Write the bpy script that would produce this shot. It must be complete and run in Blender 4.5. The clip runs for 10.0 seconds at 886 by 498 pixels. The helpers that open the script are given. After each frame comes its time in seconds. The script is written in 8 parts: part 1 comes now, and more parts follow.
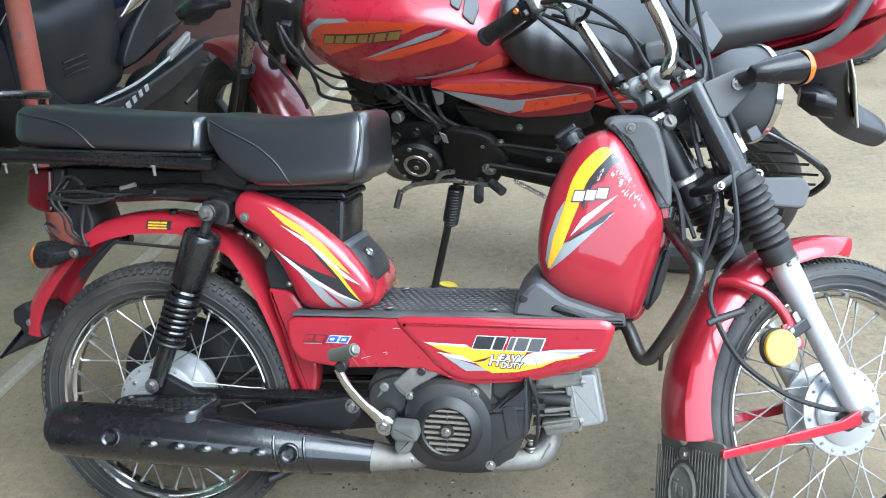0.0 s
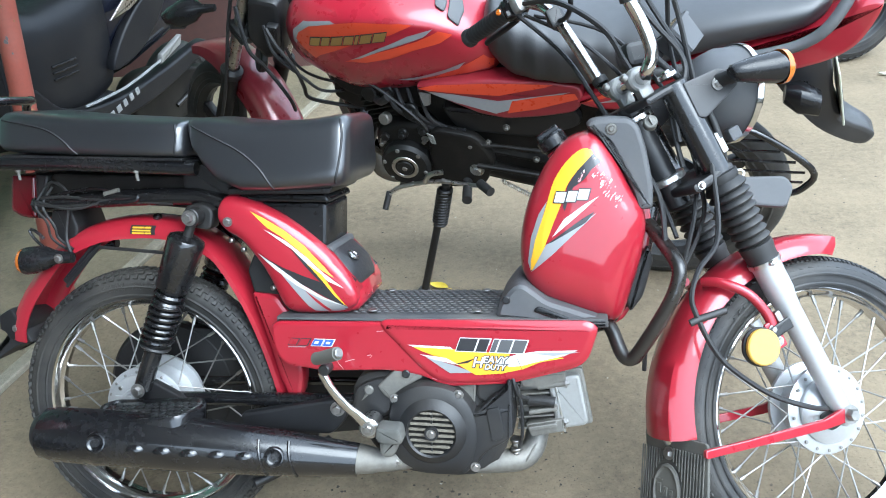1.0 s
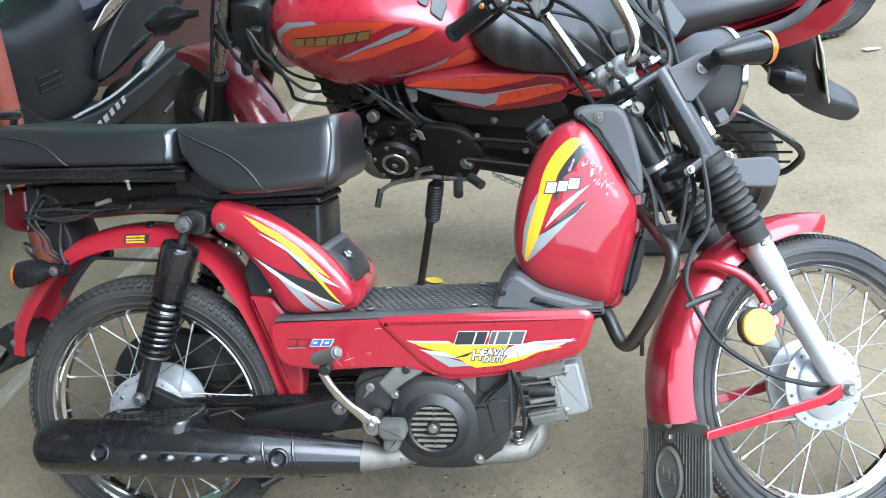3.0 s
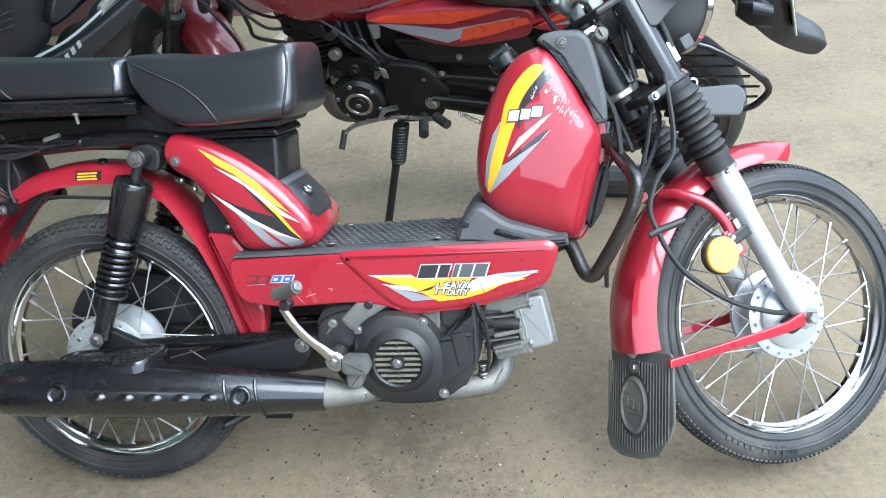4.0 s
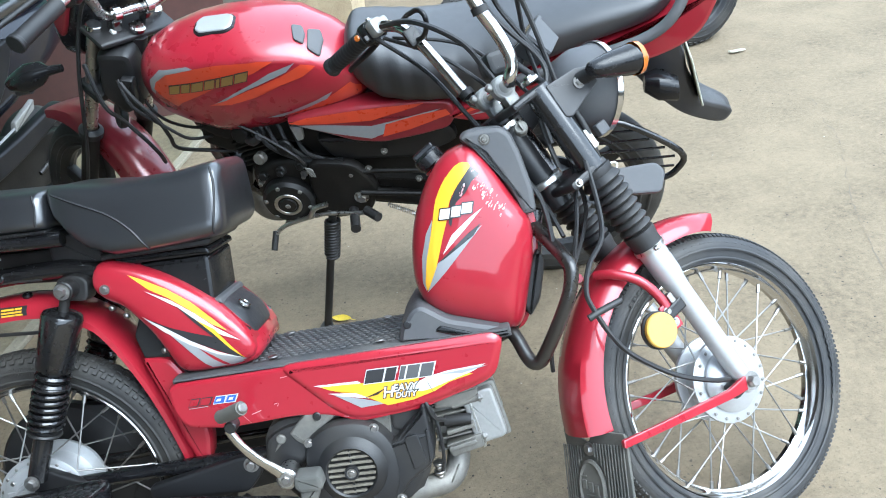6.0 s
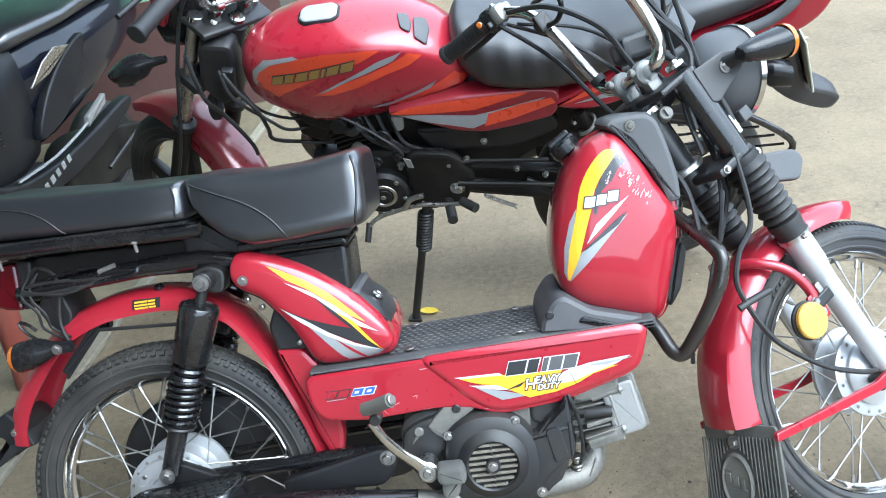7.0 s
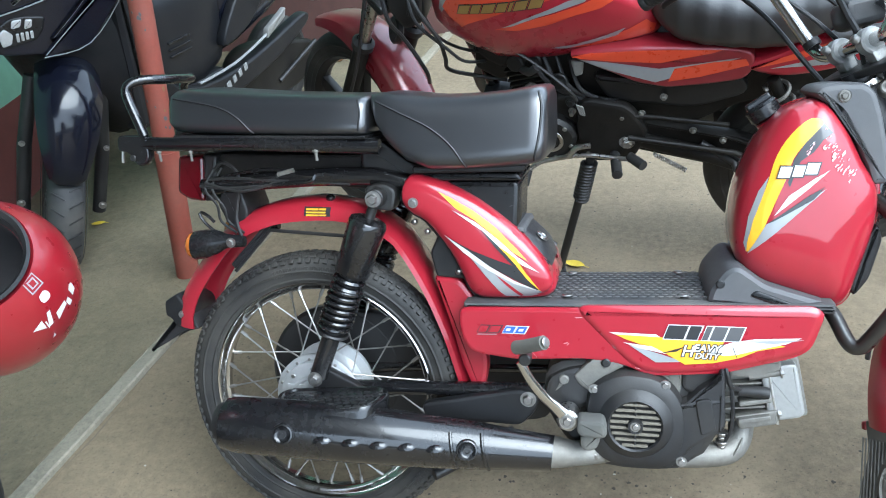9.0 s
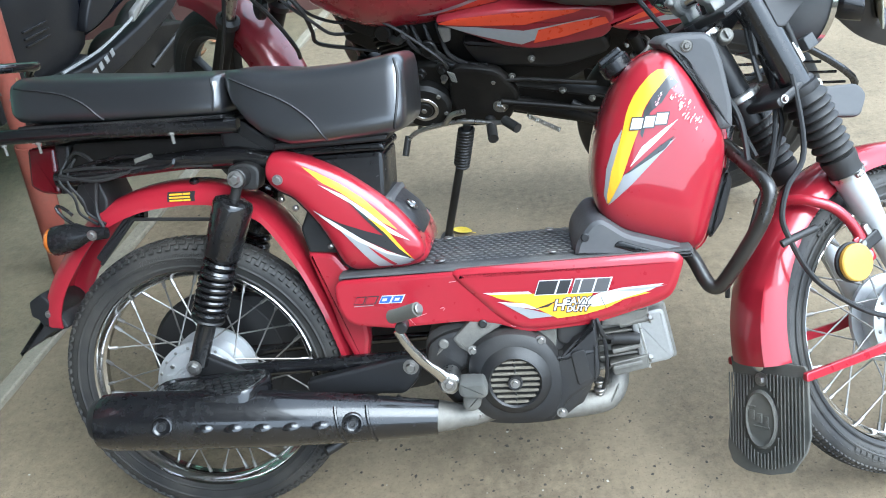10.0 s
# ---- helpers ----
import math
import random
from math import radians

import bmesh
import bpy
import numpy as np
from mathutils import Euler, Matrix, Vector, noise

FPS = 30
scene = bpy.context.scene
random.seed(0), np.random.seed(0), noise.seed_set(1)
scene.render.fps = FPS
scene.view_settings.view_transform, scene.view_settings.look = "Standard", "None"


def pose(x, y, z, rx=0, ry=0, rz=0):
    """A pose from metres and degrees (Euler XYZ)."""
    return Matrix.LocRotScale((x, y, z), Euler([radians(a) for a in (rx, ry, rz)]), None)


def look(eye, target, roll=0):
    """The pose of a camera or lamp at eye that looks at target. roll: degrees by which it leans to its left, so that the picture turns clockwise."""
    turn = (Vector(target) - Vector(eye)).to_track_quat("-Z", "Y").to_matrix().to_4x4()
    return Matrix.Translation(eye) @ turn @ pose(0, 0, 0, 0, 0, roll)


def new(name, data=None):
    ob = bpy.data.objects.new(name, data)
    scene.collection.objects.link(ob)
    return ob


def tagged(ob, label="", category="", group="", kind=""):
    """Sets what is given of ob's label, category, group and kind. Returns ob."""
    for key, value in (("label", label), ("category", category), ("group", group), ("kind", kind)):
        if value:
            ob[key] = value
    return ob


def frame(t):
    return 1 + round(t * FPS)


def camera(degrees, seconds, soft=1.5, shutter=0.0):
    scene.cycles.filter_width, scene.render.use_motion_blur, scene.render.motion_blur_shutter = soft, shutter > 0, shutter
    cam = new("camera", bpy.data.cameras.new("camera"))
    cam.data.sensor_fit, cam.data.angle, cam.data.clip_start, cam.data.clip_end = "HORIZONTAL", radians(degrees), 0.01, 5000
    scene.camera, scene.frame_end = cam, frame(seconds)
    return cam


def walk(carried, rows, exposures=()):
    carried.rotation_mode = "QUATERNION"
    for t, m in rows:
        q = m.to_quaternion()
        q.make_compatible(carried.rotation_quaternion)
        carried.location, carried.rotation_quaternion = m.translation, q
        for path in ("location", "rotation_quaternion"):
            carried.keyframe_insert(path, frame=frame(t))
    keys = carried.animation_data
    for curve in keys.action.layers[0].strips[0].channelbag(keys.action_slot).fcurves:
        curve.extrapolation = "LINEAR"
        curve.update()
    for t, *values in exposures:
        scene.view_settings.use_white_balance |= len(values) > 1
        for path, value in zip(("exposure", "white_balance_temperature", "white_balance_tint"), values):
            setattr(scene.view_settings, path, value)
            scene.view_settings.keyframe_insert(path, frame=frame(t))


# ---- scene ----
cam = camera(57.3, 10.0, 1.0)
PATH = [
    (0, (0.086, 0.058, 1.257), (0.014, 1.805, 0.286), -3.5),
    (0.5, (0.1, 0.054, 1.257), (0.019, 1.801, 0.286), -2.9),
    (1, (0.117, 0.061, 1.262), (0.043, 1.806, 0.287), -4.1),
    (1.5, (0.116, 0.063, 1.265), (0.042, 1.806, 0.287), -5.0),
    (2, (0.12, 0.06, 1.265), (0.044, 1.803, 0.286), -5.5),
    (2.5, (0.115, 0.054, 1.267), (0.041, 1.794, 0.284), -6.0),
    (3.8, (0.124, 0.058, 1.241), (0.103, 1.777, 0.219), -6.6),
    (4, (0.132, 0.054, 1.213), (0.125, 1.737, 0.133), -6.3),
    (4.5, (0.172, 0.058, 1.214), (0.26, 1.685, 0.054), -5.8),
    (5, (0.189, 0.058, 1.261), (0.36, 1.783, 0.263), -7.8),
    (5.2, (0.184, 0.059, 1.263), (0.366, 1.804, 0.303), -8.3),
    (6.3, (0.097, 0.093, 1.257), (0.265, 1.843, 0.304), -9.2),
    (6.5, (0.06, 0.104, 1.257), (0.223, 1.853, 0.301), -9.5),
    (7, (-0.064, 0.13, 1.268), (0.066, 1.881, 0.309), -9.8),
    (7.5, (-0.136, 0.156, 1.276), (-0.087, 1.911, 0.318), -8.4),
    (7.8, (-0.181, 0.154, 1.27), (-0.272, 1.914, 0.323), -8.0),
    (8, (-0.186, 0.154, 1.268), (-0.344, 1.902, 0.309), -7.5),
    (8.5, (-0.167, 0.15, 1.259), (-0.369, 1.875, 0.267), -6.4),
    (9, (-0.136, 0.138, 1.252), (-0.327, 1.845, 0.227), -6.6),
    (9.5, (-0.091, 0.135, 1.241), (-0.169, 1.823, 0.172), -7.6),
    (10, (-0.069, 0.135, 1.236), (-0.052, 1.807, 0.138), -7.5),
]
walk(cam, [(t, look(eye, target, roll)) for t, eye, target, roll in PATH], [(0, 2.72, 5480, 2), (0.5, 2.78, 5480, 2), (2.5, 2.78, 5480, 2), (4.0, 2.69, 5480, 2), (5.0, 2.69, 5480, 2), (6.5, 2.76, 5480, 2), (7.2, 2.79, 5480, 2), (8.0, 2.73, 5480, 2), (9.0, 2.74, 5480, 2), (10, 2.83, 5480, 2)])

from mathutils.bvhtree import BVHTree
# ---- light ----
world = bpy.data.worlds.new("overcast_sky")
scene.world = world
world.use_nodes = True
wn = world.node_tree.nodes
sky = wn.new("ShaderNodeTexSky")
sky.sky_type, sky.sun_disc = "NISHITA", False
sky.sun_elevation, sky.sun_rotation = radians(52), radians(135)
sky.air_density, sky.dust_density, sky.ozone_density = 1.0, 2.5, 1.0
wn["Background"].inputs["Strength"].default_value = 0.15
haze = wn.new("ShaderNodeHueSaturation")
haze.inputs["Saturation"].default_value = 0.5
world.node_tree.links.new(sky.outputs[0], haze.inputs["Color"])
cloud = wn.new("ShaderNodeMix")
cloud.data_type = "RGBA"
cloud.inputs[0].default_value = 0.75
cloud.inputs[7].default_value = (2.92, 3.08, 3.36, 1)
world.node_tree.links.new(haze.outputs[0], cloud.inputs[6])
world.node_tree.links.new(cloud.outputs[2], wn["Background"].inputs[0])
sun_data = bpy.data.lights.new("sun", "SUN")
sun_data.energy, sun_data.angle, sun_data.color = 0.72, radians(50), (1.0, 0.98, 0.95)
sun = new("sun", sun_data)
sun.matrix_world = look((2.7, -1.5, 4.9), (0, 1.2, 0))

# ---- shape helpers ----
def catmull(pts, k=4, closed=True):
    """A smooth line through the points."""
    pts = [Vector(p) for p in pts]
    n, out = len(pts), []
    for i in range(n if closed else n - 1):
        if closed:
            a, b, c, d = pts[i - 1], pts[i], pts[(i + 1) % n], pts[(i + 2) % n]
        else:
            a, b, c, d = pts[max(i - 1, 0)], pts[i], pts[i + 1], pts[min(i + 2, n - 1)]
        for j in range(k):
            t = j / k
            out.append(0.5 * (2 * b + (c - a) * t + (2 * a - 5 * b + 4 * c - d) * t * t + (3 * b - a - 3 * c + d) * t ** 3))
    if not closed:
        out.append(pts[-1])
    return out


def corner_round(pts, r, k=3):
    """A closed outline with its corners rounded."""
    pts = [Vector(p) for p in pts]
    out, n = [], len(pts)
    for i, p in enumerate(pts):
        a, b = pts[i - 1] - p, pts[(i + 1) % n] - p
        ra, rb = min(r, a.length * 0.45), min(r, b.length * 0.45)
        s, e = p + a.normalized() * ra, p + b.normalized() * rb
        for j in range(k + 1):
            t = j / k
            out.append(s * (1 - t) ** 2 + p * 2 * t * (1 - t) + e * t * t)
    return out


def inset(outline, d):
    """The outline moved inwards by d."""
    n = len(outline)
    area = sum(outline[i].x * outline[(i + 1) % n].y - outline[(i + 1) % n].x * outline[i].y for i in range(n))
    s, out = (1 if area > 0 else -1), []
    for i, p in enumerate(outline):
        t = outline[(i + 1) % n] - outline[i - 1]
        nrm = Vector((-t.y, t.x)).normalized() * s if t.length > 1e-9 else Vector((0, 0))
        out.append(p + nrm * d)
    return out


def loft(rings, cap=True, closed=True):
    """A skin over rings of equally many points."""
    bm = bmesh.new()
    vs = [[bm.verts.new(p) for p in ring] for ring in rings]
    n = len(rings[0])
    for a, b in zip(vs, vs[1:]):
        for i in range(n if closed else n - 1):
            j = (i + 1) % n
            bm.faces.new((a[i], a[j], b[j], b[i]))
    if cap and closed:
        bm.faces.new(vs[0][::-1])
        bm.faces.new(vs[-1])
    bmesh.ops.recalc_face_normals(bm, faces=bm.faces)
    return bm


def pillow(outline, levels):
    """An outline in x and z, carried along y through levels of (y, inset)."""
    o = [Vector((p[0], p[1])) for p in outline]
    span = min(max(p.x for p in o) - min(p.x for p in o), max(p.y for p in o) - min(p.y for p in o))
    levels = list(levels)
    for end in (0, -1):
        y, d = levels[end]
        more = (y, d + min(0.0012, 0.15 * max(0.0, span / 2 - d)))
        levels = [more] + levels if end == 0 else levels + [more]
    return loft([[(q.x, y, q.y) for q in inset(o, d)] for y, d in levels])


def domed(outline, y0, depth, power=3.0, side=-1):
    """An outline in x and z swelling along y into a smooth dome."""
    o = [Vector((p[0], p[1])) for p in outline]
    c = sum(o, Vector((0, 0))) / len(o)
    rings = [[(p.x, 0.0, p.y) for p in o]]
    for k in (1.0, 0.99, 0.97, 0.94, 0.90, 0.84, 0.76, 0.64, 0.48, 0.30, 0.12):
        y = y0 + side * depth * (1 - k ** power) ** (1 / power)
        rings.append([(c.x + (p.x - c.x) * k, y, c.y + (p.y - c.y) * k) for p in o])
    return loft(rings)


def slab(outline, y0, y1, b=0.004):
    """A plate with rounded edges."""
    return pillow(outline, [(y0, b), (y0 + 0.3 * b, 0.3 * b), (y0 + b, 0), (y1 - b, 0), (y1 - 0.3 * b, 0.3 * b), (y1, b)])


def tube(pts, r, n=8, k=0, r2=None, cap=True):
    """A round bar along a line; k smooths the line; r2 is the radius at its end."""
    n = max(n, 14) if r > 0.0055 else n
    pts = catmull(pts, k, False) if k else [Vector(p) for p in pts]
    rings, m = [], len(pts)
    t = (pts[1] - pts[0]).normalized()
    u = t.orthogonal().normalized()
    for i, p in enumerate(pts):
        t2 = (pts[min(i + 1, m - 1)] - pts[max(i - 1, 0)]).normalized()
        u = (u - t2 * u.dot(t2)).normalized()
        w = t2.cross(u)
        rad = r + ((r2 if r2 is not None else r) - r) * i / (m - 1)
        rings.append([p + (u * math.cos(2 * math.pi * a / n) + w * math.sin(2 * math.pi * a / n)) * rad for a in range(n)])
    return loft(rings, cap)


def lathe(profile, n=32, a0=0.0, a1=2 * math.pi):
    """A turned shape about the y axis from (radius, y) pairs."""
    full = abs(a1 - a0 - 2 * math.pi) < 1e-6
    count = n if full else n + 1
    bm = bmesh.new()
    cols = []
    for i in range(count):
        a = a0 + (a1 - a0) * i / n
        cols.append([bm.verts.new((r * math.cos(a), y, r * math.sin(a))) for r, y in profile])
    for i in range(n):
        p, q = cols[i], cols[(i + 1) % count]
        for j in range(len(profile) - 1):
            bm.faces.new((p[j], p[j + 1], q[j + 1], q[j]))
    bmesh.ops.remove_doubles(bm, verts=bm.verts, dist=1e-6)
    bmesh.ops.recalc_face_normals(bm, faces=bm.faces)
    return bm


def sweep(path, cross, depth=None):
    """A cross-section of (sideways, outwards) pairs along a path in x and z, as a closed skin; depth(0..1) scales the outward part on the way."""
    path = [Vector((p[0], p[1])) for p in path]
    rings = []
    for i, p in enumerate(path):
        t = (path[min(i + 1, len(path) - 1)] - path[max(i - 1, 0)]).normalized()
        nrm = Vector((-t.y, t.x))
        f = depth(i / (len(path) - 1)) if depth else 1.0
        rings.append([(p.x + nrm.x * o * f, y, p.y + nrm.y * o * f) for y, o in cross])
    return loft(rings)


def box(sx, sy, sz, b=0.004, at=(0, 0, 0)):
    """A block with rounded edges, its centre at the point given."""
    o = corner_round([(-sx / 2, -sz / 2), (sx / 2, -sz / 2), (sx / 2, sz / 2), (-sx / 2, sz / 2)], b * 1.5)
    bm = slab(o, -sy / 2, sy / 2, min(b, sy * 0.4))
    return moved(bm, Matrix.Translation(at))


def moved(bm, m):
    bmesh.ops.transform(bm, matrix=m, verts=bm.verts)
    return bm


def merged(*bms):
    """Several pieces of one part as one mesh."""
    out = bmesh.new()
    for b in bms:
        me = bpy.data.meshes.new("piece")
        b.to_mesh(me)
        b.free()
        out.from_mesh(me)
        bpy.data.meshes.remove(me)
    return out


def bar_between(a, b, r, n=8, r2=None):
    return tube([a, b], r, n, 0, r2)


def disc(at, axis, r, h, n=20, b=0.002):
    """A short round with a chamfered rim, from the point along the axis."""
    bm = lathe([(0, 0), (r - b, 0), (r, b), (r, h - b), (r - b, h), (0, h)], n)
    return moved(bm, Matrix.Translation(at) @ Vector((0, 1, 0)).rotation_difference(Vector(axis)).to_matrix().to_4x4())


def frame_on(at, nrm):
    """A place on a skin: y along its normal, x kept lengthwise."""
    y = Vector(nrm).normalized()
    z = Vector((1, 0, 0)).cross(y).normalized()
    x = y.cross(z)
    return Matrix.Translation(at) @ Matrix((x, y, z)).transposed().to_4x4()


def hexbolt(at, axis, r=0.007, h=0.006):
    """A hexagonal bolt head on its washer."""
    q = Matrix.Translation(at) @ Vector((0, 1, 0)).rotation_difference(Vector(axis)).to_matrix().to_4x4()
    return merged(moved(lathe([(0, 0), (r * 1.5, 0), (r * 1.5, 0.002), (0, 0.002)], 16), q),
                  moved(lathe([(0, 0.002), (r, 0.002), (r, h * 0.8), (r * 0.8, h), (0, h)], 6), q))


def decal(outline, skin, off=0.0009, side=-1, cell=0.016, y_from=0.5):
    """A thin printed shape laid on a skin, seen along y."""
    bm = bmesh.new()
    bm.faces.new([bm.verts.new((p[0], 0, p[1])) for p in outline])
    bmesh.ops.triangulate(bm, faces=bm.faces)
    for _ in range(5):
        long = [e for e in bm.edges if e.calc_length() > cell]
        if not long:
            break
        bmesh.ops.subdivide_edges(bm, edges=long, cuts=1)
        bmesh.ops.triangulate(bm, faces=[f for f in bm.faces if len(f.verts) > 3])
    for v in bm.verts:
        hit, nrm, _, _ = skin.ray_cast(Vector((v.co.x, side * y_from, v.co.z)), Vector((0, -side, 0)))
        if hit is None:
            hit, nrm, _, _ = skin.find_nearest(Vector((v.co.x, side * 0.1, v.co.z)))
        v.co = hit + Vector((0, side, 0)) * off
    bmesh.ops.recalc_face_normals(bm, faces=bm.faces)
    low = sum(f.normal.y for f in bm.faces)
    if low * side < 0:
        bmesh.ops.reverse_faces(bm, faces=bm.faces)
    return bm


def skin_of(bm):
    return BVHTree.FromBMesh(bm)


def letters(text, height, m, depth=0.0006, shear=0.0, bold=0.0):
    """Raised words in the built-in font, as a bmesh."""
    cu = bpy.data.curves.new("words", "FONT")
    cu.body, cu.size, cu.extrude, cu.shear = text, height * 1.38, depth, shear
    cu.align_x, cu.align_y, cu.offset = "CENTER", "CENTER", bold
    ob = bpy.data.objects.new("words", cu)
    me = ob.to_mesh()
    bm = bmesh.new()
    bm.from_mesh(me)
    ob.to_mesh_clear()
    bpy.data.objects.remove(ob)
    bpy.data.curves.remove(cu)
    return moved(bm, m)


def part(name, bm, material, parent=None, label="", smooth=38):
    """Links a bmesh as one mesh object under a thing or a part."""
    me = bpy.data.meshes.new(name)
    bm.to_mesh(me)
    bm.free()
    me.materials.append(material)
    me.polygons.foreach_set("use_smooth", [smooth > 0] * len(me.polygons))
    if smooth:
        me.set_sharp_from_angle(angle=radians(smooth))
    ob = new(name, me)
    if parent:
        ob.parent = parent
    if label:
        ob["label"] = label
    return ob


def shared(name, me, parent, m=None):
    """Another object on the same mesh."""
    ob = new(name, me)
    ob.parent = parent
    if m is not None:
        ob.matrix_basis = m
    return ob


def thing(name, m, label, category, group="", kind=""):
    """The base of a thing, which its parts hang under."""
    ob = new(name)
    ob.empty_display_size = 0.05
    ob.matrix_world = m
    return tagged(ob, label, category, group, kind)


# ---- materials ----
def paint(name, colour, rough=0.5, metal=0.0, coat=0.0, vary=0.08, scale=30.0, bump=0.0, bump_scale=200.0, dust=0.0, spec=0.5, coat_rough=0.06, rough_vary=0.12):
    """A surface with variation at two scales, fine relief and an even film of dust."""
    m = bpy.data.materials.new(name)
    m.use_nodes = True
    nt = m.node_tree
    p = nt.nodes["Principled BSDF"]
    tc = nt.nodes.new("ShaderNodeTexCoord")
    big = nt.nodes.new("ShaderNodeTexNoise")
    big.inputs["Scale"].default_value, big.inputs["Detail"].default_value = scale * 0.25, 6
    fine = nt.nodes.new("ShaderNodeTexNoise")
    fine.inputs["Scale"].default_value, fine.inputs["Detail"].default_value = scale * 4, 4
    nt.links.new(tc.outputs["Object"], big.inputs["Vector"])
    nt.links.new(tc.outputs["Object"], fine.inputs["Vector"])
    add = nt.nodes.new("ShaderNodeMath")
    add.operation = "ADD"
    nt.links.new(big.outputs["Fac"], add.inputs[0])
    nt.links.new(fine.outputs["Fac"], add.inputs[1])
    ramp = nt.nodes.new("ShaderNodeMapRange")
    ramp.inputs["From Min"].default_value, ramp.inputs["From Max"].default_value = 0.6, 1.4
    ramp.inputs["To Min"].default_value, ramp.inputs["To Max"].default_value = 1 - vary, 1 + vary
    nt.links.new(add.outputs[0], ramp.inputs["Value"])
    mul = nt.nodes.new("ShaderNodeVectorMath")
    mul.operation = "SCALE"
    mul.inputs[0].default_value = colour
    nt.links.new(ramp.outputs[0], mul.inputs["Scale"])
    last = mul.outputs[0]
    if dust:
        film = nt.nodes.new("ShaderNodeTexNoise")
        film.inputs["Scale"].default_value, film.inputs["Detail"].default_value = 9.0, 8
        nt.links.new(tc.outputs["Object"], film.inputs["Vector"])
        dr = nt.nodes.new("ShaderNodeMapRange")
        dr.inputs["From Min"].default_value, dr.inputs["From Max"].default_value = 0.42, 0.75
        dr.inputs["To Max"].default_value = dust
        nt.links.new(film.outputs["Fac"], dr.inputs["Value"])
        mix = nt.nodes.new("ShaderNodeMix")
        mix.data_type = "RGBA"
        mix.inputs[7].default_value = (0.30, 0.27, 0.22, 1)
        nt.links.new(dr.outputs[0], mix.inputs[0])
        nt.links.new(last, mix.inputs[6])
        last = mix.outputs[2]
    nt.links.new(last, p.inputs["Base Color"])
    rr = nt.nodes.new("ShaderNodeMapRange")
    rr.inputs["From Min"].default_value, rr.inputs["From Max"].default_value = 0.6, 1.4
    rr.inputs["To Min"].default_value, rr.inputs["To Max"].default_value = max(0.02, rough - rough_vary * 0.5), min(1, rough + rough_vary)
    nt.links.new(add.outputs[0], rr.inputs["Value"])
    nt.links.new(rr.outputs[0], p.inputs["Roughness"])
    p.inputs["Metallic"].default_value = metal
    p.inputs["Specular IOR Level"].default_value = spec
    p.inputs["Coat Weight"].default_value = coat
    p.inputs["Coat Roughness"].default_value = coat_rough
    if bump:
        bn = nt.nodes.new("ShaderNodeTexNoise")
        bn.inputs["Scale"].default_value, bn.inputs["Detail"].default_value = bump_scale, 5
        nt.links.new(tc.outputs["Object"], bn.inputs["Vector"])
        bu = nt.nodes.new("ShaderNodeBump")
        bu.inputs["Strength"].default_value, bu.inputs["Distance"].default_value = bump, 0.002
        nt.links.new(bn.outputs["Fac"], bu.inputs["Height"])
        nt.links.new(bu.outputs[0], p.inputs["Normal"])
    return m


RED = paint("red_gloss_paint", (0.315, 0.014, 0.027), 0.30, 0.05, 1.0, 0.04, 14, dust=0.008, spec=0.25, coat_rough=0.035)
RED_DUSTY = paint("dusty_red_paint", (0.31, 0.011, 0.025), 0.28, 0.10, 0.7, 0.08, 10, dust=0.035)
RED_OLD = paint("faded_red_paint", (0.22, 0.012, 0.022), 0.32, 0.1, 0.6, 0.12, 12, dust=0.05)
MAROON = paint("dark_red_paint", (0.175, 0.012, 0.020), 0.30, 0.1, 0.7, 0.10, 12, dust=0.12)
ORANGE = paint("orange_print", (0.60, 0.058, 0.020), 0.3, 0.0, 0.7, 0.06, 20)
YELLOW = paint("yellow_print", (0.80, 0.42, 0.02), 0.32, 0.0, 0.6, 0.05, 30)
SILVER_PRINT = paint("silver_print", (0.32, 0.33, 0.34), 0.35, 0.3, 0.5, 0.06, 30)
WHITE_PRINT = paint("white_print", (0.56, 0.56, 0.55), 0.35, 0.0, 0.5, 0.05, 30)
BLACK_PRINT = paint("black_print", (0.02, 0.02, 0.022), 0.3, 0.0, 0.6, 0.05, 30)
BLUE_PRINT = paint("blue_print", (0.03, 0.10, 0.42), 0.35, 0.0, 0.5, 0.05, 30)
GOLD = paint("gold_badge", (0.45, 0.30, 0.10), 0.35, 0.7, 0.2, 0.10, 60)
VINYL = paint("black_vinyl", (0.014, 0.0145, 0.0165), 0.32, 0.0, 0.7, 0.03, 8, bump=0.03, bump_scale=700, spec=0.9, coat_rough=0.18, rough_vary=0.05)
OLD_VINYL = paint("old_black_vinyl", (0.016, 0.016, 0.0175), 0.46, 0.0, 0.0, 0.08, 10, bump=0.10, bump_scale=260, dust=0.035, spec=1.0, rough_vary=0.10)
PIPING = paint("black_piping", (0.012, 0.012, 0.013), 0.5)
RUBBER = paint("tyre_rubber", (0.019, 0.0185, 0.018), 0.62, 0.0, 0.0, 0.25, 20, bump=0.3, bump_scale=400, dust=0.15)
RUBBER_DUSTY = paint("dusty_tyre_rubber", (0.030, 0.0305, 0.032), 0.62, 0.0, 0.0, 0.20, 20, bump=0.12, bump_scale=400, dust=0.20)
RUBBER_CLEAN = paint("black_rubber", (0.012, 0.012, 0.013), 0.5, 0.0, 0.0, 0.15, 30, bump=0.15, bump_scale=500, dust=0.05)
FLAP = paint("grey_rubber_flap", (0.075, 0.075, 0.068), 0.8, 0.0, 0.0, 0.15, 30, bump=0.2, dust=0.30)
BLACK_GLOSS = paint("black_enamel", (0.006, 0.006, 0.007), 0.22, 0.0, 0.6, 0.15, 25, dust=0.02)
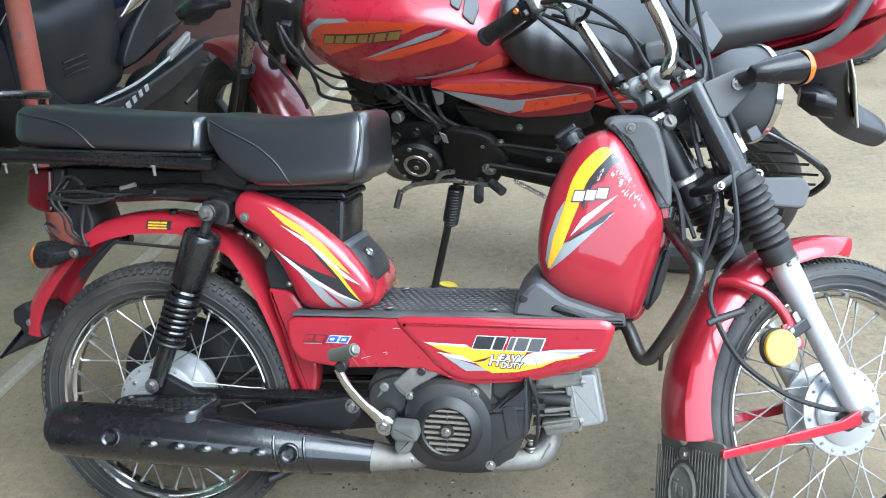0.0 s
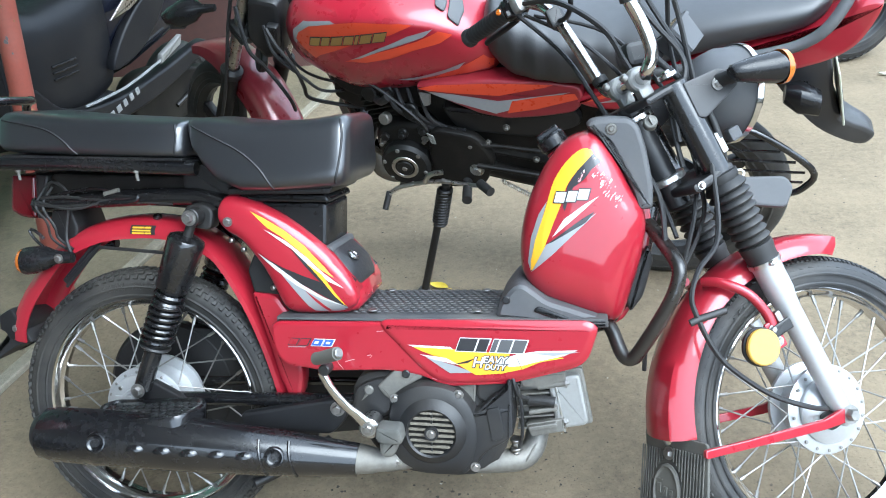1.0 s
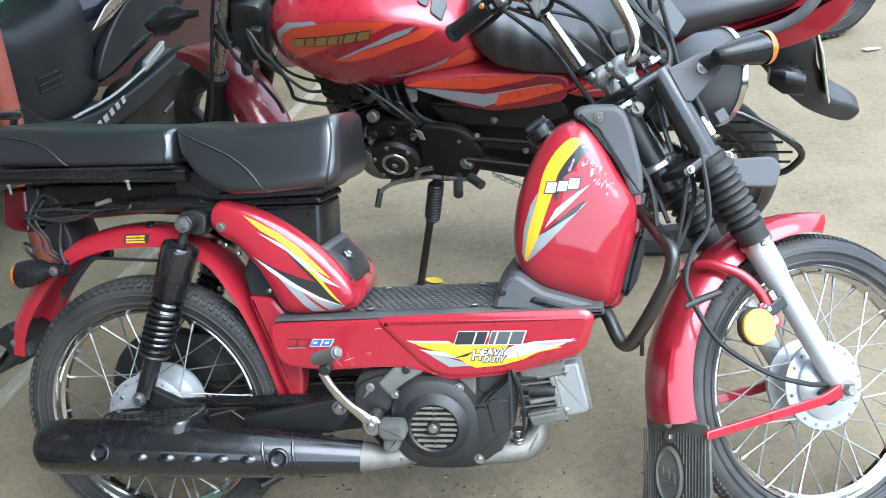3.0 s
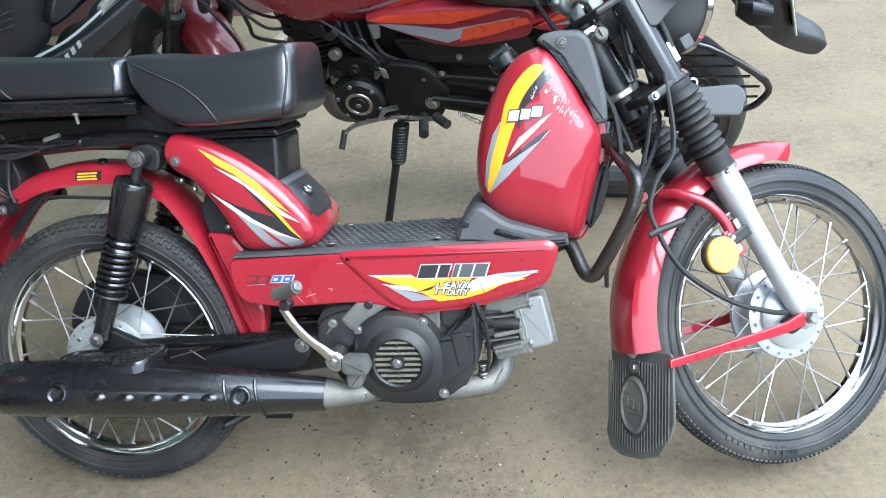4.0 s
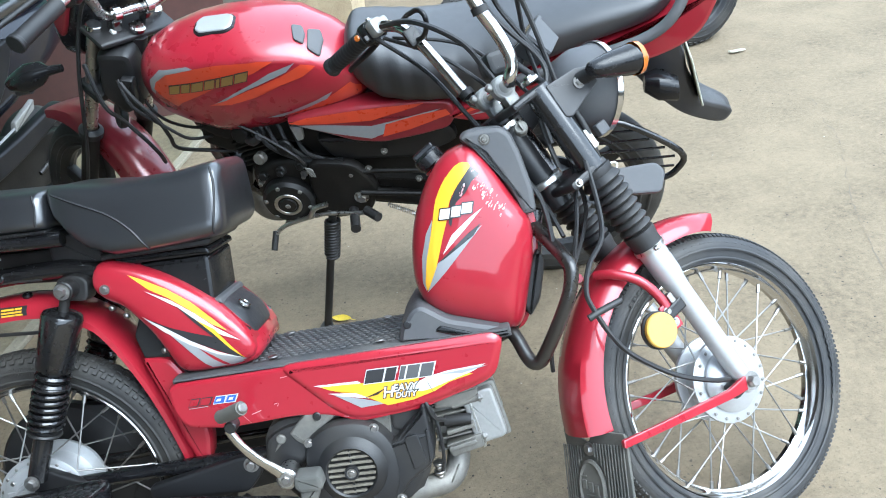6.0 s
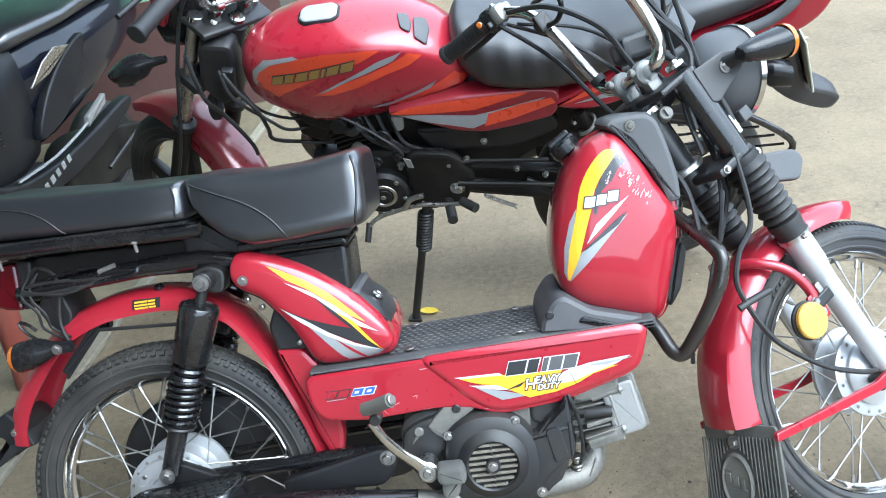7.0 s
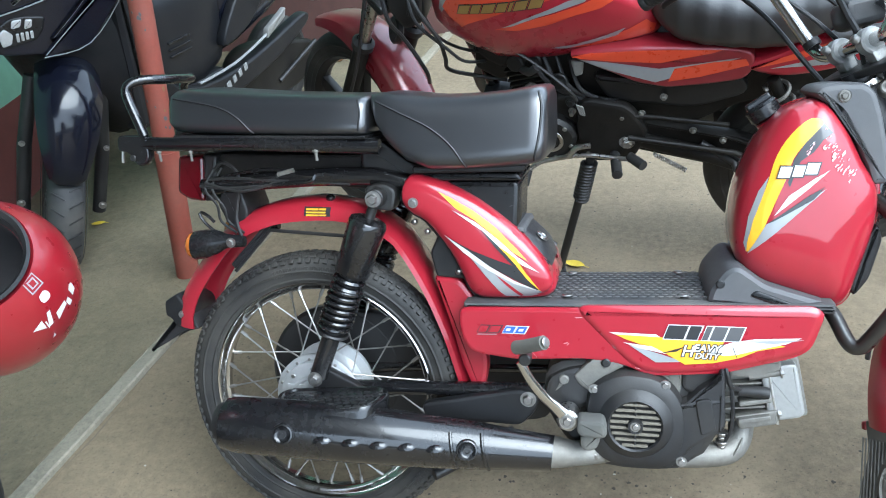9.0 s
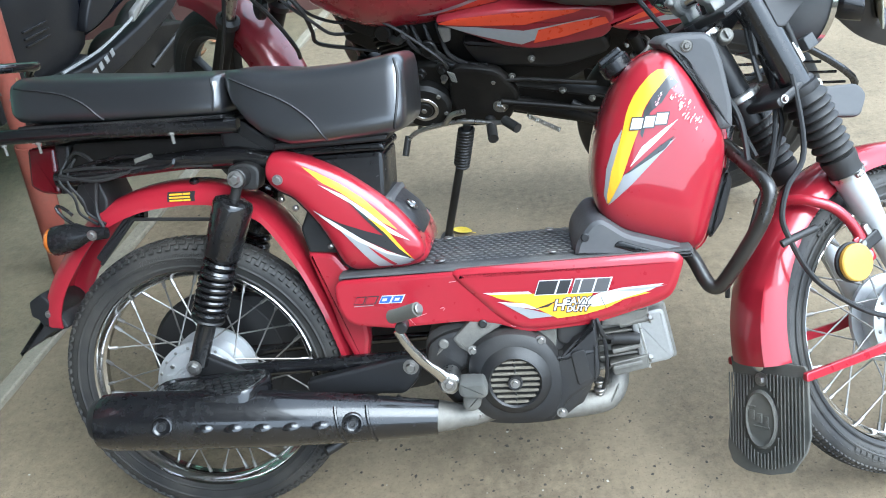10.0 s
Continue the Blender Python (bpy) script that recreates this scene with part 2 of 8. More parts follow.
BLACK_MATT = paint("black_metal", (0.008, 0.008, 0.009), 0.42, 0.0, 0.0, 0.2, 25, bump=0.1, dust=0.05)
GRILLE_DUST = paint("dusty_slat", (0.16, 0.145, 0.115), 0.75, 0.2, 0.0, 0.35, 40, bump=0.2, dust=0.3)
SCUFFED = paint("scuffed_black_enamel", (0.009, 0.007, 0.006), 0.28, 0.0, 0.4, 0.5, 30, dust=0.06, rough_vary=0.3)
ENGINE_BLACK = paint("engine_black", (0.012, 0.012, 0.013), 0.45, 0.0, 0.0, 0.2, 25, bump=0.15, bump_scale=350, dust=0.09)
GREASE = paint("oily_dust", (0.007, 0.0062, 0.0055), 0.5, 0.0, 0.0, 0.4, 18, bump=0.3, bump_scale=150, dust=0.05, spec=0.25)
OILY_BLACK = paint("oily_black_casing", (0.006, 0.006, 0.006), 0.40, 0.0, 0.0, 0.3, 20, bump=0.25, bump_scale=250, dust=0.03, spec=0.35)
PLASTIC_GREY = paint("dark_grey_plastic", (0.070, 0.071, 0.075), 0.55, 0.0, 0.0, 0.10, 30, bump=0.12, bump_scale=700, dust=0.10)
PLASTIC_BLACK = paint("black_plastic", (0.010, 0.010, 0.011), 0.20, 0.0, 0.0, 0.12, 30, bump=0.04, bump_scale=700, dust=0.015, spec=0.38)
PLASTIC_DARK = paint("dull_black_plastic", (0.024, 0.024, 0.026), 0.42, 0.0, 0.0, 0.12, 30, bump=0.10, bump_scale=700, dust=0.08)
FLOOR_RUBBER = paint("footboard_rubber", (0.045, 0.045, 0.047), 0.65, 0.0, 0.0, 0.15, 30, bump=0.15, bump_scale=500, dust=0.25)
SCRATCH = paint("pale_scratch", (0.58, 0.30, 0.31), 0.5)
CHROME = paint("chrome", (0.56, 0.55, 0.535), 0.12, 1.0, 0.0, 0.05, 40, rough_vary=0.06)
CHROME_OLD = paint("dull_chrome", (0.48, 0.47, 0.45), 0.25, 1.0, 0.0, 0.2, 30, rough_vary=0.2)
STEEL = paint("zinc_steel", (0.32, 0.31, 0.295), 0.42, 1.0, 0.0, 0.2, 60)
ALLOY = paint("cast_alloy", (0.30, 0.30, 0.29), 0.50, 0.6, 0.0, 0.15, 40, bump=0.2, bump_scale=500, dust=0.12)
ALLOY_GREY = paint("dusty_alloy", (0.17, 0.165, 0.15), 0.55, 0.5, 0.0, 0.30, 30, bump=0.25, bump_scale=400, dust=0.35)
SILVER_PAINT = paint("silver_paint", (0.50, 0.51, 0.52), 0.38, 0.55, 0.2, 0.06, 40, dust=0.06)
AMBER = paint("amber_lens", (0.50, 0.13, 0.012), 0.2, 0.0, 0.6, 0.08, 30)
REFLECTOR = paint("yellow_reflector", (0.58, 0.35, 0.055), 0.45, 0.0, 0.5, 0.04, 300, bump=0.2, bump_scale=900)
RED_LENS = paint("red_lens", (0.075, 0.003, 0.006), 0.18, 0.0, 0.7, 0.08, 30)
CONNECTOR = paint("white_connector", (0.62, 0.62, 0.58), 0.5)
NAVY = paint("navy_black_paint", (0.005, 0.006, 0.012), 0.16, 0.0, 0.25, 0.1, 15, dust=0.01, spec=0.35, rough_vary=0.04)
SCOOTER_GREY = paint("scooter_grey_plastic", (0.008, 0.0085, 0.0105), 0.40, 0.0, 0.0, 0.1, 20, bump=0.08, bump_scale=600, dust=0.03, spec=0.28)
SCOOTER_BLACK = paint("scooter_black_plastic", (0.006, 0.006, 0.007), 0.5, 0.0, 0.0, 0.1, 20, dust=0.03, spec=0.25)
LAMP_GLASS = paint("headlamp_lens", (0.50, 0.51, 0.52), 0.12, 0.5, 0.5, 0.12, 60)
HELMET_RED = paint("helmet_red", (0.235, 0.006, 0.013), 0.28, 0.1, 0.5, 0.06, 12, dust=0.05)
LEAF_YELLOW = paint("yellow_leaf", (0.62, 0.46, 0.04), 0.6, vary=0.2, scale=60)
LEAF_BROWN = paint("dry_leaf", (0.20, 0.10, 0.045), 0.7, vary=0.35, scale=60)
PAPER = paint("paper_scrap", (0.48, 0.48, 0.38), 0.7)
PADDING = paint("grey_padding", (0.035, 0.033, 0.034), 0.9, vary=0.2, scale=60)
POLE_PAINT = paint("red_oxide_paint", (0.215, 0.052, 0.034), 0.6, 0.0, 0.0, 0.14, 25, bump=0.2, bump_scale=160, dust=0.10)


# ---- the place ----
def concrete(name, colour, dark, speck, scale=1.0, rough=0.85, patches=()):
    """Worn concrete with broad stains, fine grain and dark specks."""
    m = bpy.data.materials.new(name)
    m.use_nodes = True
    nt = m.node_tree
    p = nt.nodes["Principled BSDF"]
    tc = nt.nodes.new("ShaderNodeTexCoord")

    def noise_at(s, detail=6, rough_n=0.6):
        n = nt.nodes.new("ShaderNodeTexNoise")
        n.inputs["Scale"].default_value, n.inputs["Detail"].default_value, n.inputs["Roughness"].default_value = s * scale, detail, rough_n
        nt.links.new(tc.outputs["Object"], n.inputs["Vector"])
        return n.outputs["Fac"]

    def ranged(v, a, b, lo, hi):
        r = nt.nodes.new("ShaderNodeMapRange")
        for k, x in zip(("From Min", "From Max", "To Min", "To Max"), (a, b, lo, hi)):
            r.inputs[k].default_value = x
        nt.links.new(v, r.inputs["Value"])
        return r.outputs[0]

    def mixed(f, a, b):
        x = nt.nodes.new("ShaderNodeMix")
        x.data_type = "RGBA"
        nt.links.new(f, x.inputs[0])
        for k, c in ((6, a), (7, b)):
            if isinstance(c, tuple):
                x.inputs[k].default_value = (*c, 1)
            else:
                nt.links.new(c, x.inputs[k])
        return x.outputs[2]

    c = mixed(ranged(noise_at(2.6, 10, 0.66), 0.36, 0.66, 0, 1), colour, dark)
    c = mixed(ranged(noise_at(44, 10, 0.8), 0.40, 0.66, 0, 0.85), c, tuple(x * 1.22 for x in colour))
    c = mixed(ranged(noise_at(140, 5, 0.8), 0.54, 0.70, 0, 0.85), c, tuple(x * 0.6 for x in dark))
    v = nt.nodes.new("ShaderNodeTexVoronoi")
    v.inputs["Scale"].default_value = 55 * scale
    nt.links.new(tc.outputs["Object"], v.inputs["Vector"])
    thin = nt.nodes.new("ShaderNodeMath")
    thin.operation = "MULTIPLY"
    nt.links.new(ranged(v.outputs["Distance"], 0.10, 0.20, 1, 0), thin.inputs[0])
    nt.links.new(ranged(noise_at(6, 3), 0.52, 0.64, 0, 0.75), thin.inputs[1])
    c = mixed(thin.outputs[0], c, speck)
    # blotchy dark discs that fade outwards
    for x, y, r, deep in patches:
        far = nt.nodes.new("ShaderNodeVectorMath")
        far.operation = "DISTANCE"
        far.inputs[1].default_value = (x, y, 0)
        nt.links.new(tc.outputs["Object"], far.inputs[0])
        patch = nt.nodes.new("ShaderNodeMath")
        patch.operation = "MULTIPLY"
        nt.links.new(ranged(far.outputs["Value"], r * 0.15, r, deep, 0), patch.inputs[0])
        nt.links.new(ranged(noise_at(14, 8, 0.7), 0.38, 0.60, 0.15, 1), patch.inputs[1])
        c = mixed(patch.outputs[0], c, tuple(k * 0.55 for k in dark))
    nt.links.new(c, p.inputs["Base Color"])
    p.inputs["Roughness"].default_value = rough
    bu = nt.nodes.new("ShaderNodeBump")
    bu.inputs["Strength"].default_value, bu.inputs["Distance"].default_value = 0.6, 0.005
    nt.links.new(noise_at(95, 8, 0.8), bu.inputs["Height"])
    nt.links.new(bu.outputs[0], p.inputs["Normal"])
    return m


# oil stains by the moped engine, and a darker disc beside the motorcycle
CONCRETE = concrete("worn_concrete", (0.213, 0.168, 0.108), (0.114, 0.089, 0.056), (0.050, 0.044, 0.036), patches=((0.03, 1.20, 0.26, 0.55), (-0.02, 1.02, 0.20, 0.35), (0.62, 1.95, 0.30, 0.30)))
CEMENT = concrete("smooth_cement", (0.186, 0.156, 0.100), (0.098, 0.082, 0.053), (0.10, 0.095, 0.08), 0.8, 0.6)
EDGE = concrete("cement_edge", (0.255, 0.230, 0.175), (0.165, 0.148, 0.110), (0.15, 0.14, 0.12), 1.3)
WALL_RED = paint("maroon_wash", (0.16, 0.050, 0.042), 0.8, vary=0.15, scale=6, bump=0.3, bump_scale=60)
# darker, browner copy of the maroon wash: the roof's shade is painted in
WALL_RED_SHADED = paint("maroon_wash_shaded", (0.085, 0.040, 0.034), 0.85, vary=0.2, scale=6, bump=0.3, bump_scale=60)
WALL_GREY = paint("weathered_plaster", (0.13, 0.12, 0.10), 0.9, vary=0.25, scale=3, bump=0.4, bump_scale=30)
WALL_GREEN = paint("green_wash", (0.20, 0.38, 0.27), 0.8, vary=0.12, scale=6, bump=0.3, bump_scale=60)


def sheet(name, corners, z, material, cuts=1):
    bm = bmesh.new()
    f = bm.faces.new([bm.verts.new((x, y, z)) for x, y in corners])
    if f.normal.z < 0:
        f.normal_flip()
    return part(name, bm, material, smooth=0)


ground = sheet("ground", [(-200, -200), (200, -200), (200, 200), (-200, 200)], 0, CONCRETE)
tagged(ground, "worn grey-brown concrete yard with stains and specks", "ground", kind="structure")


def edge_x(y):
    """Where the cement floor ends."""
    return -1.207 + 0.244 * (y - 1.311)


def prism(corners, z0, z1, b=0.004):
    o = [Vector(c) for c in corners]
    return loft([[(q.x, q.y, z) for q in inset(o, d)] for z, d in ((z0, 0), (z1 - b, 0), (z1, b))])


floor = part("cement_floor", prism([(edge_x(-2) - 0.035, -2), (edge_x(4.7) - 0.035, 4.7), (-3.2, 4.7), (-3.2, -2)], -0.02, 0.010), CEMENT)
tagged(floor, "smooth grey cement floor, a little darker and smoother than the yard", "floor", kind="structure")
kerb = part("floor_edge", prism([(edge_x(-2) - 0.033, -2), (edge_x(-2) + 0.012, -2), (edge_x(4.7) + 0.012, 4.7), (edge_x(4.7) - 0.033, 4.7)], -0.02, 0.016), EDGE)
tagged(kerb, "pale cement strip along the edge of the floor", "floor edge", kind="structure")


def wall(name, a, b, z0, z1, thick, material, label):
    a, b = Vector(a), Vector(b)
    t = (b - a).normalized()
    n = Vector((-t.y, t.x)) * thick
    bm = prism([a, b, b + n, a + n], z0, z1, 0.003)
    return tagged(part(name, bm, material, smooth=0), label, "wall", kind="structure")


# added beyond the view; grey keeps green out of the reflections
wall("wall_near_west", (-1.953, -7.0), (-1.953, 1.3), 0.0, 3.0, 0.2, WALL_GREY, "weathered grey plaster wall added to close the yard and block low sky")
wall("wall_west_dado", (-1.95, 1.3), (-1.95, 4.4), 0.0, 0.352, 0.2, WALL_RED, "maroon washed lower band of a plastered wall")
wall("wall_west", (-1.953, 1.3), (-1.953, 4.4), 0.352, 3.0, 0.2, WALL_GREEN, "pale green washed plaster wall above a maroon band")
wall("wall_north_dado", (-2.1, 4.45), (-0.35, 4.45), 0.0, 0.62, 0.2, WALL_RED_SHADED, "maroon washed lower band of a plastered wall, shade in its colour")
wall("wall_north", (-2.1, 4.453), (-0.35, 4.453), 0.62, 3.0, 0.2, WALL_GREEN, "pale green washed plaster wall above a maroon band")
# added walls: they close the yard and hold back low sky light
wall("wall_south", (6.0, -7.0), (-2.15, -7.0), 0.0, 1.1, 0.2, WALL_GREY, "weathered grey plaster wall added to close the yard and block low sky")
wall("wall_east", (5.8, 8.0), (5.8, -7.0), 0.0, 1.5, 0.2, WALL_GREY, "weathered grey plaster wall added to close the yard and block low sky")
wall("wall_far", (-0.15, 8.0), (5.8, 8.0), 0.0, 3.0, 0.2, WALL_GREY, "weathered grey plaster wall added to close the yard and block low sky")
wall("wall_side", (-0.15, 4.45), (-0.15, 8.0), 0.0, 3.0, 0.2, WALL_GREY, "weathered grey plaster wall added to close the yard and block low sky")
pillar = part("pillar", prism([(-0.02, 5.95), (0.34, 5.85), (0.45, 6.2), (0.08, 6.3)], 0.0, 2.8, 0.02), concrete("rough_cream_plaster", (0.46, 0.38, 0.25), (0.25, 0.19, 0.12), (0.12, 0.09, 0.06), 3.0), smooth=0)
tagged(pillar, "rough cream and brown plastered pillar at the edge of the yard", "pillar", kind="structure")
# unseen roof, implied by the pole; its reach is set to shade the left
ROOF = paint("tin_sheet", (0.13, 0.13, 0.135), 0.6, 0.3, vary=0.2, scale=6)
roof_bm = loft([[(-2.2 + 0.05 * k, y, 2.45 + (0.012 if k % 2 else -0.012)) for k in range(40)] + [(-2.2 + 0.05 * k, y, 2.456 + (0.012 if k % 2 else -0.012)) for k in range(39, -1, -1)] for y in (-2.5, 4.6)])
tagged(part("roof", roof_bm, ROOF, smooth=0), "corrugated tin roof out of view, its reach set to shade the left side", "roof", kind="structure")


# ---- wheels ----
def wheel(parent, m, name, tyre_r, tyre_w, rim_r, spokes=36, knobs=0, hub_r=0.075, hub_w=0.075, tyre_mat=None, hub_mat=None, rim_mat=None, cast=False, rim_share=0.72, shoulder=True):
    """A wheel about the y axis: rim, tyre with its tread, hub, spokes with nipples. m places it in its thing."""
    h = tyre_w / 2
    rw = h * rim_share
    rim = lathe([(rim_r, -rw), (rim_r - 0.004, -rw - 0.002), (rim_r - 0.009, -rw + 0.004), (rim_r - 0.011, -rw * 0.5), (rim_r - 0.018, -rw * 0.25),
                 (rim_r - 0.018, rw * 0.25), (rim_r - 0.011, rw * 0.5), (rim_r - 0.009, rw - 0.004), (rim_r - 0.004, rw + 0.002), (rim_r, rw),
                 (rim_r - 0.006, rw * 0.6), (rim_r - 0.006, -rw * 0.6), (rim_r, -rw)], 72)
    wh = part(name, rim, rim_mat or CHROME, parent)
    wh.matrix_basis = m
    c = rim_r - 0.004
    sec = (tyre_r - c)
    prof = []
    for i in range(17):
        a = -math.pi * 0.5 + math.pi * i / 16
        y = math.sin(a) * h * (1.0 if abs(math.sin(a)) < 0.98 else 0.96)
        rr = c + sec * (0.10 + 0.90 * max(0.0, math.cos(a)) ** 0.55)
        prof.append((rr, y))
    prof = [(c, -rw)] + prof[1:-1] + [(c, rw)]
    bm = lathe(prof, 72)
    part("tyre", bm, tyre_mat or RUBBER, wh, "dusty black rubber tyre")
    # fine rings of the side wall
    rings = merged(*[lathe([(c + sec * f, s * h * k), (c + sec * (f + 0.05), s * (h * k + 0.0016)), (c + sec * (f + 0.10), s * h * k)], 72)
                     for s in (-1, 1) for f, k in ((0.12, 0.86), (0.42, 1.01))])
    part("side_ring", rings, tyre_mat or RUBBER, wh)
    if knobs:
        bms = []
        for i in range(knobs):
            a = 2 * math.pi * i / knobs
            ln = math.pi * tyre_r / knobs
            for y, tilt, dr, k, wd in ((-0.86, 0.50, -0.205, 1.0, 0.28), (0.86, 0.50, -0.205, 1.0, 0.28), (-0.60, 0.32, -0.105, 1.25, 0.24), (0.60, 0.32, -0.105, 1.25, 0.24), (-0.2, 0.06, -0.025, 1.25, 0.34), (0.2, 0.06, -0.025, 1.25, 0.34)):
                if abs(y) > 0.7 and not shoulder:
                    continue
                aa = a + (math.pi / knobs if abs(y) < 0.7 and abs(y) > 0.3 else 0)
                b = box(ln * k, h * wd, 0.005, 0.0008)
                bms.append(moved(b, Matrix.Rotation(-aa, 4, "Y") @ Matrix.Translation((tyre_r + sec * dr, h * y, 0)) @ Matrix.Rotation(radians(90), 4, "Y") @ Matrix.Rotation(-math.copysign(tilt, y) * 1.6, 4, "X")))
        ob = part("tread", merged(*bms), tyre_mat or RUBBER, wh, "block tread of the tyre")
        ob["kind"] = "stuff"
    # moulded writing of the side wall as plain bars
    if spokes:
        for k in range(9):
            for turn in (0.35, 2.2, 4.4):
                rot = Matrix.Rotation(turn + 0.055 * k + (0.05 if k > 3 else 0), 4, "Y")
                part("moulded_bar", moved(box(0.014, 0.0016, 0.0085, 0.0004), rot @ Matrix.Translation((c + sec * 0.50, -h * 1.000, 0))), tyre_mat or RUBBER, wh)
    hw = hub_w / 2
    hub = lathe([(0.008, -hw - 0.012), (0.02, -hw - 0.012), (0.022, -hw - 0.002), (hub_r * 0.55, -hw), (hub_r * 0.9, -hw), (hub_r, -hw + 0.003), (hub_r, -hw + 0.010),
                 (hub_r * 0.8, -hw + 0.014), (hub_r * 0.78, hw - 0.014), (hub_r, hw - 0.010), (hub_r, hw - 0.003), (hub_r * 0.9, hw), (0.022, hw + 0.002), (0.02, hw + 0.012), (0.008, hw + 0.012)], 40)
    hb = part("hub", hub, hub_mat or SILVER_PAINT, wh, "grey painted drum hub")
    rivets = merged(*[disc((hub_r * 0.90 * math.cos(a), -hw, hub_r * 0.90 * math.sin(a)), (0, -1, 0), 0.0032, 0.003, 8, 0.001) for a in [2 * math.pi * k / 18 for k in range(18)]])
    part("flange_rivet", rivets, STEEL, hb)
    if spokes:
        r0, r1 = hub_r * 0.90, rim_r - 0.016
        for kind in range(4):
            side = -1 if kind < 2 else 1
            lead = 1 if kind % 2 else -1
            p0 = Vector((r0, side * (hw - 0.004), 0))
            ang = lead * 2 * math.pi * 3.2 / spokes
            p1 = Vector((r1 * math.cos(ang), side * 0.004, r1 * math.sin(ang)))
            d = (p1 - p0).normalized()
            sp = merged(tube([p0, p1], 0.0016, 6), tube([p1 - d * 0.016, p1 + d * 0.002], 0.0033, 6))
            me = None
            for i in range(spokes // 4):
                rot = Matrix.Rotation(2 * math.pi * (i * 4 + kind) / spokes, 4, "Y")
                if me is None:
                    ob = part("spoke", sp, STEEL, wh)
                    ob.matrix_basis = rot
                    me = ob.data
                else:
                    shared("spoke", me, wh, rot)
    if cast:
        bms = []
        for i in range(5):
            b = slab(corner_round([(hub_r * 0.5, -0.03), (rim_r - 0.015, -0.018), (rim_r - 0.015, 0.018), (hub_r * 0.5, 0.03)], 0.006), -0.014, 0.014, 0.004)
            bms.append(moved(b, Matrix.Rotation(2 * math.pi * i / 5, 4, "Y")))
        part("cast_spoke", merged(*bms), BLACK_MATT, wh)
    return wh


# ---- the red moped ----
MOPED = pose(-0.5266, 1.236, 0.0015) @ pose(0, 0, 0, 0, 0, -8.3) @ pose(0, 0, 0, -18.7)
moped = thing("moped", MOPED, "red moped with black seats leaning on its prop stand", "moped")


def mp(name, bm, mat, label="", parent=None, smooth=38):
    return part(name, bm, mat, parent or moped, label, smooth)


# rear wheel and drive
rear_wheel = wheel(moped, Matrix.Translation((0, -0.02, 0.267)), "rear_wheel", 0.267, 0.066, 0.2145, 36, 98, 0.082, 0.085)
rear_wheel["label"] = "spoked chrome rear wheel with a block-tread tyre"
brake = lathe([(0.0, 0.0), (0.060, 0.0), (0.070, 0.006), (0.072, 0.014), (0.0, 0.014)], 40)
drum = mp("brake_plate", moved(brake, Matrix.Translation((0, -0.078, 0.267))), SILVER_PAINT, "grey painted drum cover")
part("drum_ring", moved(lathe([(0.040, 0.0), (0.042, -0.004), (0.047, -0.004), (0.049, 0.0)], 40), Matrix.Translation((0, -0.078, 0.267))), SILVER_PAINT, drum)
for k in range(9):
    a = 2 * math.pi * k / 9 + 0.2
    part("drum_rivet", disc((0.060 * math.cos(a), -0.077, 0.267 + 0.060 * math.sin(a)), (0, -1, 0), 0.0042, 0.004, 10, 0.001), STEEL, drum)
part("drum_mark", box(0.034, 0.003, 0.010, 0.0008, (-0.035, -0.079, 0.292)), SILVER_PAINT, drum)
cover = merged(moved(lathe([(0.02, 0.0), (0.128, 0.0), (0.135, 0.006), (0.135, 0.022), (0.02, 0.028)], 48), Matrix.Translation((-0.005, 0.05, 0.272))),
               slab(corner_round([(0.0, 0.14), (0.42, 0.20), (0.42, 0.33), (0.06, 0.40), (-0.02, 0.39)], 0.03), 0.052, 0.080, 0.006))
mp("chain_cover", cover, BLACK_MATT, "black chain cover")
mp("axle", bar_between((0, -0.12, 0.267), (0, 0.10, 0.267), 0.008), STEEL)

# rear mudguard
crown = catmull([(-0.290, 0.392), (-0.283, 0.428), (-0.250, 0.490), (-0.173, 0.578), (-0.091, 0.620), (0.0, 0.634), (0.085, 0.623), (0.140, 0.594), (0.178, 0.556), (0.222, 0.482), (0.258, 0.395), (0.284, 0.310)], 5, False)
w = 0.058
cross = [(-w, -0.046), (-w * 0.98, -0.026), (-w * 0.80, -0.009), (-w * 0.4, -0.001), (0, 0), (w * 0.4, -0.001), (w * 0.8, -0.009), (w * 0.98, -0.026), (w, -0.046),
         (w - 0.004, -0.046), (w * 0.9, -0.028), (w * 0.7, -0.013), (0, -0.005), (-w * 0.7, -0.013), (-w * 0.9, -0.028), (-w + 0.004, -0.046)]
mudguard_bm = sweep(crown, cross, lambda t: 1.0 - 0.18 * min(1.0, t / 0.3) - 0.40 * max(0.0, min(1.0, (t - 0.45) / 0.25)))
mudguard_skin = skin_of(mudguard_bm)
mudguard = mp("rear_mudguard", mudguard_bm, RED, "red gloss rear mudguard")
mp("mudguard_leg", slab(corner_round([(0.226, 0.506), (0.275, 0.501), (0.301, 0.464), (0.312, 0.400), (0.321, 0.350), (0.313, 0.304), (0.292, 0.302), (0.272, 0.350), (0.258, 0.405), (0.240, 0.462)], 0.012), -0.070, -0.030, 0.008), RED)
part("warning_sticker", decal([(-0.006, 0.6215), (0.043, 0.6205), (0.043, 0.6045), (-0.006, 0.6055)], mudguard_skin, 0.0010, cell=0.006), BLACK_PRINT, mudguard, "small black and yellow warning sticker")
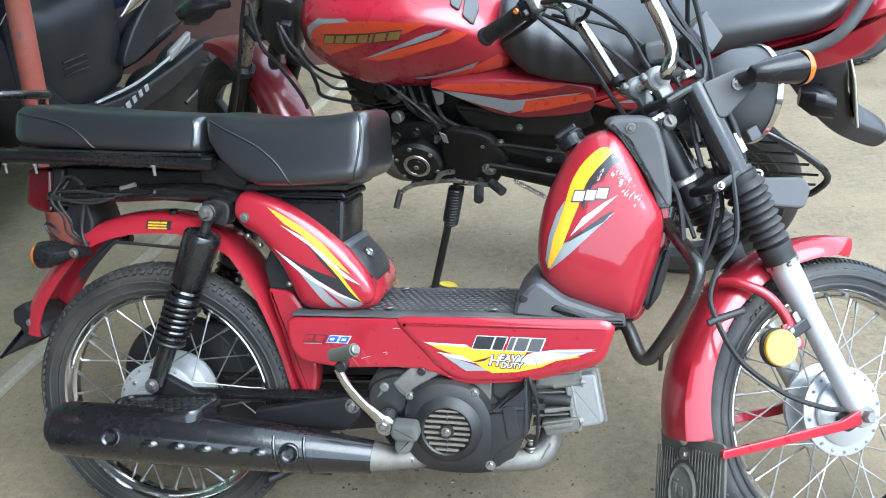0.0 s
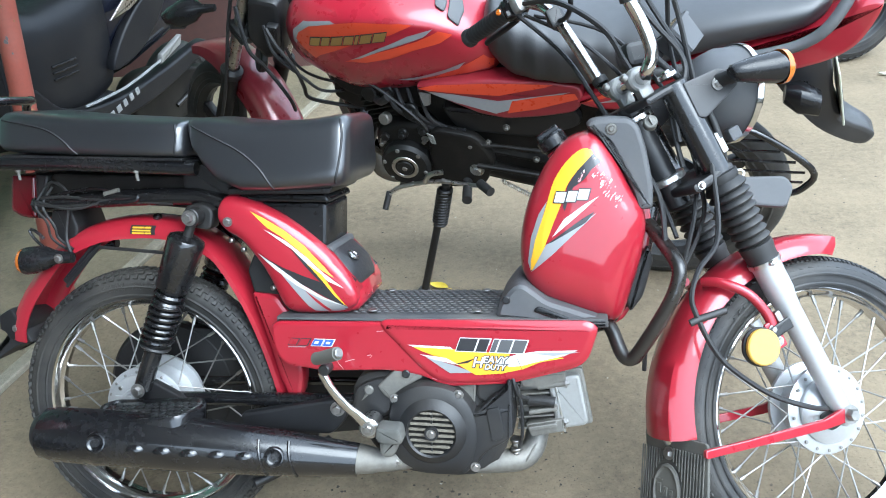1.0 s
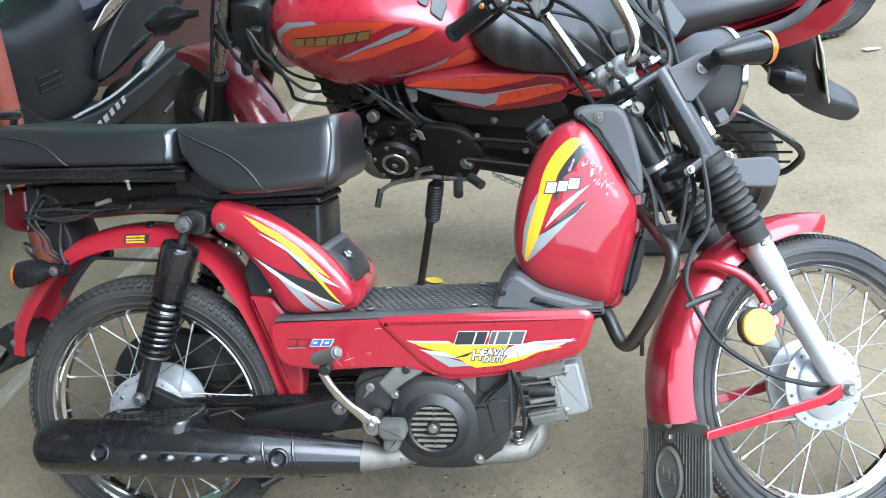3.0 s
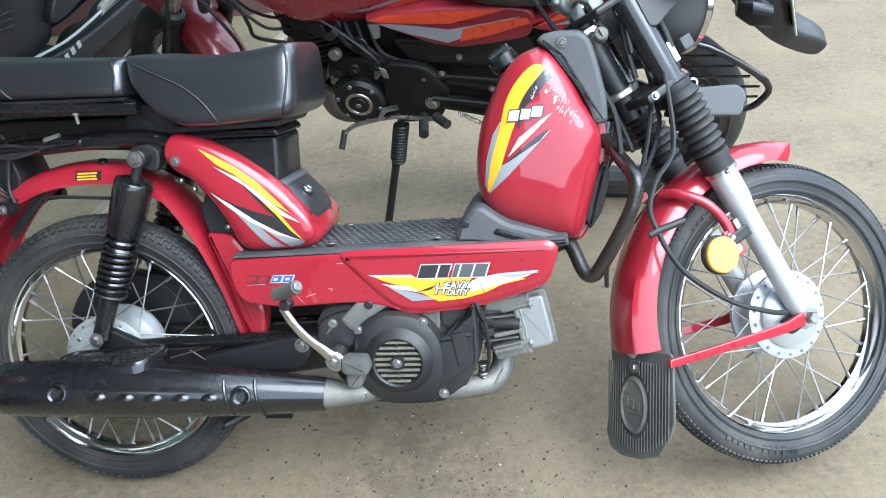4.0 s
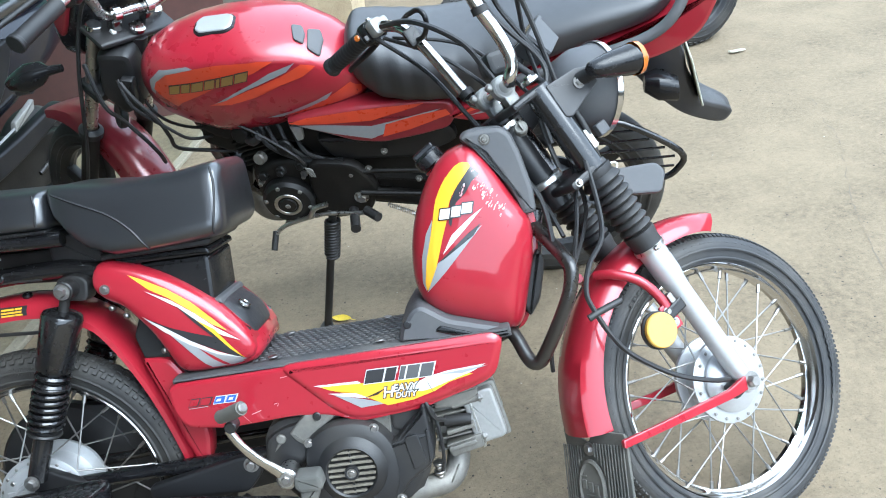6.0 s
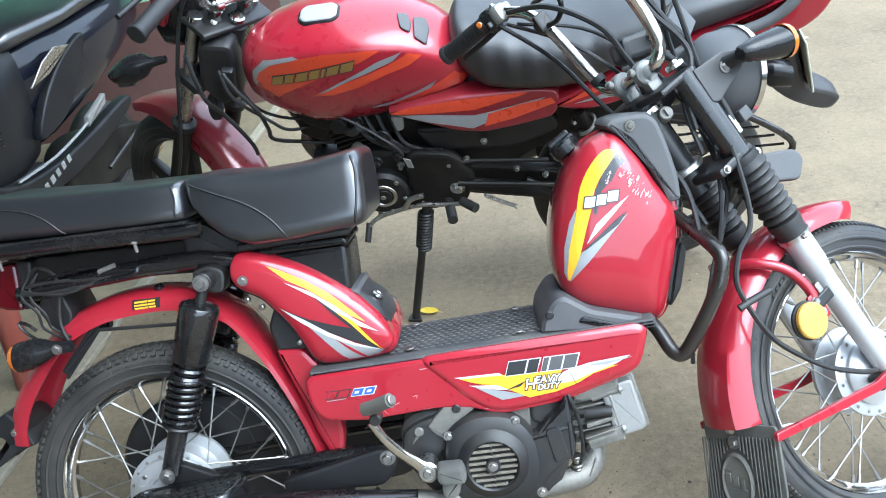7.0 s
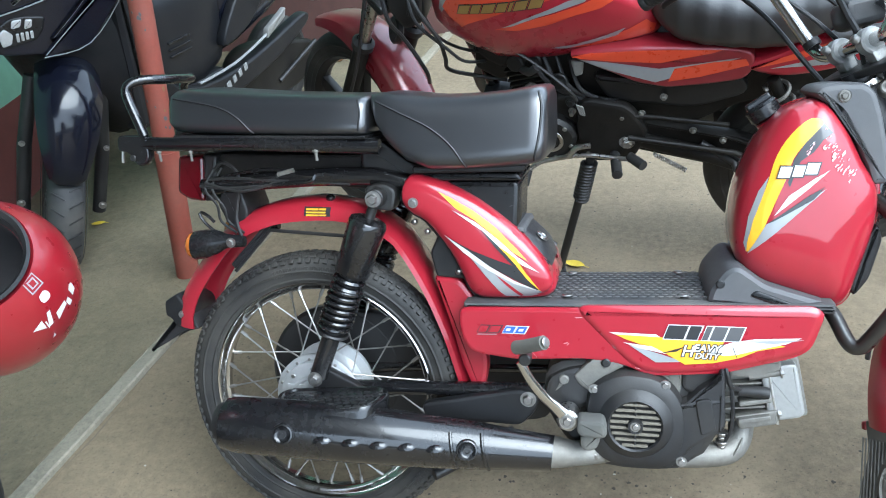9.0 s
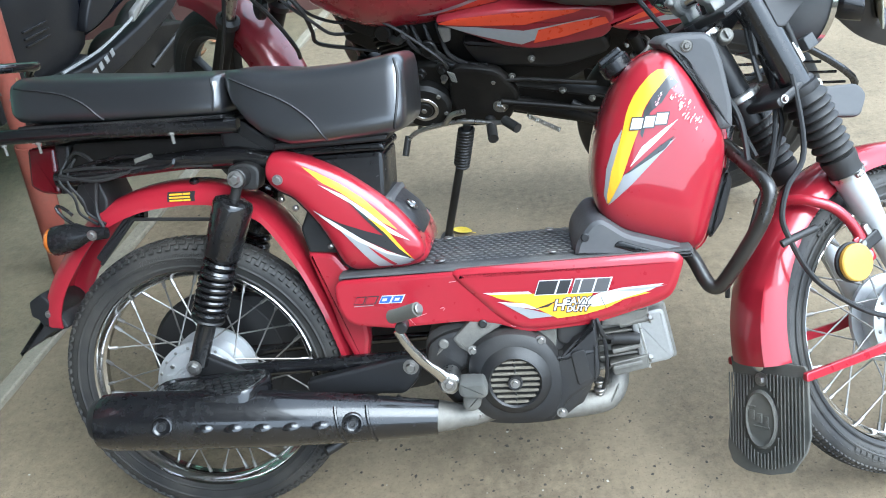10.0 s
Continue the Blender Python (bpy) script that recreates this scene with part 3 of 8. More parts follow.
for r, row in enumerate(((0.002, 0.012, 0.026), (0.002, 0.013, 0.026), (0.002, 0.013, 0.027))):
    for x in row:
        z = 0.6185 - 0.0050 * r
        part("sticker_bar", decal([(x - 0.004, z), (x + 0.0085, z), (x + 0.0085, z - 0.0028), (x - 0.004, z - 0.0028)], mudguard_skin, 0.0014, cell=0.006), YELLOW, mudguard)
holder = mp("flap_holder", slab(corner_round([(-0.303, 0.437), (-0.276, 0.453), (-0.252, 0.420), (-0.252, 0.392), (-0.284, 0.388), (-0.291, 0.404), (-0.303, 0.408)], 0.007), -0.052, 0.052, 0.004), BLACK_MATT, "black steel flap holder")
part("rear_flap", slab(corner_round([(-0.286, 0.410), (-0.250, 0.410), (-0.238, 0.384), (-0.272, 0.376), (-0.306, 0.355), (-0.345, 0.333), (-0.318, 0.366), (-0.290, 0.388)], 0.004), -0.048, 0.048, 0.003), RUBBER_CLEAN, holder, "pointed black rubber mud flap")
part("flap_bolt", hexbolt((-0.267, -0.052, 0.413), (0, -1, 0), 0.005), STEEL, holder)
mp("mudguard_stay", tube([(0.125, -0.052, 0.566), (-0.075, -0.052, 0.578), (-0.150, -0.050, 0.500)], 0.0034, 8), BLACK_MATT)
mp("mudguard_stay", slab(corner_round([(-0.070, 0.590), (-0.085, 0.590), (-0.160, 0.512), (-0.150, 0.502)], 0.004), -0.049, -0.041, 0.002), BLACK_MATT)
mp("mudguard_bolt", disc((0.035, -0.028, 0.630), (0, -0.3, 1), 0.0085, 0.008, 16), BLACK_GLOSS)

# frame and carrier
for s in (-1, 1):
    mp("carrier_rail", tube([(-0.280, s * 0.095, 0.738), (-0.08, s * 0.095, 0.7365), (0.148, s * 0.088, 0.7285)], 0.0125, 14), BLACK_GLOSS, "black enamelled carrier tube")
    hook = mp("carrier_hook", slab(corner_round([(-0.326, 0.754), (-0.268, 0.753), (-0.266, 0.715), (-0.276, 0.701), (-0.292, 0.700), (-0.306, 0.724), (-0.327, 0.727)], 0.008), *sorted((s * 0.086, s * 0.106)), 0.004), BLACK_GLOSS, "black steel hook plate")
    part("rail_pin", bar_between((-0.322, s * 0.098, 0.728), (-0.324, s * 0.098, 0.706), 0.0028), STEEL, hook)
    part("hook_bolt", disc((-0.297, s * 0.106, 0.715), (0, s, 0), 0.006, 0.003, 12), BLACK_MATT, hook)
mp("carrier_plate", box(0.40, 0.17, 0.012, 0.003, (-0.06, 0, 0.737)), BLACK_MATT)
mp("grab_bar", tube([(-0.276, -0.098, 0.752), (-0.290, -0.098, 0.788), (-0.304, -0.096, 0.826), (-0.298, -0.090, 0.842), (-0.280, -0.075, 0.848), (-0.262, -0.05, 0.848), (-0.262, 0.05, 0.848), (-0.280, 0.075, 0.848), (-0.304, 0.096, 0.826), (-0.276, 0.098, 0.752)], 0.0085, 12, 3), BLACK_GLOSS, "black grab bar")
for x, r in ((-0.25, 0.0024), (-0.19, 0.0024), (0.04, 0.0030)):
    mp("carrier_bolt", merged(bar_between((x, -0.10, 0.727), (x + 0.001, -0.098, 0.708), r), disc((x, -0.10, 0.726), (0, 0, -1), r * 1.9, 0.004, 10, 0.001)), ALLOY_GREY)
for s in (-1, 1):
    mp("frame_tube", tube([(-0.20, s * 0.045, 0.655), (0.0, s * 0.05, 0.672), (0.18, s * 0.05, 0.665), (0.28, s * 0.05, 0.56), (0.33, s * 0.04, 0.42), (0.55, s * 0.035, 0.415), (0.86, s * 0.02, 0.46), (0.93, 0, 0.66)], 0.016, 14, 3), BLACK_GLOSS)
mp("under_tray", slab(corner_round([(-0.18, 0.650), (-0.17, 0.715), (0.17, 0.710), (0.18, 0.645), (0.05, 0.655), (-0.12, 0.658)], 0.015), -0.040, 0.040, 0.006), GREASE, "black frame under the seat")
mp("spine", slab(corner_round([(0.16, 0.69), (0.30, 0.69), (0.30, 0.56), (0.25, 0.54), (0.20, 0.60), (0.17, 0.625)], 0.012), -0.042, 0.042, 0.01), BLACK_MATT)
mp("shock_bracket", slab(corner_round([(0.115, 0.625), (0.165, 0.618), (0.172, 0.655), (0.15, 0.668), (0.115, 0.662)], 0.012), -0.082, -0.045, 0.005), BLACK_MATT)
mp("seat_rail", slab(corner_round([(0.10, 0.735), (0.14, 0.735), (0.185, 0.700), (0.215, 0.690), (0.215, 0.655), (0.155, 0.655), (0.10, 0.690)], 0.008), -0.050, 0.050, 0.006), BLACK_MATT, "black seat frame plate")
# wiring
rng = random.Random(4)
for k in range(3):
    z0 = 0.668 + 0.006 * k
    mp("wire", tube([(-0.20 + 0.01 * k, -0.06, z0 - 0.01), (-0.13 + 0.02 * rng.random(), -0.064 - 0.006 * rng.random(), z0 - 0.03 * rng.random()), (-0.02, -0.062, z0 - 0.012 * rng.random()), (0.08 + 0.05 * rng.random(), -0.06, z0 + 0.012 * rng.random() - 0.01)], 0.003, 6, 4), RUBBER_CLEAN)
mp("wire_loop", tube([(-0.185, -0.045, 0.675), (-0.155, -0.055, 0.70), (-0.125, -0.058, 0.675), (-0.135, -0.06, 0.60), (-0.12, -0.07, 0.565)], 0.0035, 6, 5), RUBBER_CLEAN)
for k in range(2):
    x = -0.155 + 0.014 * k
    mp("wire", tube([(x - 0.02, -0.050, 0.690), (x - 0.035, -0.062, 0.655), (x - 0.012, -0.066, 0.625 - 0.006 * k), (x - 0.01, -0.060, 0.595), (x + 0.02, -0.062, 0.575)], 0.0026, 6, 5), RUBBER_CLEAN)
for k in range(3):
    mp("wire", tube([(-0.17, -0.058, 0.672 - 0.006 * k), (-0.06 + 0.03 * k, -0.066, 0.690 - 0.012 * k), (0.03, -0.064, 0.672 + 0.004 * k), (0.11, -0.060, 0.684 - 0.006 * k)], 0.0032 + 0.0006 * k, 6, 5), BLACK_GLOSS)
mp("wire_sleeve", tube([(-0.185, -0.045, 0.668), (-0.165, -0.052, 0.660), (-0.145, -0.054, 0.672)], 0.0028, 6, 4), CONNECTOR)
mp("wire_clip", tube([(-0.045, -0.068, 0.680), (-0.015, -0.068, 0.688)], 0.0042, 6), ALLOY_GREY)

# tail lamp and indicator
lens = slab(corner_round([(-0.245, 0.712), (-0.253, 0.645), (-0.232, 0.632), (-0.200, 0.628), (-0.195, 0.712)], 0.008), -0.05, 0.05, 0.006)
lamp = mp("tail_lamp", slab(corner_round([(-0.198, 0.715), (-0.203, 0.628), (-0.180, 0.630), (-0.170, 0.712)], 0.006), -0.046, 0.046, 0.005), BLACK_MATT, "tail lamp in a black housing")
part("lens", lens, RED_LENS, lamp, "dark red plastic lens")
for s in (-1, 1):
    body = loft([[(x, s * (0.075 + 0.0) + dy, z + dz) for dy, dz in [(r * math.cos(2 * math.pi * k / 14) * 0.9, r * math.sin(2 * math.pi * k / 14)) for k in range(14)]]
                 for x, z, r in ((-0.115, 0.562, 0.010), (-0.150, 0.562, 0.013), (-0.168, 0.560, 0.022), (-0.190, 0.556, 0.026), (-0.212, 0.553, 0.026))])
    ind = mp("indicator", body, PLASTIC_BLACK, "black indicator with an amber lens")
    part("lens", moved(lathe([(0.0245, 0), (0.0235, 0.006), (0.017, 0.012), (0.008, 0.0145), (0, 0.015)], 20), Matrix.Translation((-0.212, s * 0.075, 0.553)) @ Matrix.Rotation(radians(90), 4, "Z")), AMBER, ind, "amber lens")
    part("bolt", hexbolt((-0.135, s * 0.088, 0.562), (0, s, 0), 0.006), STEEL, ind)
mp("tail_bracket", slab(corner_round([(-0.165, 0.655), (-0.176, 0.622), (-0.158, 0.585), (-0.128, 0.572), (-0.116, 0.612), (-0.130, 0.655)], 0.006), -0.048, 0.048, 0.005), BLACK_MATT)
mp("hook_wire", tube([(-0.180 + 0.018 * math.cos(a + 1), -0.075, 0.596 + 0.018 * math.sin(a)) for a in [k * math.pi / 6 for k in range(9)]], 0.0030, 8), BLACK_GLOSS)

# seats
def seat(name, stations, label):
    """A padded seat lofted along its length, a little narrower at the top."""
    rings = []
    for x, zt, zb, w in stations:
        zm, h = (zt + zb) / 2, (zt - zb) / 2
        ring = []
        for k in range(56):
            a = 2 * math.pi * (k + 0.5) / 56
            c, s = math.cos(a), math.sin(a)
            ring.append((x, math.copysign(abs(c) ** 0.30, c) * w, zm + math.copysign(abs(s) ** 0.42, s) * h))
        rings.append(ring)
    bm = loft(rings)
    low = min(v.co.z for v in bm.verts)
    for v in bm.verts:
        v.co.y *= 1 - 1.7 * (v.co.z - low)
    return mp(name, bm, VINYL, label, smooth=75)


def seam_on(ob, pts, off=0.0008):
    """Black piping laid along both sides of a seat."""
    sk = BVHTree.FromPolygons([v.co for v in ob.data.vertices], [p.vertices for p in ob.data.polygons])
    for s in (-1, 1):
        line = []
        for p in catmull([(x, 0, z) for x, z in pts], 5, False):
            hit, nrm, _, _ = sk.ray_cast(Vector((p.x, s * 0.4, p.z)), Vector((0, -s, 0)))
            if hit is not None:
                line.append(hit + Vector((0, s * off, 0)))
        part("seam", tube(line, 0.0019, 6), PIPING, ob)


pillion = seat("pillion_seat", [(-0.231, 0.812, 0.778, 0.080), (-0.227, 0.824, 0.764, 0.100), (-0.216, 0.830, 0.757, 0.108), (-0.19, 0.830, 0.754, 0.112), (-0.06, 0.820, 0.749, 0.112), (0.05, 0.815, 0.747, 0.112), (0.118, 0.813, 0.746, 0.1118), (0.1285, 0.811, 0.748, 0.1085), (0.132, 0.806, 0.753, 0.098)], "black vinyl pillion seat pad")
rider = seat("rider_seat", [(0.131, 0.812, 0.802, 0.080), (0.136, 0.815, 0.786, 0.104), (0.147, 0.816, 0.759, 0.116), (0.169, 0.815, 0.729, 0.121), (0.197, 0.812, 0.704, 0.124), (0.236, 0.808, 0.690, 0.124), (0.30, 0.809, 0.690, 0.124), (0.35, 0.813, 0.693, 0.124), (0.395, 0.820, 0.697, 0.1235), (0.409, 0.8215, 0.700, 0.1225), (0.4165, 0.821, 0.703, 0.1195), (0.4225, 0.817, 0.709, 0.112), (0.4260, 0.808, 0.722, 0.094)], "black vinyl rider's seat pad")
seam_on(rider, [(0.146, 0.803), (0.188, 0.784), (0.238, 0.760), (0.275, 0.730), (0.297, 0.697)])
seam_on(rider, [(0.411, 0.813), (0.4165, 0.789), (0.413, 0.745), (0.405, 0.707)])
seam_on(pillion, [(-0.215, 0.815), (-0.137, 0.801), (-0.096, 0.782), (-0.068, 0.755)])
seam_on(pillion, [(0.117, 0.805), (0.121, 0.786), (0.118, 0.756)])
mp("seat_pan", slab(corner_round([(0.20, 0.695), (0.395, 0.700), (0.385, 0.686), (0.20, 0.683)], 0.004), -0.085, 0.085, 0.004), BLACK_MATT)
mp("pillion_pan", slab(corner_round([(-0.22, 0.753), (0.128, 0.748), (0.128, 0.742), (-0.22, 0.746)], 0.002), -0.10, 0.10, 0.002), BLACK_MATT)

# side panels
def even(line, count):
    """Points at even steps along a line."""
    run = [0.0]
    for p, q in zip(line, line[1:]):
        run.append(run[-1] + (q - p).length)
    out, k = [], 0
    for i in range(count):
        at = run[-1] * i / (count - 1)
        while k < len(run) - 2 and run[k + 1] < at:
            k += 1
        out.append(line[k].lerp(line[k + 1], (at - run[k]) / max(1e-9, run[k + 1] - run[k])))
    return out


def shield(upper, lower, y0, depth, side, nu=48, nv=28):
    """A domed shell between two edges in x and z, with a rim turned inwards."""
    bm = bmesh.new()
    grid = []
    for i, (a, b) in enumerate(zip(even(upper, nu), even(lower, nu))):
        u = abs(2 * i / (nu - 1) - 1)
        row = []
        for j in range(nv):
            f = 0.5 - 0.5 * math.cos(math.pi * j / (nv - 1))
            v = abs(2 * f - 1)
            swell = (1 - v ** 3.2) ** (1 / 2.6) * (1 - u ** 9) ** (1 / 3)
            p = a.lerp(b, f)
            row.append(bm.verts.new((p.x, side * (y0 + depth * swell), p.y)))
        grid.append(row)
    for r0, r1 in zip(grid, grid[1:]):
        for j in range(nv - 1):
            bm.faces.new((r0[j], r0[j + 1], r1[j + 1], r1[j]))
    bmesh.ops.remove_doubles(bm, verts=bm.verts, dist=1e-5)
    rim = bmesh.ops.extrude_edge_only(bm, edges=[e for e in bm.edges if e.is_boundary])
    for v in rim["geom"]:
        if isinstance(v, bmesh.types.BMVert):
            v.co.y = side * (y0 - 0.020)
    bmesh.ops.recalc_face_normals(bm, faces=bm.faces)
    if sum(f.normal.y * f.calc_area() for f in bm.faces) * side < 0:
        bmesh.ops.reverse_faces(bm, faces=bm.faces)
    return bm


PANEL_TOP = [(0.182, 0.654), (0.190, 0.676), (0.206, 0.682), (0.252, 0.669), (0.306, 0.642), (0.359, 0.603), (0.396, 0.568), (0.422, 0.535), (0.433, 0.508)]
PANEL_FOOT = [(0.182, 0.654), (0.183, 0.632), (0.198, 0.615), (0.225, 0.598), (0.259, 0.553), (0.281, 0.510), (0.292, 0.487), (0.306, 0.474), (0.330, 0.471), (0.369, 0.473), (0.408, 0.480), (0.429, 0.491), (0.433, 0.508)]
panel_top, panel_foot = [[Vector((p[0], p[1])) for p in catmull(line, 6, False)] for line in (PANEL_TOP, PANEL_FOOT)]
panel_bm = shield(panel_top, panel_foot, 0.066, 0.031, -1)
panel_skin = skin_of(panel_bm)
side_panel = mp("side_panel", panel_bm, RED, "red gloss side panel with yellow, white and grey stripes", smooth=60)
mp("side_panel", shield(panel_top, panel_foot, 0.066, 0.031, 1), RED, smooth=60)
for mat, off, pts in ((YELLOW, 0.0009, [(0.245, 0.656), (0.269, 0.644), (0.305, 0.623), (0.340, 0.596), (0.375, 0.561), (0.393, 0.541), (0.370, 0.555), (0.339, 0.582), (0.304, 0.610), (0.275, 0.628)]),
                      (WHITE_PRINT, 0.0011, [(0.268, 0.626), (0.308, 0.605), (0.344, 0.577), (0.374, 0.550), (0.411, 0.523), (0.383, 0.535), (0.347, 0.562), (0.317, 0.592)]),
                      (BLACK_PRINT, 0.0013, [(0.258, 0.581), (0.300, 0.5585), (0.336, 0.5445), (0.371, 0.533), (0.391, 0.516), (0.414, 0.489), (0.381, 0.505), (0.331, 0.531), (0.290, 0.559)]),
                      (BLACK_PRINT, 0.0014, [(0.314, 0.596), (0.345, 0.566), (0.374, 0.540), (0.378, 0.524), (0.362, 0.540), (0.341, 0.562)]),
                      (YELLOW, 0.0016, [(0.345, 0.566), (0.372, 0.547), (0.389, 0.523), (0.415, 0.489), (0.392, 0.511), (0.369, 0.540)]),
                      (WHITE_PRINT, 0.0016, [(0.255, 0.583), (0.290, 0.5605), (0.331, 0.531), (0.371, 0.508), (0.415, 0.490), (0.371, 0.503), (0.326, 0.526), (0.286, 0.555)]),
                      (SILVER_PRINT, 0.0014, [(0.262, 0.574), (0.290, 0.556), (0.331, 0.527), (0.371, 0.505), (0.415, 0.489), (0.410, 0.482), (0.398, 0.479), (0.379, 0.480), (0.355, 0.480), (0.344, 0.490), (0.320, 0.519), (0.294, 0.551)]),
                      (RED, 0.0018, [(0.339, 0.519), (0.362, 0.502), (0.390, 0.479), (0.380, 0.480), (0.358, 0.499)])):
    part("stripe", decal(pts, panel_skin, off, cell=0.010), mat, side_panel)
mp("panel_bolt", hexbolt((0.204, -0.0975, 0.637), (0, -1, 0), 0.0058), STEEL)
mp("panel_trim", tube([(p.x - 0.001, -0.070, p.y - 0.001) for p in even(panel_foot, 40)[2:26]], 0.0028, 6), RUBBER_CLEAN)

mp("inner_cover", slab(corner_round([(0.232, 0.503), (0.280, 0.500), (0.300, 0.530), (0.270, 0.585), (0.238, 0.580), (0.222, 0.545)], 0.006), -0.066, 0.066, 0.004), BLACK_MATT, "black plastic inner cover")
for x, z in ((0.200, 0.600), (0.222, 0.584), (0.274, 0.515)):
    mp("panel_clip", disc((x, -0.068, z), (-0.3, -1, 0), 0.005, 0.010, 12), STEEL)

# battery box and its nose
box_top, box_low = 0.668, 0.588
mp("battery_box", slab(corner_round([(0.250, box_top), (0.376, box_top), (0.373, box_low), (0.330, box_low), (0.262, 0.630)], 0.010), -0.067, 0.067, 0.007), PLASTIC_BLACK, "black plastic battery box under the seat")
mp("box_lid", slab(corner_round([(0.215, box_top + 0.001), (0.380, box_top + 0.001), (0.379, box_top + 0.010), (0.372, box_top + 0.015), (0.215, box_top + 0.015)], 0.004), -0.071, 0.071, 0.005), PLASTIC_BLACK)
mp("box_flange", slab(corner_round([(0.335, box_low + 0.004), (0.382, box_low + 0.004), (0.386, box_low - 0.006), (0.340, box_low - 0.006)], 0.003), -0.069, 0.069, 0.003), PLASTIC_GREY)
cup = pillow(catmull([(0.352, 0.575), (0.388, 0.565), (0.420, 0.530), (0.436, 0.503), (0.432, 0.484), (0.410, 0.474), (0.36, 0.472), (0.335, 0.50)], 4), [(-0.086, 0.014), (-0.080, 0.005), (-0.070, 0.0), (0.070, 0.0), (0.080, 0.005), (0.086, 0.014)])
mp("panel_front", cup, RED, "red gloss front joining the side panels")
nose = pillow(corner_round([(0.330, 0.588), (0.383, 0.588), (0.418, 0.556), (0.430, 0.525), (0.424, 0.516), (0.398, 0.535), (0.345, 0.565)], 0.010), [(-0.074, 0.016), (-0.072, 0.011), (-0.067, 0.006), (-0.058, 0.002), (-0.046, 0.0), (0.046, 0.0), (0.058, 0.002), (0.067, 0.006), (0.072, 0.011), (0.074, 0.016)])
mp("box_nose", nose, PLASTIC_DARK, "dark plastic cover with a key lock", smooth=30)
mp("key_lock", merged(moved(lathe([(0.0, 0.003), (0.007, 0.003), (0.0085, 0.0045), (0.0115, 0.003), (0.0120, 0.0), (0.0, 0.0)], 24), Matrix.Translation((0.4085, -0.028, 0.5685)) @ Vector((0, 1, 0)).rotation_difference(Vector((0.62, 0, 0.78))).to_matrix().to_4x4())), CHROME_OLD, "bright key lock")

# footboard
board = slab(corner_round([(0.285, 0.470), (0.86, 0.487), (0.862, 0.470), (0.285, 0.450)], 0.004), -0.103, 0.103, 0.006)
footboard = mp("footboard", board, FLOOR_RUBBER, "black ribbed rubber footboard")
nubs = []
for i in range(20):
    for j in range(12):
        x, y = 0.425 + i * 0.0138 + (0.0069 if j % 2 else 0), -0.080 + j * 0.0143
        if x < 0.690:
            nubs.append(moved(lathe([(0.0052, 0), (0.0044, 0.0009), (0, 0.0011)], 8), Matrix.Translation((x, y, 0.4735 + (x - 0.285) * 0.0296 + 0.0008)) @ Matrix.Diagonal((1.0, 0.62, 1, 1)) @ Matrix.Rotation(radians(90), 4, "X")))
ob = part("grip_nub", merged(*nubs), FLOOR_RUBBER, footboard)
ob["kind"] = "stuff"
for x, y in ((0.455, -0.075), (0.640, -0.075), (0.455, 0.075), (0.640, 0.075)):
    mp("board_screw", disc((x, y, 0.474 + (x - 0.285) * 0.0296), (0, 0, 1), 0.0085, 0.003, 16, 0.0012), STEEL)

# red apron
apron_line = corner_round([(0.277, 0.463), (0.279, 0.415), (0.298, 0.384), (0.372, 0.375), (0.488, 0.382), (0.544, 0.376), (0.590, 0.357), (0.700, 0.367), (0.808, 0.399), (0.830, 0.414), (0.848, 0.478)], 0.018)
apron_bm = slab(apron_line, -0.110, -0.085, 0.006)
SHOULDER = [(-0.1142, 0.013), (-0.1138, 0.010), (-0.1128, 0.007), (-0.1112, 0.004), (-0.1098, 0.002), (-0.108, 0.0), (-0.10, 0.0)]
bulge = pillow(corner_round([(0.462, 0.4722), (0.849, 0.4835), (0.828, 0.417), (0.807, 0.402), (0.700, 0.371), (0.592, 0.361), (0.556, 0.376)], 0.032, 5), SHOULDER)
apron_bm = merged(apron_bm, bulge)
apron_skin = skin_of(apron_bm)
apron = mp("apron", apron_bm, RED, "red gloss apron plate with bold stripes")
mp("apron", slab(apron_line, 0.085, 0.110, 0.006), RED)
for mat, off, pts in ((WHITE_PRINT, 0.0009, [(0.524, 0.4325), (0.598, 0.4315), (0.605, 0.4262), (0.534, 0.429)]),
                      (YELLOW, 0.0012, [(0.534, 0.429), (0.640, 0.4262), (0.700, 0.424), (0.690, 0.400), (0.650, 0.392), (0.614, 0.3996), (0.592, 0.4114), (0.569, 0.4174), (0.551, 0.4213)]),
                      (SILVER_PRINT, 0.0012, [(0.5554, 0.4124), (0.605, 0.3991), (0.641, 0.3876), (0.5978, 0.3849)]),
                      (WHITE_PRINT, 0.0015, [(0.546, 0.4165), (0.592, 0.4114), (0.614, 0.3996), (0.570, 0.4080)]),
                      (YELLOW, 0.0015, [(0.614, 0.3996), (0.6425, 0.3836), (0.6862, 0.3882), (0.7225, 0.398), (0.7497, 0.4109), (0.790, 0.420), (0.760, 0.424), (0.7094, 0.412), (0.6643, 0.4039)]),
                      (WHITE_PRINT, 0.0018, [(0.672, 0.408), (0.7117, 0.4236), (0.7457, 0.4303), (0.812, 0.4345), (0.7898, 0.424), (0.7497, 0.4129), (0.7182, 0.4031), (0.700, 0.4008)]),
                      (SILVER_PRINT, 0.0021, [(0.7323, 0.4261), (0.8158, 0.4317), (0.7722, 0.4231)]),
                      (BLACK_PRINT, 0.0021, [(0.6023, 0.4002), (0.642, 0.4137), (0.6286, 0.4045)])):
    part("stripe", decal(pts, apron_skin, off), mat, apron)
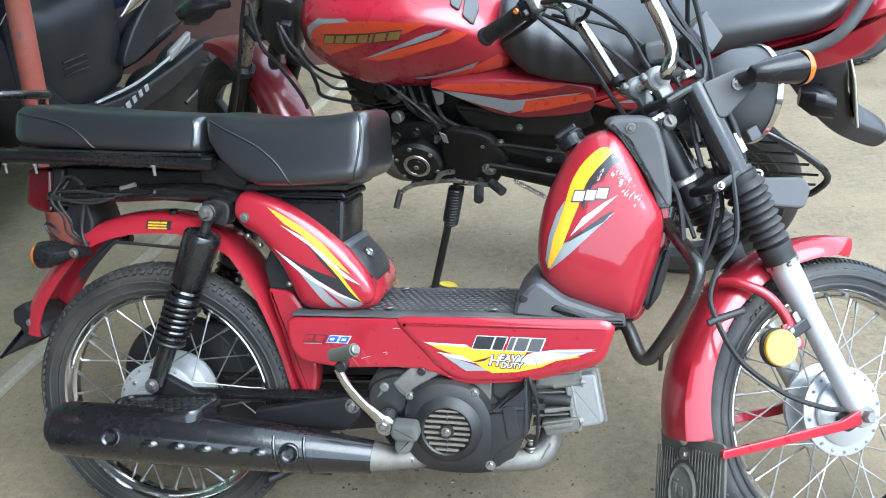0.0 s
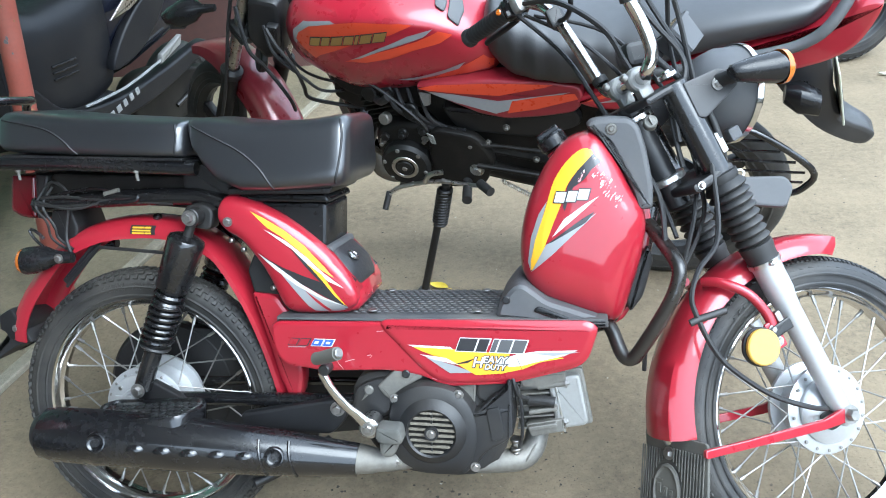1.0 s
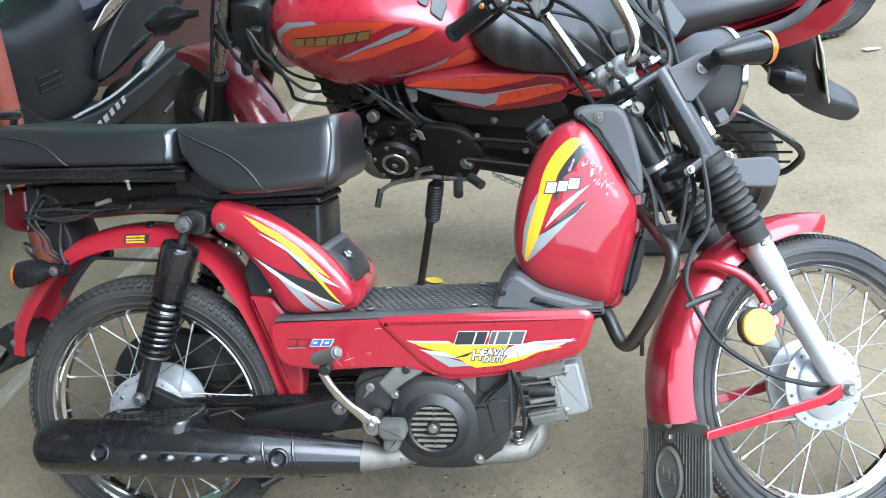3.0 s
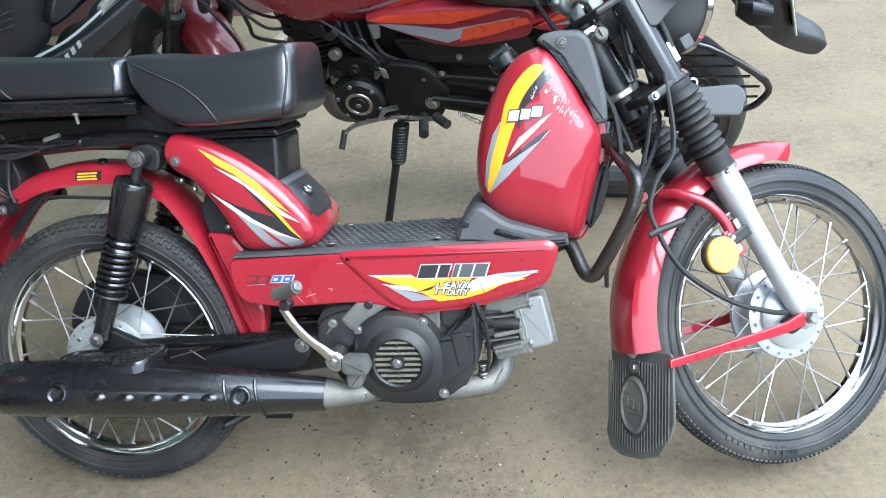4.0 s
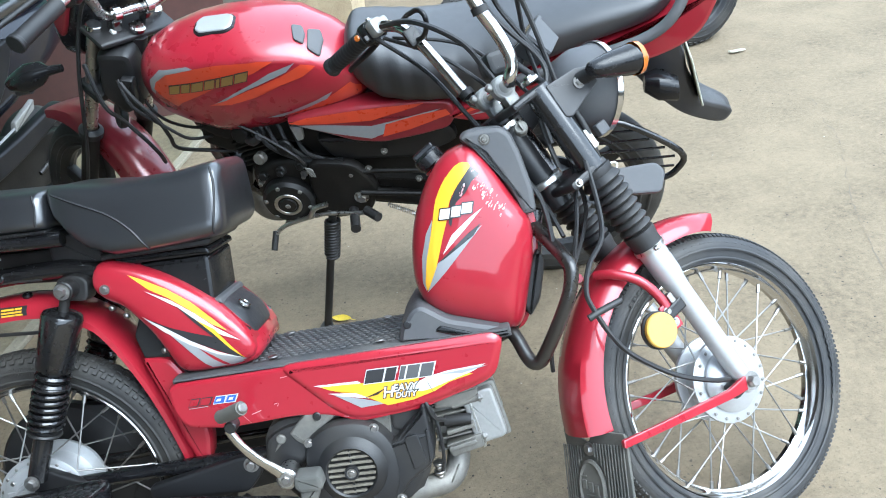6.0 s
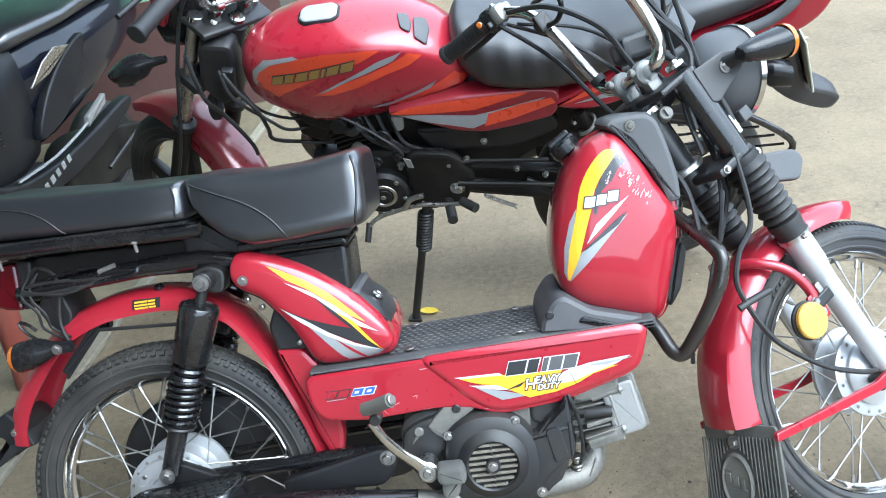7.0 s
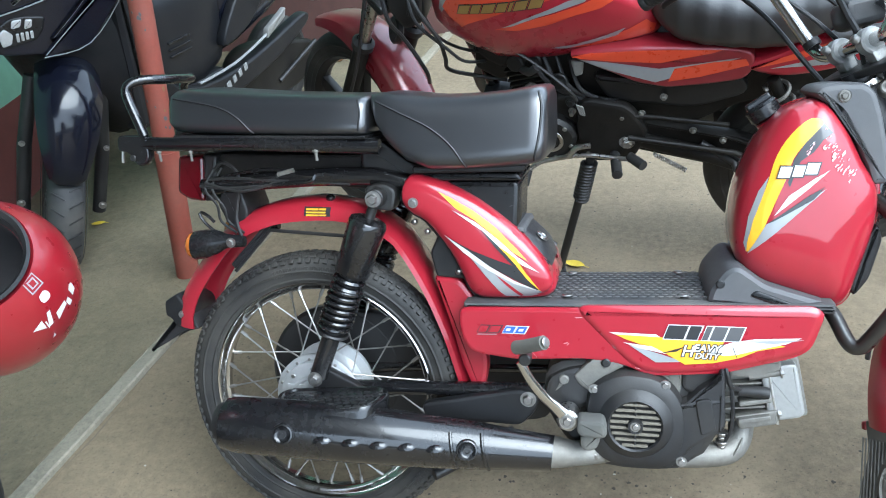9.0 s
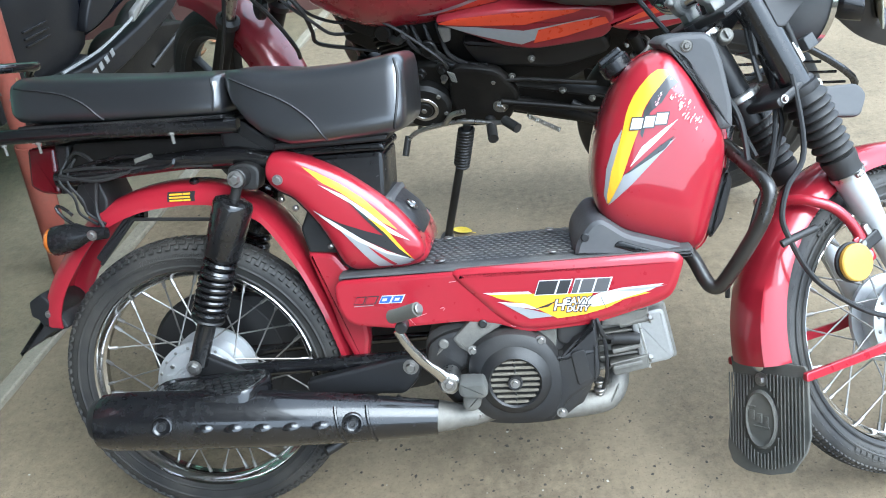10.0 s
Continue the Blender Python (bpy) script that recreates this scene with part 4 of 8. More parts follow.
part("scratch", decal([(0.712, 0.4165), (0.7128, 0.4165), (0.7205, 0.3975), (0.7195, 0.3975)], apron_skin, 0.0026), BLACK_PRINT, apron)
for x, z, ln, a in ((0.395, 0.398, 0.022, -0.9), (0.412, 0.395, 0.018, 0.3), (0.452, 0.408, 0.007, 0.2), (0.457, 0.404, 0.006, 0.9), (0.470, 0.452, 0.012, 0.1), (0.548, 0.375, 0.010, -0.6), (0.566, 0.372, 0.008, -0.2)):
    dx, dz = ln * math.cos(a), ln * math.sin(a)
    part("scratch", decal([(x, z), (x + dx, z + dz), (x + dx, z + dz + 0.0011), (x, z + 0.0013)], apron_skin, 0.0011), SCRATCH, apron)


def slanted(x, z, wd, ht, shear=0.35):
    return [(x, z), (x + wd, z), (x + wd + ht * shear, z + ht), (x + ht * shear, z + ht)]


# model badge in slanted blocks, white edged
for x, wd in ((0.6085, 0.030), (0.6415, 0.0175), (0.6660, 0.0085), (0.6775, 0.0200), (0.7005, 0.0210)):
    part("badge_edge", decal(slanted(x - 0.0018, 0.4241, wd + 0.0036, 0.0252), apron_skin, 0.0019), WHITE_PRINT, apron)
    part("badge_block", decal(slanted(x, 0.4256, wd, 0.0222), apron_skin, 0.0023), PLASTIC_GREY if x > 0.66 else BLACK_PRINT, apron)
part("badge_block", decal(slanted(0.6602, 0.4256, 0.005, 0.0120), apron_skin, 0.0026), RED, apron)
for txt, x, z, h in (("H", 0.6445, 0.4060, 0.0185), ("EAVY", 0.6735, 0.4118, 0.0122), ("DUTY", 0.6740, 0.3992, 0.0095)):
    m = Matrix.Translation((x, -0.1172, z)) @ Matrix.Rotation(radians(-0.5), 4, "Y") @ Matrix.Rotation(radians(90), 4, "X")
    part("slogan_shadow", letters(txt, h, Matrix.Translation((0.0003, 0.0007, -0.0004)) @ m, 0.0004, 0.25, 0.0017), BLACK_PRINT, apron, "", 0)
    part("slogan", letters(txt, h, m, 0.0004, 0.25, 0.0004), WHITE_PRINT, apron, "white slogan letters on the stripes", 0)
for x, wd, mat in ((0.309, 0.0150, BLACK_PRINT), (0.3275, 0.0170, BLACK_PRINT), (0.351, 0.018, BLUE_PRINT), (0.3715, 0.0165, BLUE_PRINT)):
    part("plate_edge", decal(slanted(x - 0.001, 0.4215, wd + 0.002, 0.0140, 0.55), apron_skin, 0.0010), WHITE_PRINT if mat is BLUE_PRINT else mat, apron)
    part("plate_block", decal(slanted(x + 0.0005, 0.4228, wd - 0.001, 0.0112, 0.55), apron_skin, 0.0014), RED if mat is BLACK_PRINT else mat, apron)
for x in (0.3565, 0.3775):
    part("plate_mark", decal(slanted(x, 0.4262, 0.0075, 0.0045, 0.55), apron_skin, 0.0018), WHITE_PRINT, apron)
part("plate_rule", decal([(0.309, 0.4180), (0.342, 0.4190), (0.342, 0.4202), (0.309, 0.4192)], apron_skin, 0.0012), SILVER_PRINT, apron)

# tank, console and leg shield
tank_line = catmull([(0.806, 0.786), (0.836, 0.788), (0.866, 0.752), (0.893, 0.700), (0.918, 0.655), (0.918, 0.598), (0.902, 0.530), (0.886, 0.478), (0.860, 0.468), (0.800, 0.488), (0.752, 0.507), (0.722, 0.534), (0.710, 0.583), (0.718, 0.655), (0.744, 0.722), (0.776, 0.768)], 4)
tank_bm = merged(domed(tank_line, -0.020, 0.070, 3.4), domed(tank_line, 0.020, 0.070, 3.4, 1))
tank_skin = skin_of(tank_bm)
tank = mp("fuel_tank", tank_bm, RED, "red gloss fuel tank with yellow and grey flashes", smooth=60)
mp("tank_flange", pillow(inset(tank_line, -0.009)[8:42], [(-0.026, 0.003), (-0.024, 0.0), (-0.012, 0.0), (-0.010, 0.003)]), RED)
for mat, off, pts in ((YELLOW, 0.0009, [(0.812, 0.763), (0.830, 0.756), (0.805, 0.728), (0.789, 0.704), (0.781, 0.676), (0.770, 0.647), (0.757, 0.610), (0.742, 0.569), (0.730, 0.560), (0.731, 0.580), (0.738, 0.615), (0.750, 0.650), (0.757, 0.675), (0.767, 0.710), (0.786, 0.741)]),
                      (SILVER_PRINT, 0.0012, [(0.757, 0.678), (0.750, 0.650), (0.738, 0.611), (0.731, 0.575), (0.731, 0.558), (0.726, 0.573), (0.731, 0.616), (0.743, 0.655)]),
                      (BLACK_PRINT, 0.0013, [(0.830, 0.756), (0.843, 0.742), (0.829, 0.732), (0.816, 0.714), (0.799, 0.701), (0.792, 0.682), (0.786, 0.662), (0.783, 0.669), (0.790, 0.704), (0.804, 0.727)]),
                      (WHITE_PRINT, 0.0014, [(0.841, 0.688), (0.811, 0.659), (0.766, 0.618), (0.785, 0.649), (0.819, 0.675)]),
                      (BLACK_PRINT, 0.0016, [(0.757, 0.606), (0.814, 0.650), (0.835, 0.663), (0.820, 0.644), (0.766, 0.610)]),
                      (SILVER_PRINT, 0.0014, [(0.732, 0.556), (0.756, 0.605), (0.815, 0.646), (0.837, 0.660), (0.809, 0.632), (0.768, 0.590)])):
    part("flash", decal(catmull(pts, 3) if mat is YELLOW else pts, tank_skin, off, cell=0.010), mat, tank)
wear = random.Random(8)
for k in range(60):
    f, g = wear.random(), wear.random()
    x, z = 0.822 + 0.045 * f + 0.012 * g, 0.738 - 0.062 * f + 0.020 * (g - 0.5)
    if k < 8:
        x, z = 0.805 + 0.028 * f, 0.712 + 0.034 * f + 0.010 * (g - 0.5)
    r = 0.0006 + 0.0015 * wear.random() ** 2
    part("worn_spot", decal([(x + r * (0.4 + 1.0 * wear.random()) * math.cos(a) + r * math.sin(a), z + 1.8 * r * (0.4 + 1.0 * wear.random()) * math.sin(a)) for a in [j * math.pi / 3.5 for j in range(7)]], tank_skin, 0.0020, cell=0.05), SCRATCH if k % 4 else WHITE_PRINT, tank)
# maker's badge as plain white blocks with a dark edge
for x, z, wd in ((0.768, 0.6745, 0.0165), (0.7875, 0.6765, 0.0150), (0.8050, 0.6800, 0.0170)):
    part("badge_edge", decal(slanted(x - 0.0018, z + 0.0002, wd + 0.0034, 0.0202, 0.25), tank_skin, 0.0024, cell=0.010), BLACK_PRINT, tank)
    part("badge_block", decal(slanted(x, z + 0.002, wd, 0.0166, 0.25), tank_skin, 0.0029, cell=0.010), WHITE_PRINT, tank)
cap = mp("fuel_cap", disc((0.768, 0.03, 0.758), (-0.55, 0, 0.83), 0.026, 0.026, 28, 0.004), PLASTIC_BLACK, "black ribbed fuel cap")
part("cap_neck", disc((0.780, 0.03, 0.740), (-0.55, 0, 0.83), 0.022, 0.02, 24), RED, cap)
part("cap_grip", moved(box(0.042, 0.010, 0.012, 0.003), Matrix.Translation((0.752, 0.03, 0.783)) @ Matrix.Rotation(radians(-34), 4, "Y")), PLASTIC_BLACK, cap)
console_line = corner_round([(0.672, 0.478), (0.678, 0.505), (0.702, 0.536), (0.720, 0.541), (0.760, 0.512), (0.850, 0.486), (0.862, 0.466), (0.800, 0.470)], 0.010)
mp("console", pillow(console_line, [(-0.098, 0.008), (-0.092, 0.002), (-0.06, 0), (0.06, 0), (0.092, 0.002), (0.098, 0.008)]), PLASTIC_GREY, "dark grey plastic console on the footboard")
mp("console_recess", slab(corner_round([(0.735, 0.494), (0.775, 0.480), (0.81, 0.476), (0.80, 0.484), (0.745, 0.504)], 0.006), -0.1005, -0.09, 0.003), PLASTIC_BLACK)
mp("console_bolt", disc((0.692, -0.098, 0.512), (0, -1, 0), 0.007, 0.004, 14), BLACK_MATT)
shield_line = corner_round([(0.816, 0.798), (0.826, 0.809), (0.850, 0.813), (0.886, 0.813), (0.902, 0.800), (0.914, 0.766), (0.928, 0.706), (0.930, 0.664), (0.906, 0.661), (0.897, 0.690), (0.874, 0.734), (0.853, 0.768), (0.834, 0.784)], 0.008)
mp("leg_shield", pillow(shield_line, [(-0.064, 0.009), (-0.061, 0.003), (-0.052, 0.0), (0.052, 0.0), (0.061, 0.003), (0.064, 0.009)]), PLASTIC_GREY, "dark grey plastic shield over the steering head")
mp("shield_bolt", merged(disc((0.858, -0.0635, 0.794), (0, -1, 0), 0.0095, 0.003, 20), disc((0.858, -0.066, 0.794), (0, -1, 0), 0.0055, 0.003, 6)), ALLOY_GREY)
mp("ecu_block", slab(corner_round([(0.880, 0.52), (0.925, 0.60), (0.935, 0.575), (0.92, 0.51), (0.90, 0.48)], 0.008), -0.04, 0.04, 0.006), BLACK_MATT)

# front frame tube
mp("down_tube", tube([(0.905, 0.0, 0.648), (0.927, -0.022, 0.631), (0.947, -0.062, 0.608), (0.962, -0.102, 0.589), (0.968, -0.118, 0.572), (0.964, -0.120, 0.545), (0.955, -0.119, 0.520), (0.934, -0.110, 0.474), (0.911, -0.095, 0.428), (0.902, -0.090, 0.416), (0.892, -0.085, 0.4145), (0.883, -0.076, 0.424), (0.868, -0.052, 0.455), (0.850, -0.030, 0.475)], 0.0120, 16, 4), SCUFFED, "scuffed black frame tube")

# engine
crank = pillow(catmull([(0.43, 0.36), (0.50, 0.375), (0.60, 0.36), (0.68, 0.33), (0.70, 0.27), (0.66, 0.20), (0.58, 0.185), (0.50, 0.195), (0.45, 0.24), (0.42, 0.30)], 3), [(-0.095, 0.01), (-0.088, 0.0), (0.07, 0.0), (0.08, 0.01)])
engine = mp("engine", crank, ENGINE_BLACK, "small dusty air-cooled engine", smooth=45)
cx, cz = 0.568, 0.283
fan = pillow(catmull([(cx - 0.080, cz + 0.012), (cx - 0.070, cz + 0.055), (cx - 0.030, cz + 0.080), (cx + 0.020, cz + 0.080), (cx + 0.056, cz + 0.062), (cx + 0.076, cz + 0.025), (cx + 0.078, cz - 0.030), (cx + 0.058, cz - 0.072), (cx + 0.010, cz - 0.084), (cx - 0.045, cz - 0.074), (cx - 0.076, cz - 0.040)], 4), [(-0.080, 0), (-0.112, 0.0), (-0.122, 0.004), (-0.127, 0.014), (-0.128, 0.026)])
fan_cover = part("fan_cover", fan, ENGINE_BLACK, engine, "black fan cover with a round grille")
ring = lathe([(0.0405, -0.004), (0.0405, -0.010), (0.0435, -0.013), (0.052, -0.009), (0.060, 0.0), (0.0405, 0.0)], 48)
part("grille_ring", moved(ring, Matrix.Translation((cx, -0.127, cz))), ENGINE_BLACK, fan_cover)
well = lathe([(0, -0.0005), (0.0405, -0.0005), (0.0405, -0.004), (0, -0.004)], 32)
part("grille_well", moved(well, Matrix.Translation((cx, -0.1275, cz))), GREASE, fan_cover)
for k in range(8):
    z = -0.035 + k * 0.0100
    wd = math.sqrt(max(0.0, 0.0405 ** 2 - z * z)) * 2
    part("grille_bar", box(wd, 0.006, 0.0042, 0.001, (cx, -0.1335, cz + z)), GRILLE_DUST, fan_cover)
part("grille_bar", box(0.003, 0.006, 0.080, 0.001, (cx, -0.1332, cz)), ENGINE_BLACK, fan_cover)
part("grille_boss", moved(lathe([(0.0, -0.006), (0.008, -0.006), (0.009, -0.009), (0.0115, -0.009), (0.0125, -0.004), (0.0125, 0), (0, 0)], 24), Matrix.Translation((cx, -0.1335, cz))), ENGINE_BLACK, fan_cover)
part("grille_bolt", hexbolt((cx, -0.139, cz), (0, -1, 0), 0.0055, 0.004), STEEL, fan_cover)
cowl = merged(slab(corner_round([(0.600, 0.318), (0.632, 0.316), (0.660, 0.328), (0.705, 0.332), (0.708, 0.282), (0.695, 0.267), (0.658, 0.243), (0.644, 0.223), (0.621, 0.200), (0.590, 0.212)], 0.008), -0.121, -0.040, 0.007),
              slab(corner_round([(0.640, 0.314), (0.668, 0.345), (0.692, 0.361), (0.696, 0.378), (0.702, 0.378), (0.706, 0.318)], 0.005), -0.1195, -0.040, 0.004))
part("cooling_cowl", cowl, ENGINE_BLACK, engine, "black cooling cowl")
part("cowl_rib", merged(slab(corner_round([(0.660, 0.326), (0.683, 0.331), (0.693, 0.279), (0.671, 0.267)], 0.006), -0.1245, -0.115, 0.0012), box(0.003, 0.005, 0.060, 0.001, (0.6995, -0.1205, 0.305))), ENGINE_BLACK, engine)
part("upper_cowl", slab(corner_round([(0.640, 0.385), (0.708, 0.385), (0.709, 0.335), (0.66, 0.325), (0.640, 0.335)], 0.008), -0.100, 0.03, 0.006), ENGINE_BLACK, engine)
part("case_boss", slab(corner_round([(0.598, 0.380), (0.642, 0.380), (0.640, 0.325), (0.612, 0.330)], 0.006), -0.096, -0.02, 0.004), ALLOY_GREY, engine)
for x, z in ((0.502, 0.336), (0.613, 0.349), (0.503, 0.219), (0.642, 0.219)):
    part("case_bolt", hexbolt((x, -0.120, z), (0, -1, 0), 0.0058, 0.006), STEEL, engine)
midbm = slab(corner_round([(0.425, 0.345), (0.455, 0.362), (0.512, 0.372), (0.530, 0.345), (0.512, 0.315), (0.470, 0.285), (0.415, 0.290)], 0.014), -0.105, 0.04, 0.008)
part("gearbox_cover", midbm, ENGINE_BLACK, engine, "black gearbox cover")
part("case_bracket", slab(corner_round([(0.467, 0.352), (0.500, 0.384), (0.546, 0.388), (0.549, 0.372), (0.514, 0.350), (0.499, 0.322), (0.478, 0.336)], 0.005), -0.108, -0.02, 0.004), ALLOY_GREY, engine, "dusty alloy bracket")
part("bracket_bolt", disc((0.520, -0.109, 0.378), (0, -1, 0), 0.0075, 0.004, 14), BLACK_MATT, engine)
part("case_boss", merged(disc((0.452, -0.100, 0.344), (0, -1, 0), 0.0085, 0.010, 16), bar_between((0.452, -0.102, 0.342), (0.438, -0.100, 0.322), 0.005)), ALLOY_GREY, engine)
for k in range(5):
    z = 0.277 + k * 0.0205
    part("cooling_fin", moved(box(0.064, 0.124, 0.0042, 0.0014), Matrix.Translation((0.742, -0.010, z)) @ Matrix.Rotation(radians(-7), 4, "Y")), ALLOY_GREY, engine)
part("cylinder", moved(box(0.08, 0.085, 0.075, 0.006), Matrix.Translation((0.745, -0.01, 0.315)) @ Matrix.Rotation(radians(-12), 4, "Y")), ALLOY_GREY, engine, "finned alloy cylinder", 30)
HEAD = Matrix.Translation((0.798, -0.012, 0.328)) @ Matrix.Rotation(radians(-12), 4, "Y")
head = moved(slab(corner_round([(-0.029, -0.047), (0.020, -0.047), (0.028, -0.040), (0.028, 0.042), (0.022, 0.047), (-0.029, 0.047)], 0.006), -0.064, 0.064, 0.005), HEAD)
part("cylinder_head", head, ALLOY, engine, "grey alloy cylinder head")
part("head_rim", moved(slab(corner_round([(-0.031, -0.051), (0.030, -0.052), (0.034, -0.048), (0.034, 0.048), (0.030, 0.052), (-0.031, 0.052)], 0.005), -0.046, -0.036, 0.003), HEAD), ALLOY_GREY, engine)
part("head_bracket", slab(corner_round([(0.715, 0.372), (0.792, 0.384), (0.792, 0.368), (0.760, 0.352), (0.715, 0.352)], 0.004), -0.078, -0.05, 0.003), ALLOY_GREY, engine)
part("head_bracket", slab(corner_round([(0.725, 0.285), (0.792, 0.300), (0.792, 0.275), (0.735, 0.262)], 0.004), -0.080, -0.05, 0.003), ALLOY_GREY, engine)
part("head_gasket", moved(box(0.004, 0.130, 0.100, 0.001), Matrix.Translation((0.783, -0.012, 0.322)) @ Matrix.Rotation(radians(-12), 4, "Y")), CHROME_OLD, engine)
for z, y in ((0.362, -0.072), (0.292, -0.072)):
    part("head_bolt", bar_between((0.745, y, z - 0.01), (0.792, y, z), 0.0065), ALLOY_GREY, engine)
    part("head_bolt", hexbolt((0.792, y, z), (1, 0, 0.2), 0.0065, 0.007), STEEL, engine)
for dz in (0.0, 0.030):
    part("head_fin", moved(box(0.05, 0.03, 0.008, 0.002), Matrix.Translation((0.755, -0.075, 0.285 + dz)) @ Matrix.Rotation(radians(-12), 4, "Y")), ALLOY_GREY, engine)
part("plug_cap", tube([(0.730, -0.080, 0.330), (0.762, -0.086, 0.332), (0.775, -0.086, 0.330)], 0.0095, 10), RUBBER_CLEAN, engine, "black spark plug cap")
part("plug_wire", tube([(0.735, -0.082, 0.332), (0.715, -0.10, 0.345), (0.706, -0.110, 0.372), (0.700, -0.10, 0.40)], 0.004, 6, 4), RUBBER_CLEAN, engine)
part("sensor_wire", tube([(0.708, -0.095, 0.365), (0.718, -0.098, 0.33), (0.720, -0.090, 0.27), (0.712, -0.075, 0.235)], 0.0032, 6, 4), RUBBER_CLEAN, engine)
exhaust = merged(tube([(0.744, -0.020, 0.280), (0.741, -0.040, 0.238), (0.724, -0.060, 0.216), (0.690, -0.070, 0.210), (0.620, -0.074, 0.207), (0.560, -0.072, 0.217), (0.510, -0.100, 0.217), (0.470, -0.116, 0.219)], 0.0205, 18, 4),
                 disc((0.744, -0.02, 0.262), (0, 0, 1), 0.029, 0.008, 24))
part("exhaust_pipe", exhaust, ALLOY_GREY, engine, "dull metal exhaust pipe")
part("exhaust_seam", tube([(0.7285 + 0.0245 * 0.55 * math.cos(a), -0.056 - 0.0245 * math.sin(a), 0.2195 + 0.0245 * 0.83 * math.cos(a)) for a in [math.pi * k / 12 for k in range(25)]], 0.0018, 6), ALLOY_GREY, engine)
part("sensor", merged(*[disc((0.708, -0.074, 0.226 + 0.008 * k), (0, -0.2, 1), 0.010 if k % 2 else 0.007, 0.006, 12, 0.001) for k in range(4)]), STEEL, engine)

# silencer
axis_pts = [(-0.126, -0.196, 0.270), (-0.112, -0.195, 0.270), (-0.090, -0.193, 0.269), (0.0, -0.182, 0.263), (0.16, -0.160, 0.249), (0.31, -0.138, 0.233), (0.442, -0.122, 0.221)]
radii = [(0.030, 0.031), (0.040, 0.040), (0.045, 0.044), (0.048, 0.046), (0.046, 0.044), (0.038, 0.036), (0.025, 0.025)]
rings = []
for (x, y, z), (ry, rz) in zip(axis_pts, radii):
    rings.append([(x + 0.10 * rz * math.sin(a), y + ry * math.cos(a), z + rz * math.sin(a)) for a in [2 * math.pi * k / 28 for k in range(28)]])
silencer = mp("silencer", loft(rings), BLACK_GLOSS, "black enamelled silencer with a heat shield")
shield = []
for (x, y, z), (ry, rz) in list(zip(axis_pts, radii))[1:]:
    x = min(x, 0.436)
    shield.append([(x + 0.10 * rz * math.sin(a), y + (ry + 0.006) * math.cos(a), z + (rz + 0.006) * math.sin(a)) for a in [radians(95 + 9.5 * k) for k in range(16)]]
                  + [(x + 0.10 * rz * math.sin(a), y + (ry + 0.003) * math.cos(a), z + (rz + 0.003) * math.sin(a)) for a in [radians(95 + 9.5 * k) for k in range(15, -1, -1)]])
hs_bm = loft(shield)
hs_skin = skin_of(hs_bm)
hs = part("heat_shield", hs_bm, BLACK_GLOSS, silencer, "black heat shield with half-moon slots", smooth=60)


def on_shield(x, z):
    hit, nrm, _, _ = hs_skin.ray_cast(Vector((x, -0.5, z)), Vector((0, 1, 0)))
    return hit, (nrm if nrm.y < 0 else -nrm)


for k in range(5):
    at, nrm = on_shield(0.068 + k * 0.0458, 0.2590 - 0.0042 * k)
    bump = moved(lathe([(0.0, 0.0060), (0.007, 0.0056), (0.012, 0.0038), (0.0160, 0.0), (0.0160, -0.004), (0, -0.004)], 24, math.pi * 0.98, math.pi * 2.02), frame_on(at, nrm) @ Matrix.Diagonal((1, 1, 0.70, 1)))
    part("slot", bump, BLACK_GLOSS, hs)
for x, z in ((0.003, 0.274), (0.301, 0.243)):
    at, nrm = on_shield(x, z)
    q = frame_on(at, nrm)
    part("bolt_dish", moved(lathe([(0.0, 0.0012), (0.008, 0.0012), (0.012, 0.0018), (0.0145, 0.0042), (0.0170, 0.0036), (0.0185, -0.002), (0.0, -0.002)], 28), q), BLACK_GLOSS, hs)
    part("shield_bolt", moved(lathe([(0.0, 0.006), (0.003, 0.006), (0.004, 0.008), (0.0068, 0.008), (0.0074, 0.0012), (0, 0.001)], 14), q), BLACK_MATT, hs)
for x0 in (0.272, 0.322):
    line = []
    for k in range(14):
        z = 0.270 - 0.008 * k - (x0 - 0.27) * 0.1
        hit = hs_skin.ray_cast(Vector((x0 + 0.0014 * k, -0.5, z)), Vector((0, 1, 0)))[0]
        if hit is not None:
            line.append(hit)
    part("shield_crease", tube(line, 0.0032, 8), BLACK_GLOSS, hs)
part("end_cap", moved(lathe([(0.0, 0.012), (0.030, 0.012), (0.038, 0.009), (0.0425, 0.0), (0.0425, -0.004), (0, -0.004)], 32), Matrix.Translation((-0.120, -0.196, 0.270)) @ Matrix.Diagonal((0.85, 0.85, 0.85, 1)) @ Matrix.Rotation(radians(90), 4, "Z")), BLACK_MATT, silencer)
part("collar", tube([(0.430, -0.124, 0.222), (0.448, -0.1215, 0.2205), (0.462, -0.120, 0.219), (0.470, -0.118, 0.2185), (0.500, -0.112, 0.217)], 0.0275, 24, 0, 0.018), ALLOY_GREY, silencer, "bare dull metal collar")
low = corner_round([(-0.050, -0.128), (-0.030, -0.188), (0.020, -0.208), (0.140, -0.196), (0.160, -0.130), (0.140, -0.098), (-0.030, -0.098)], 0.020, 4)
rim_z = lambda x: 0.300 + 0.10 * max(0.0, x) * 0.9
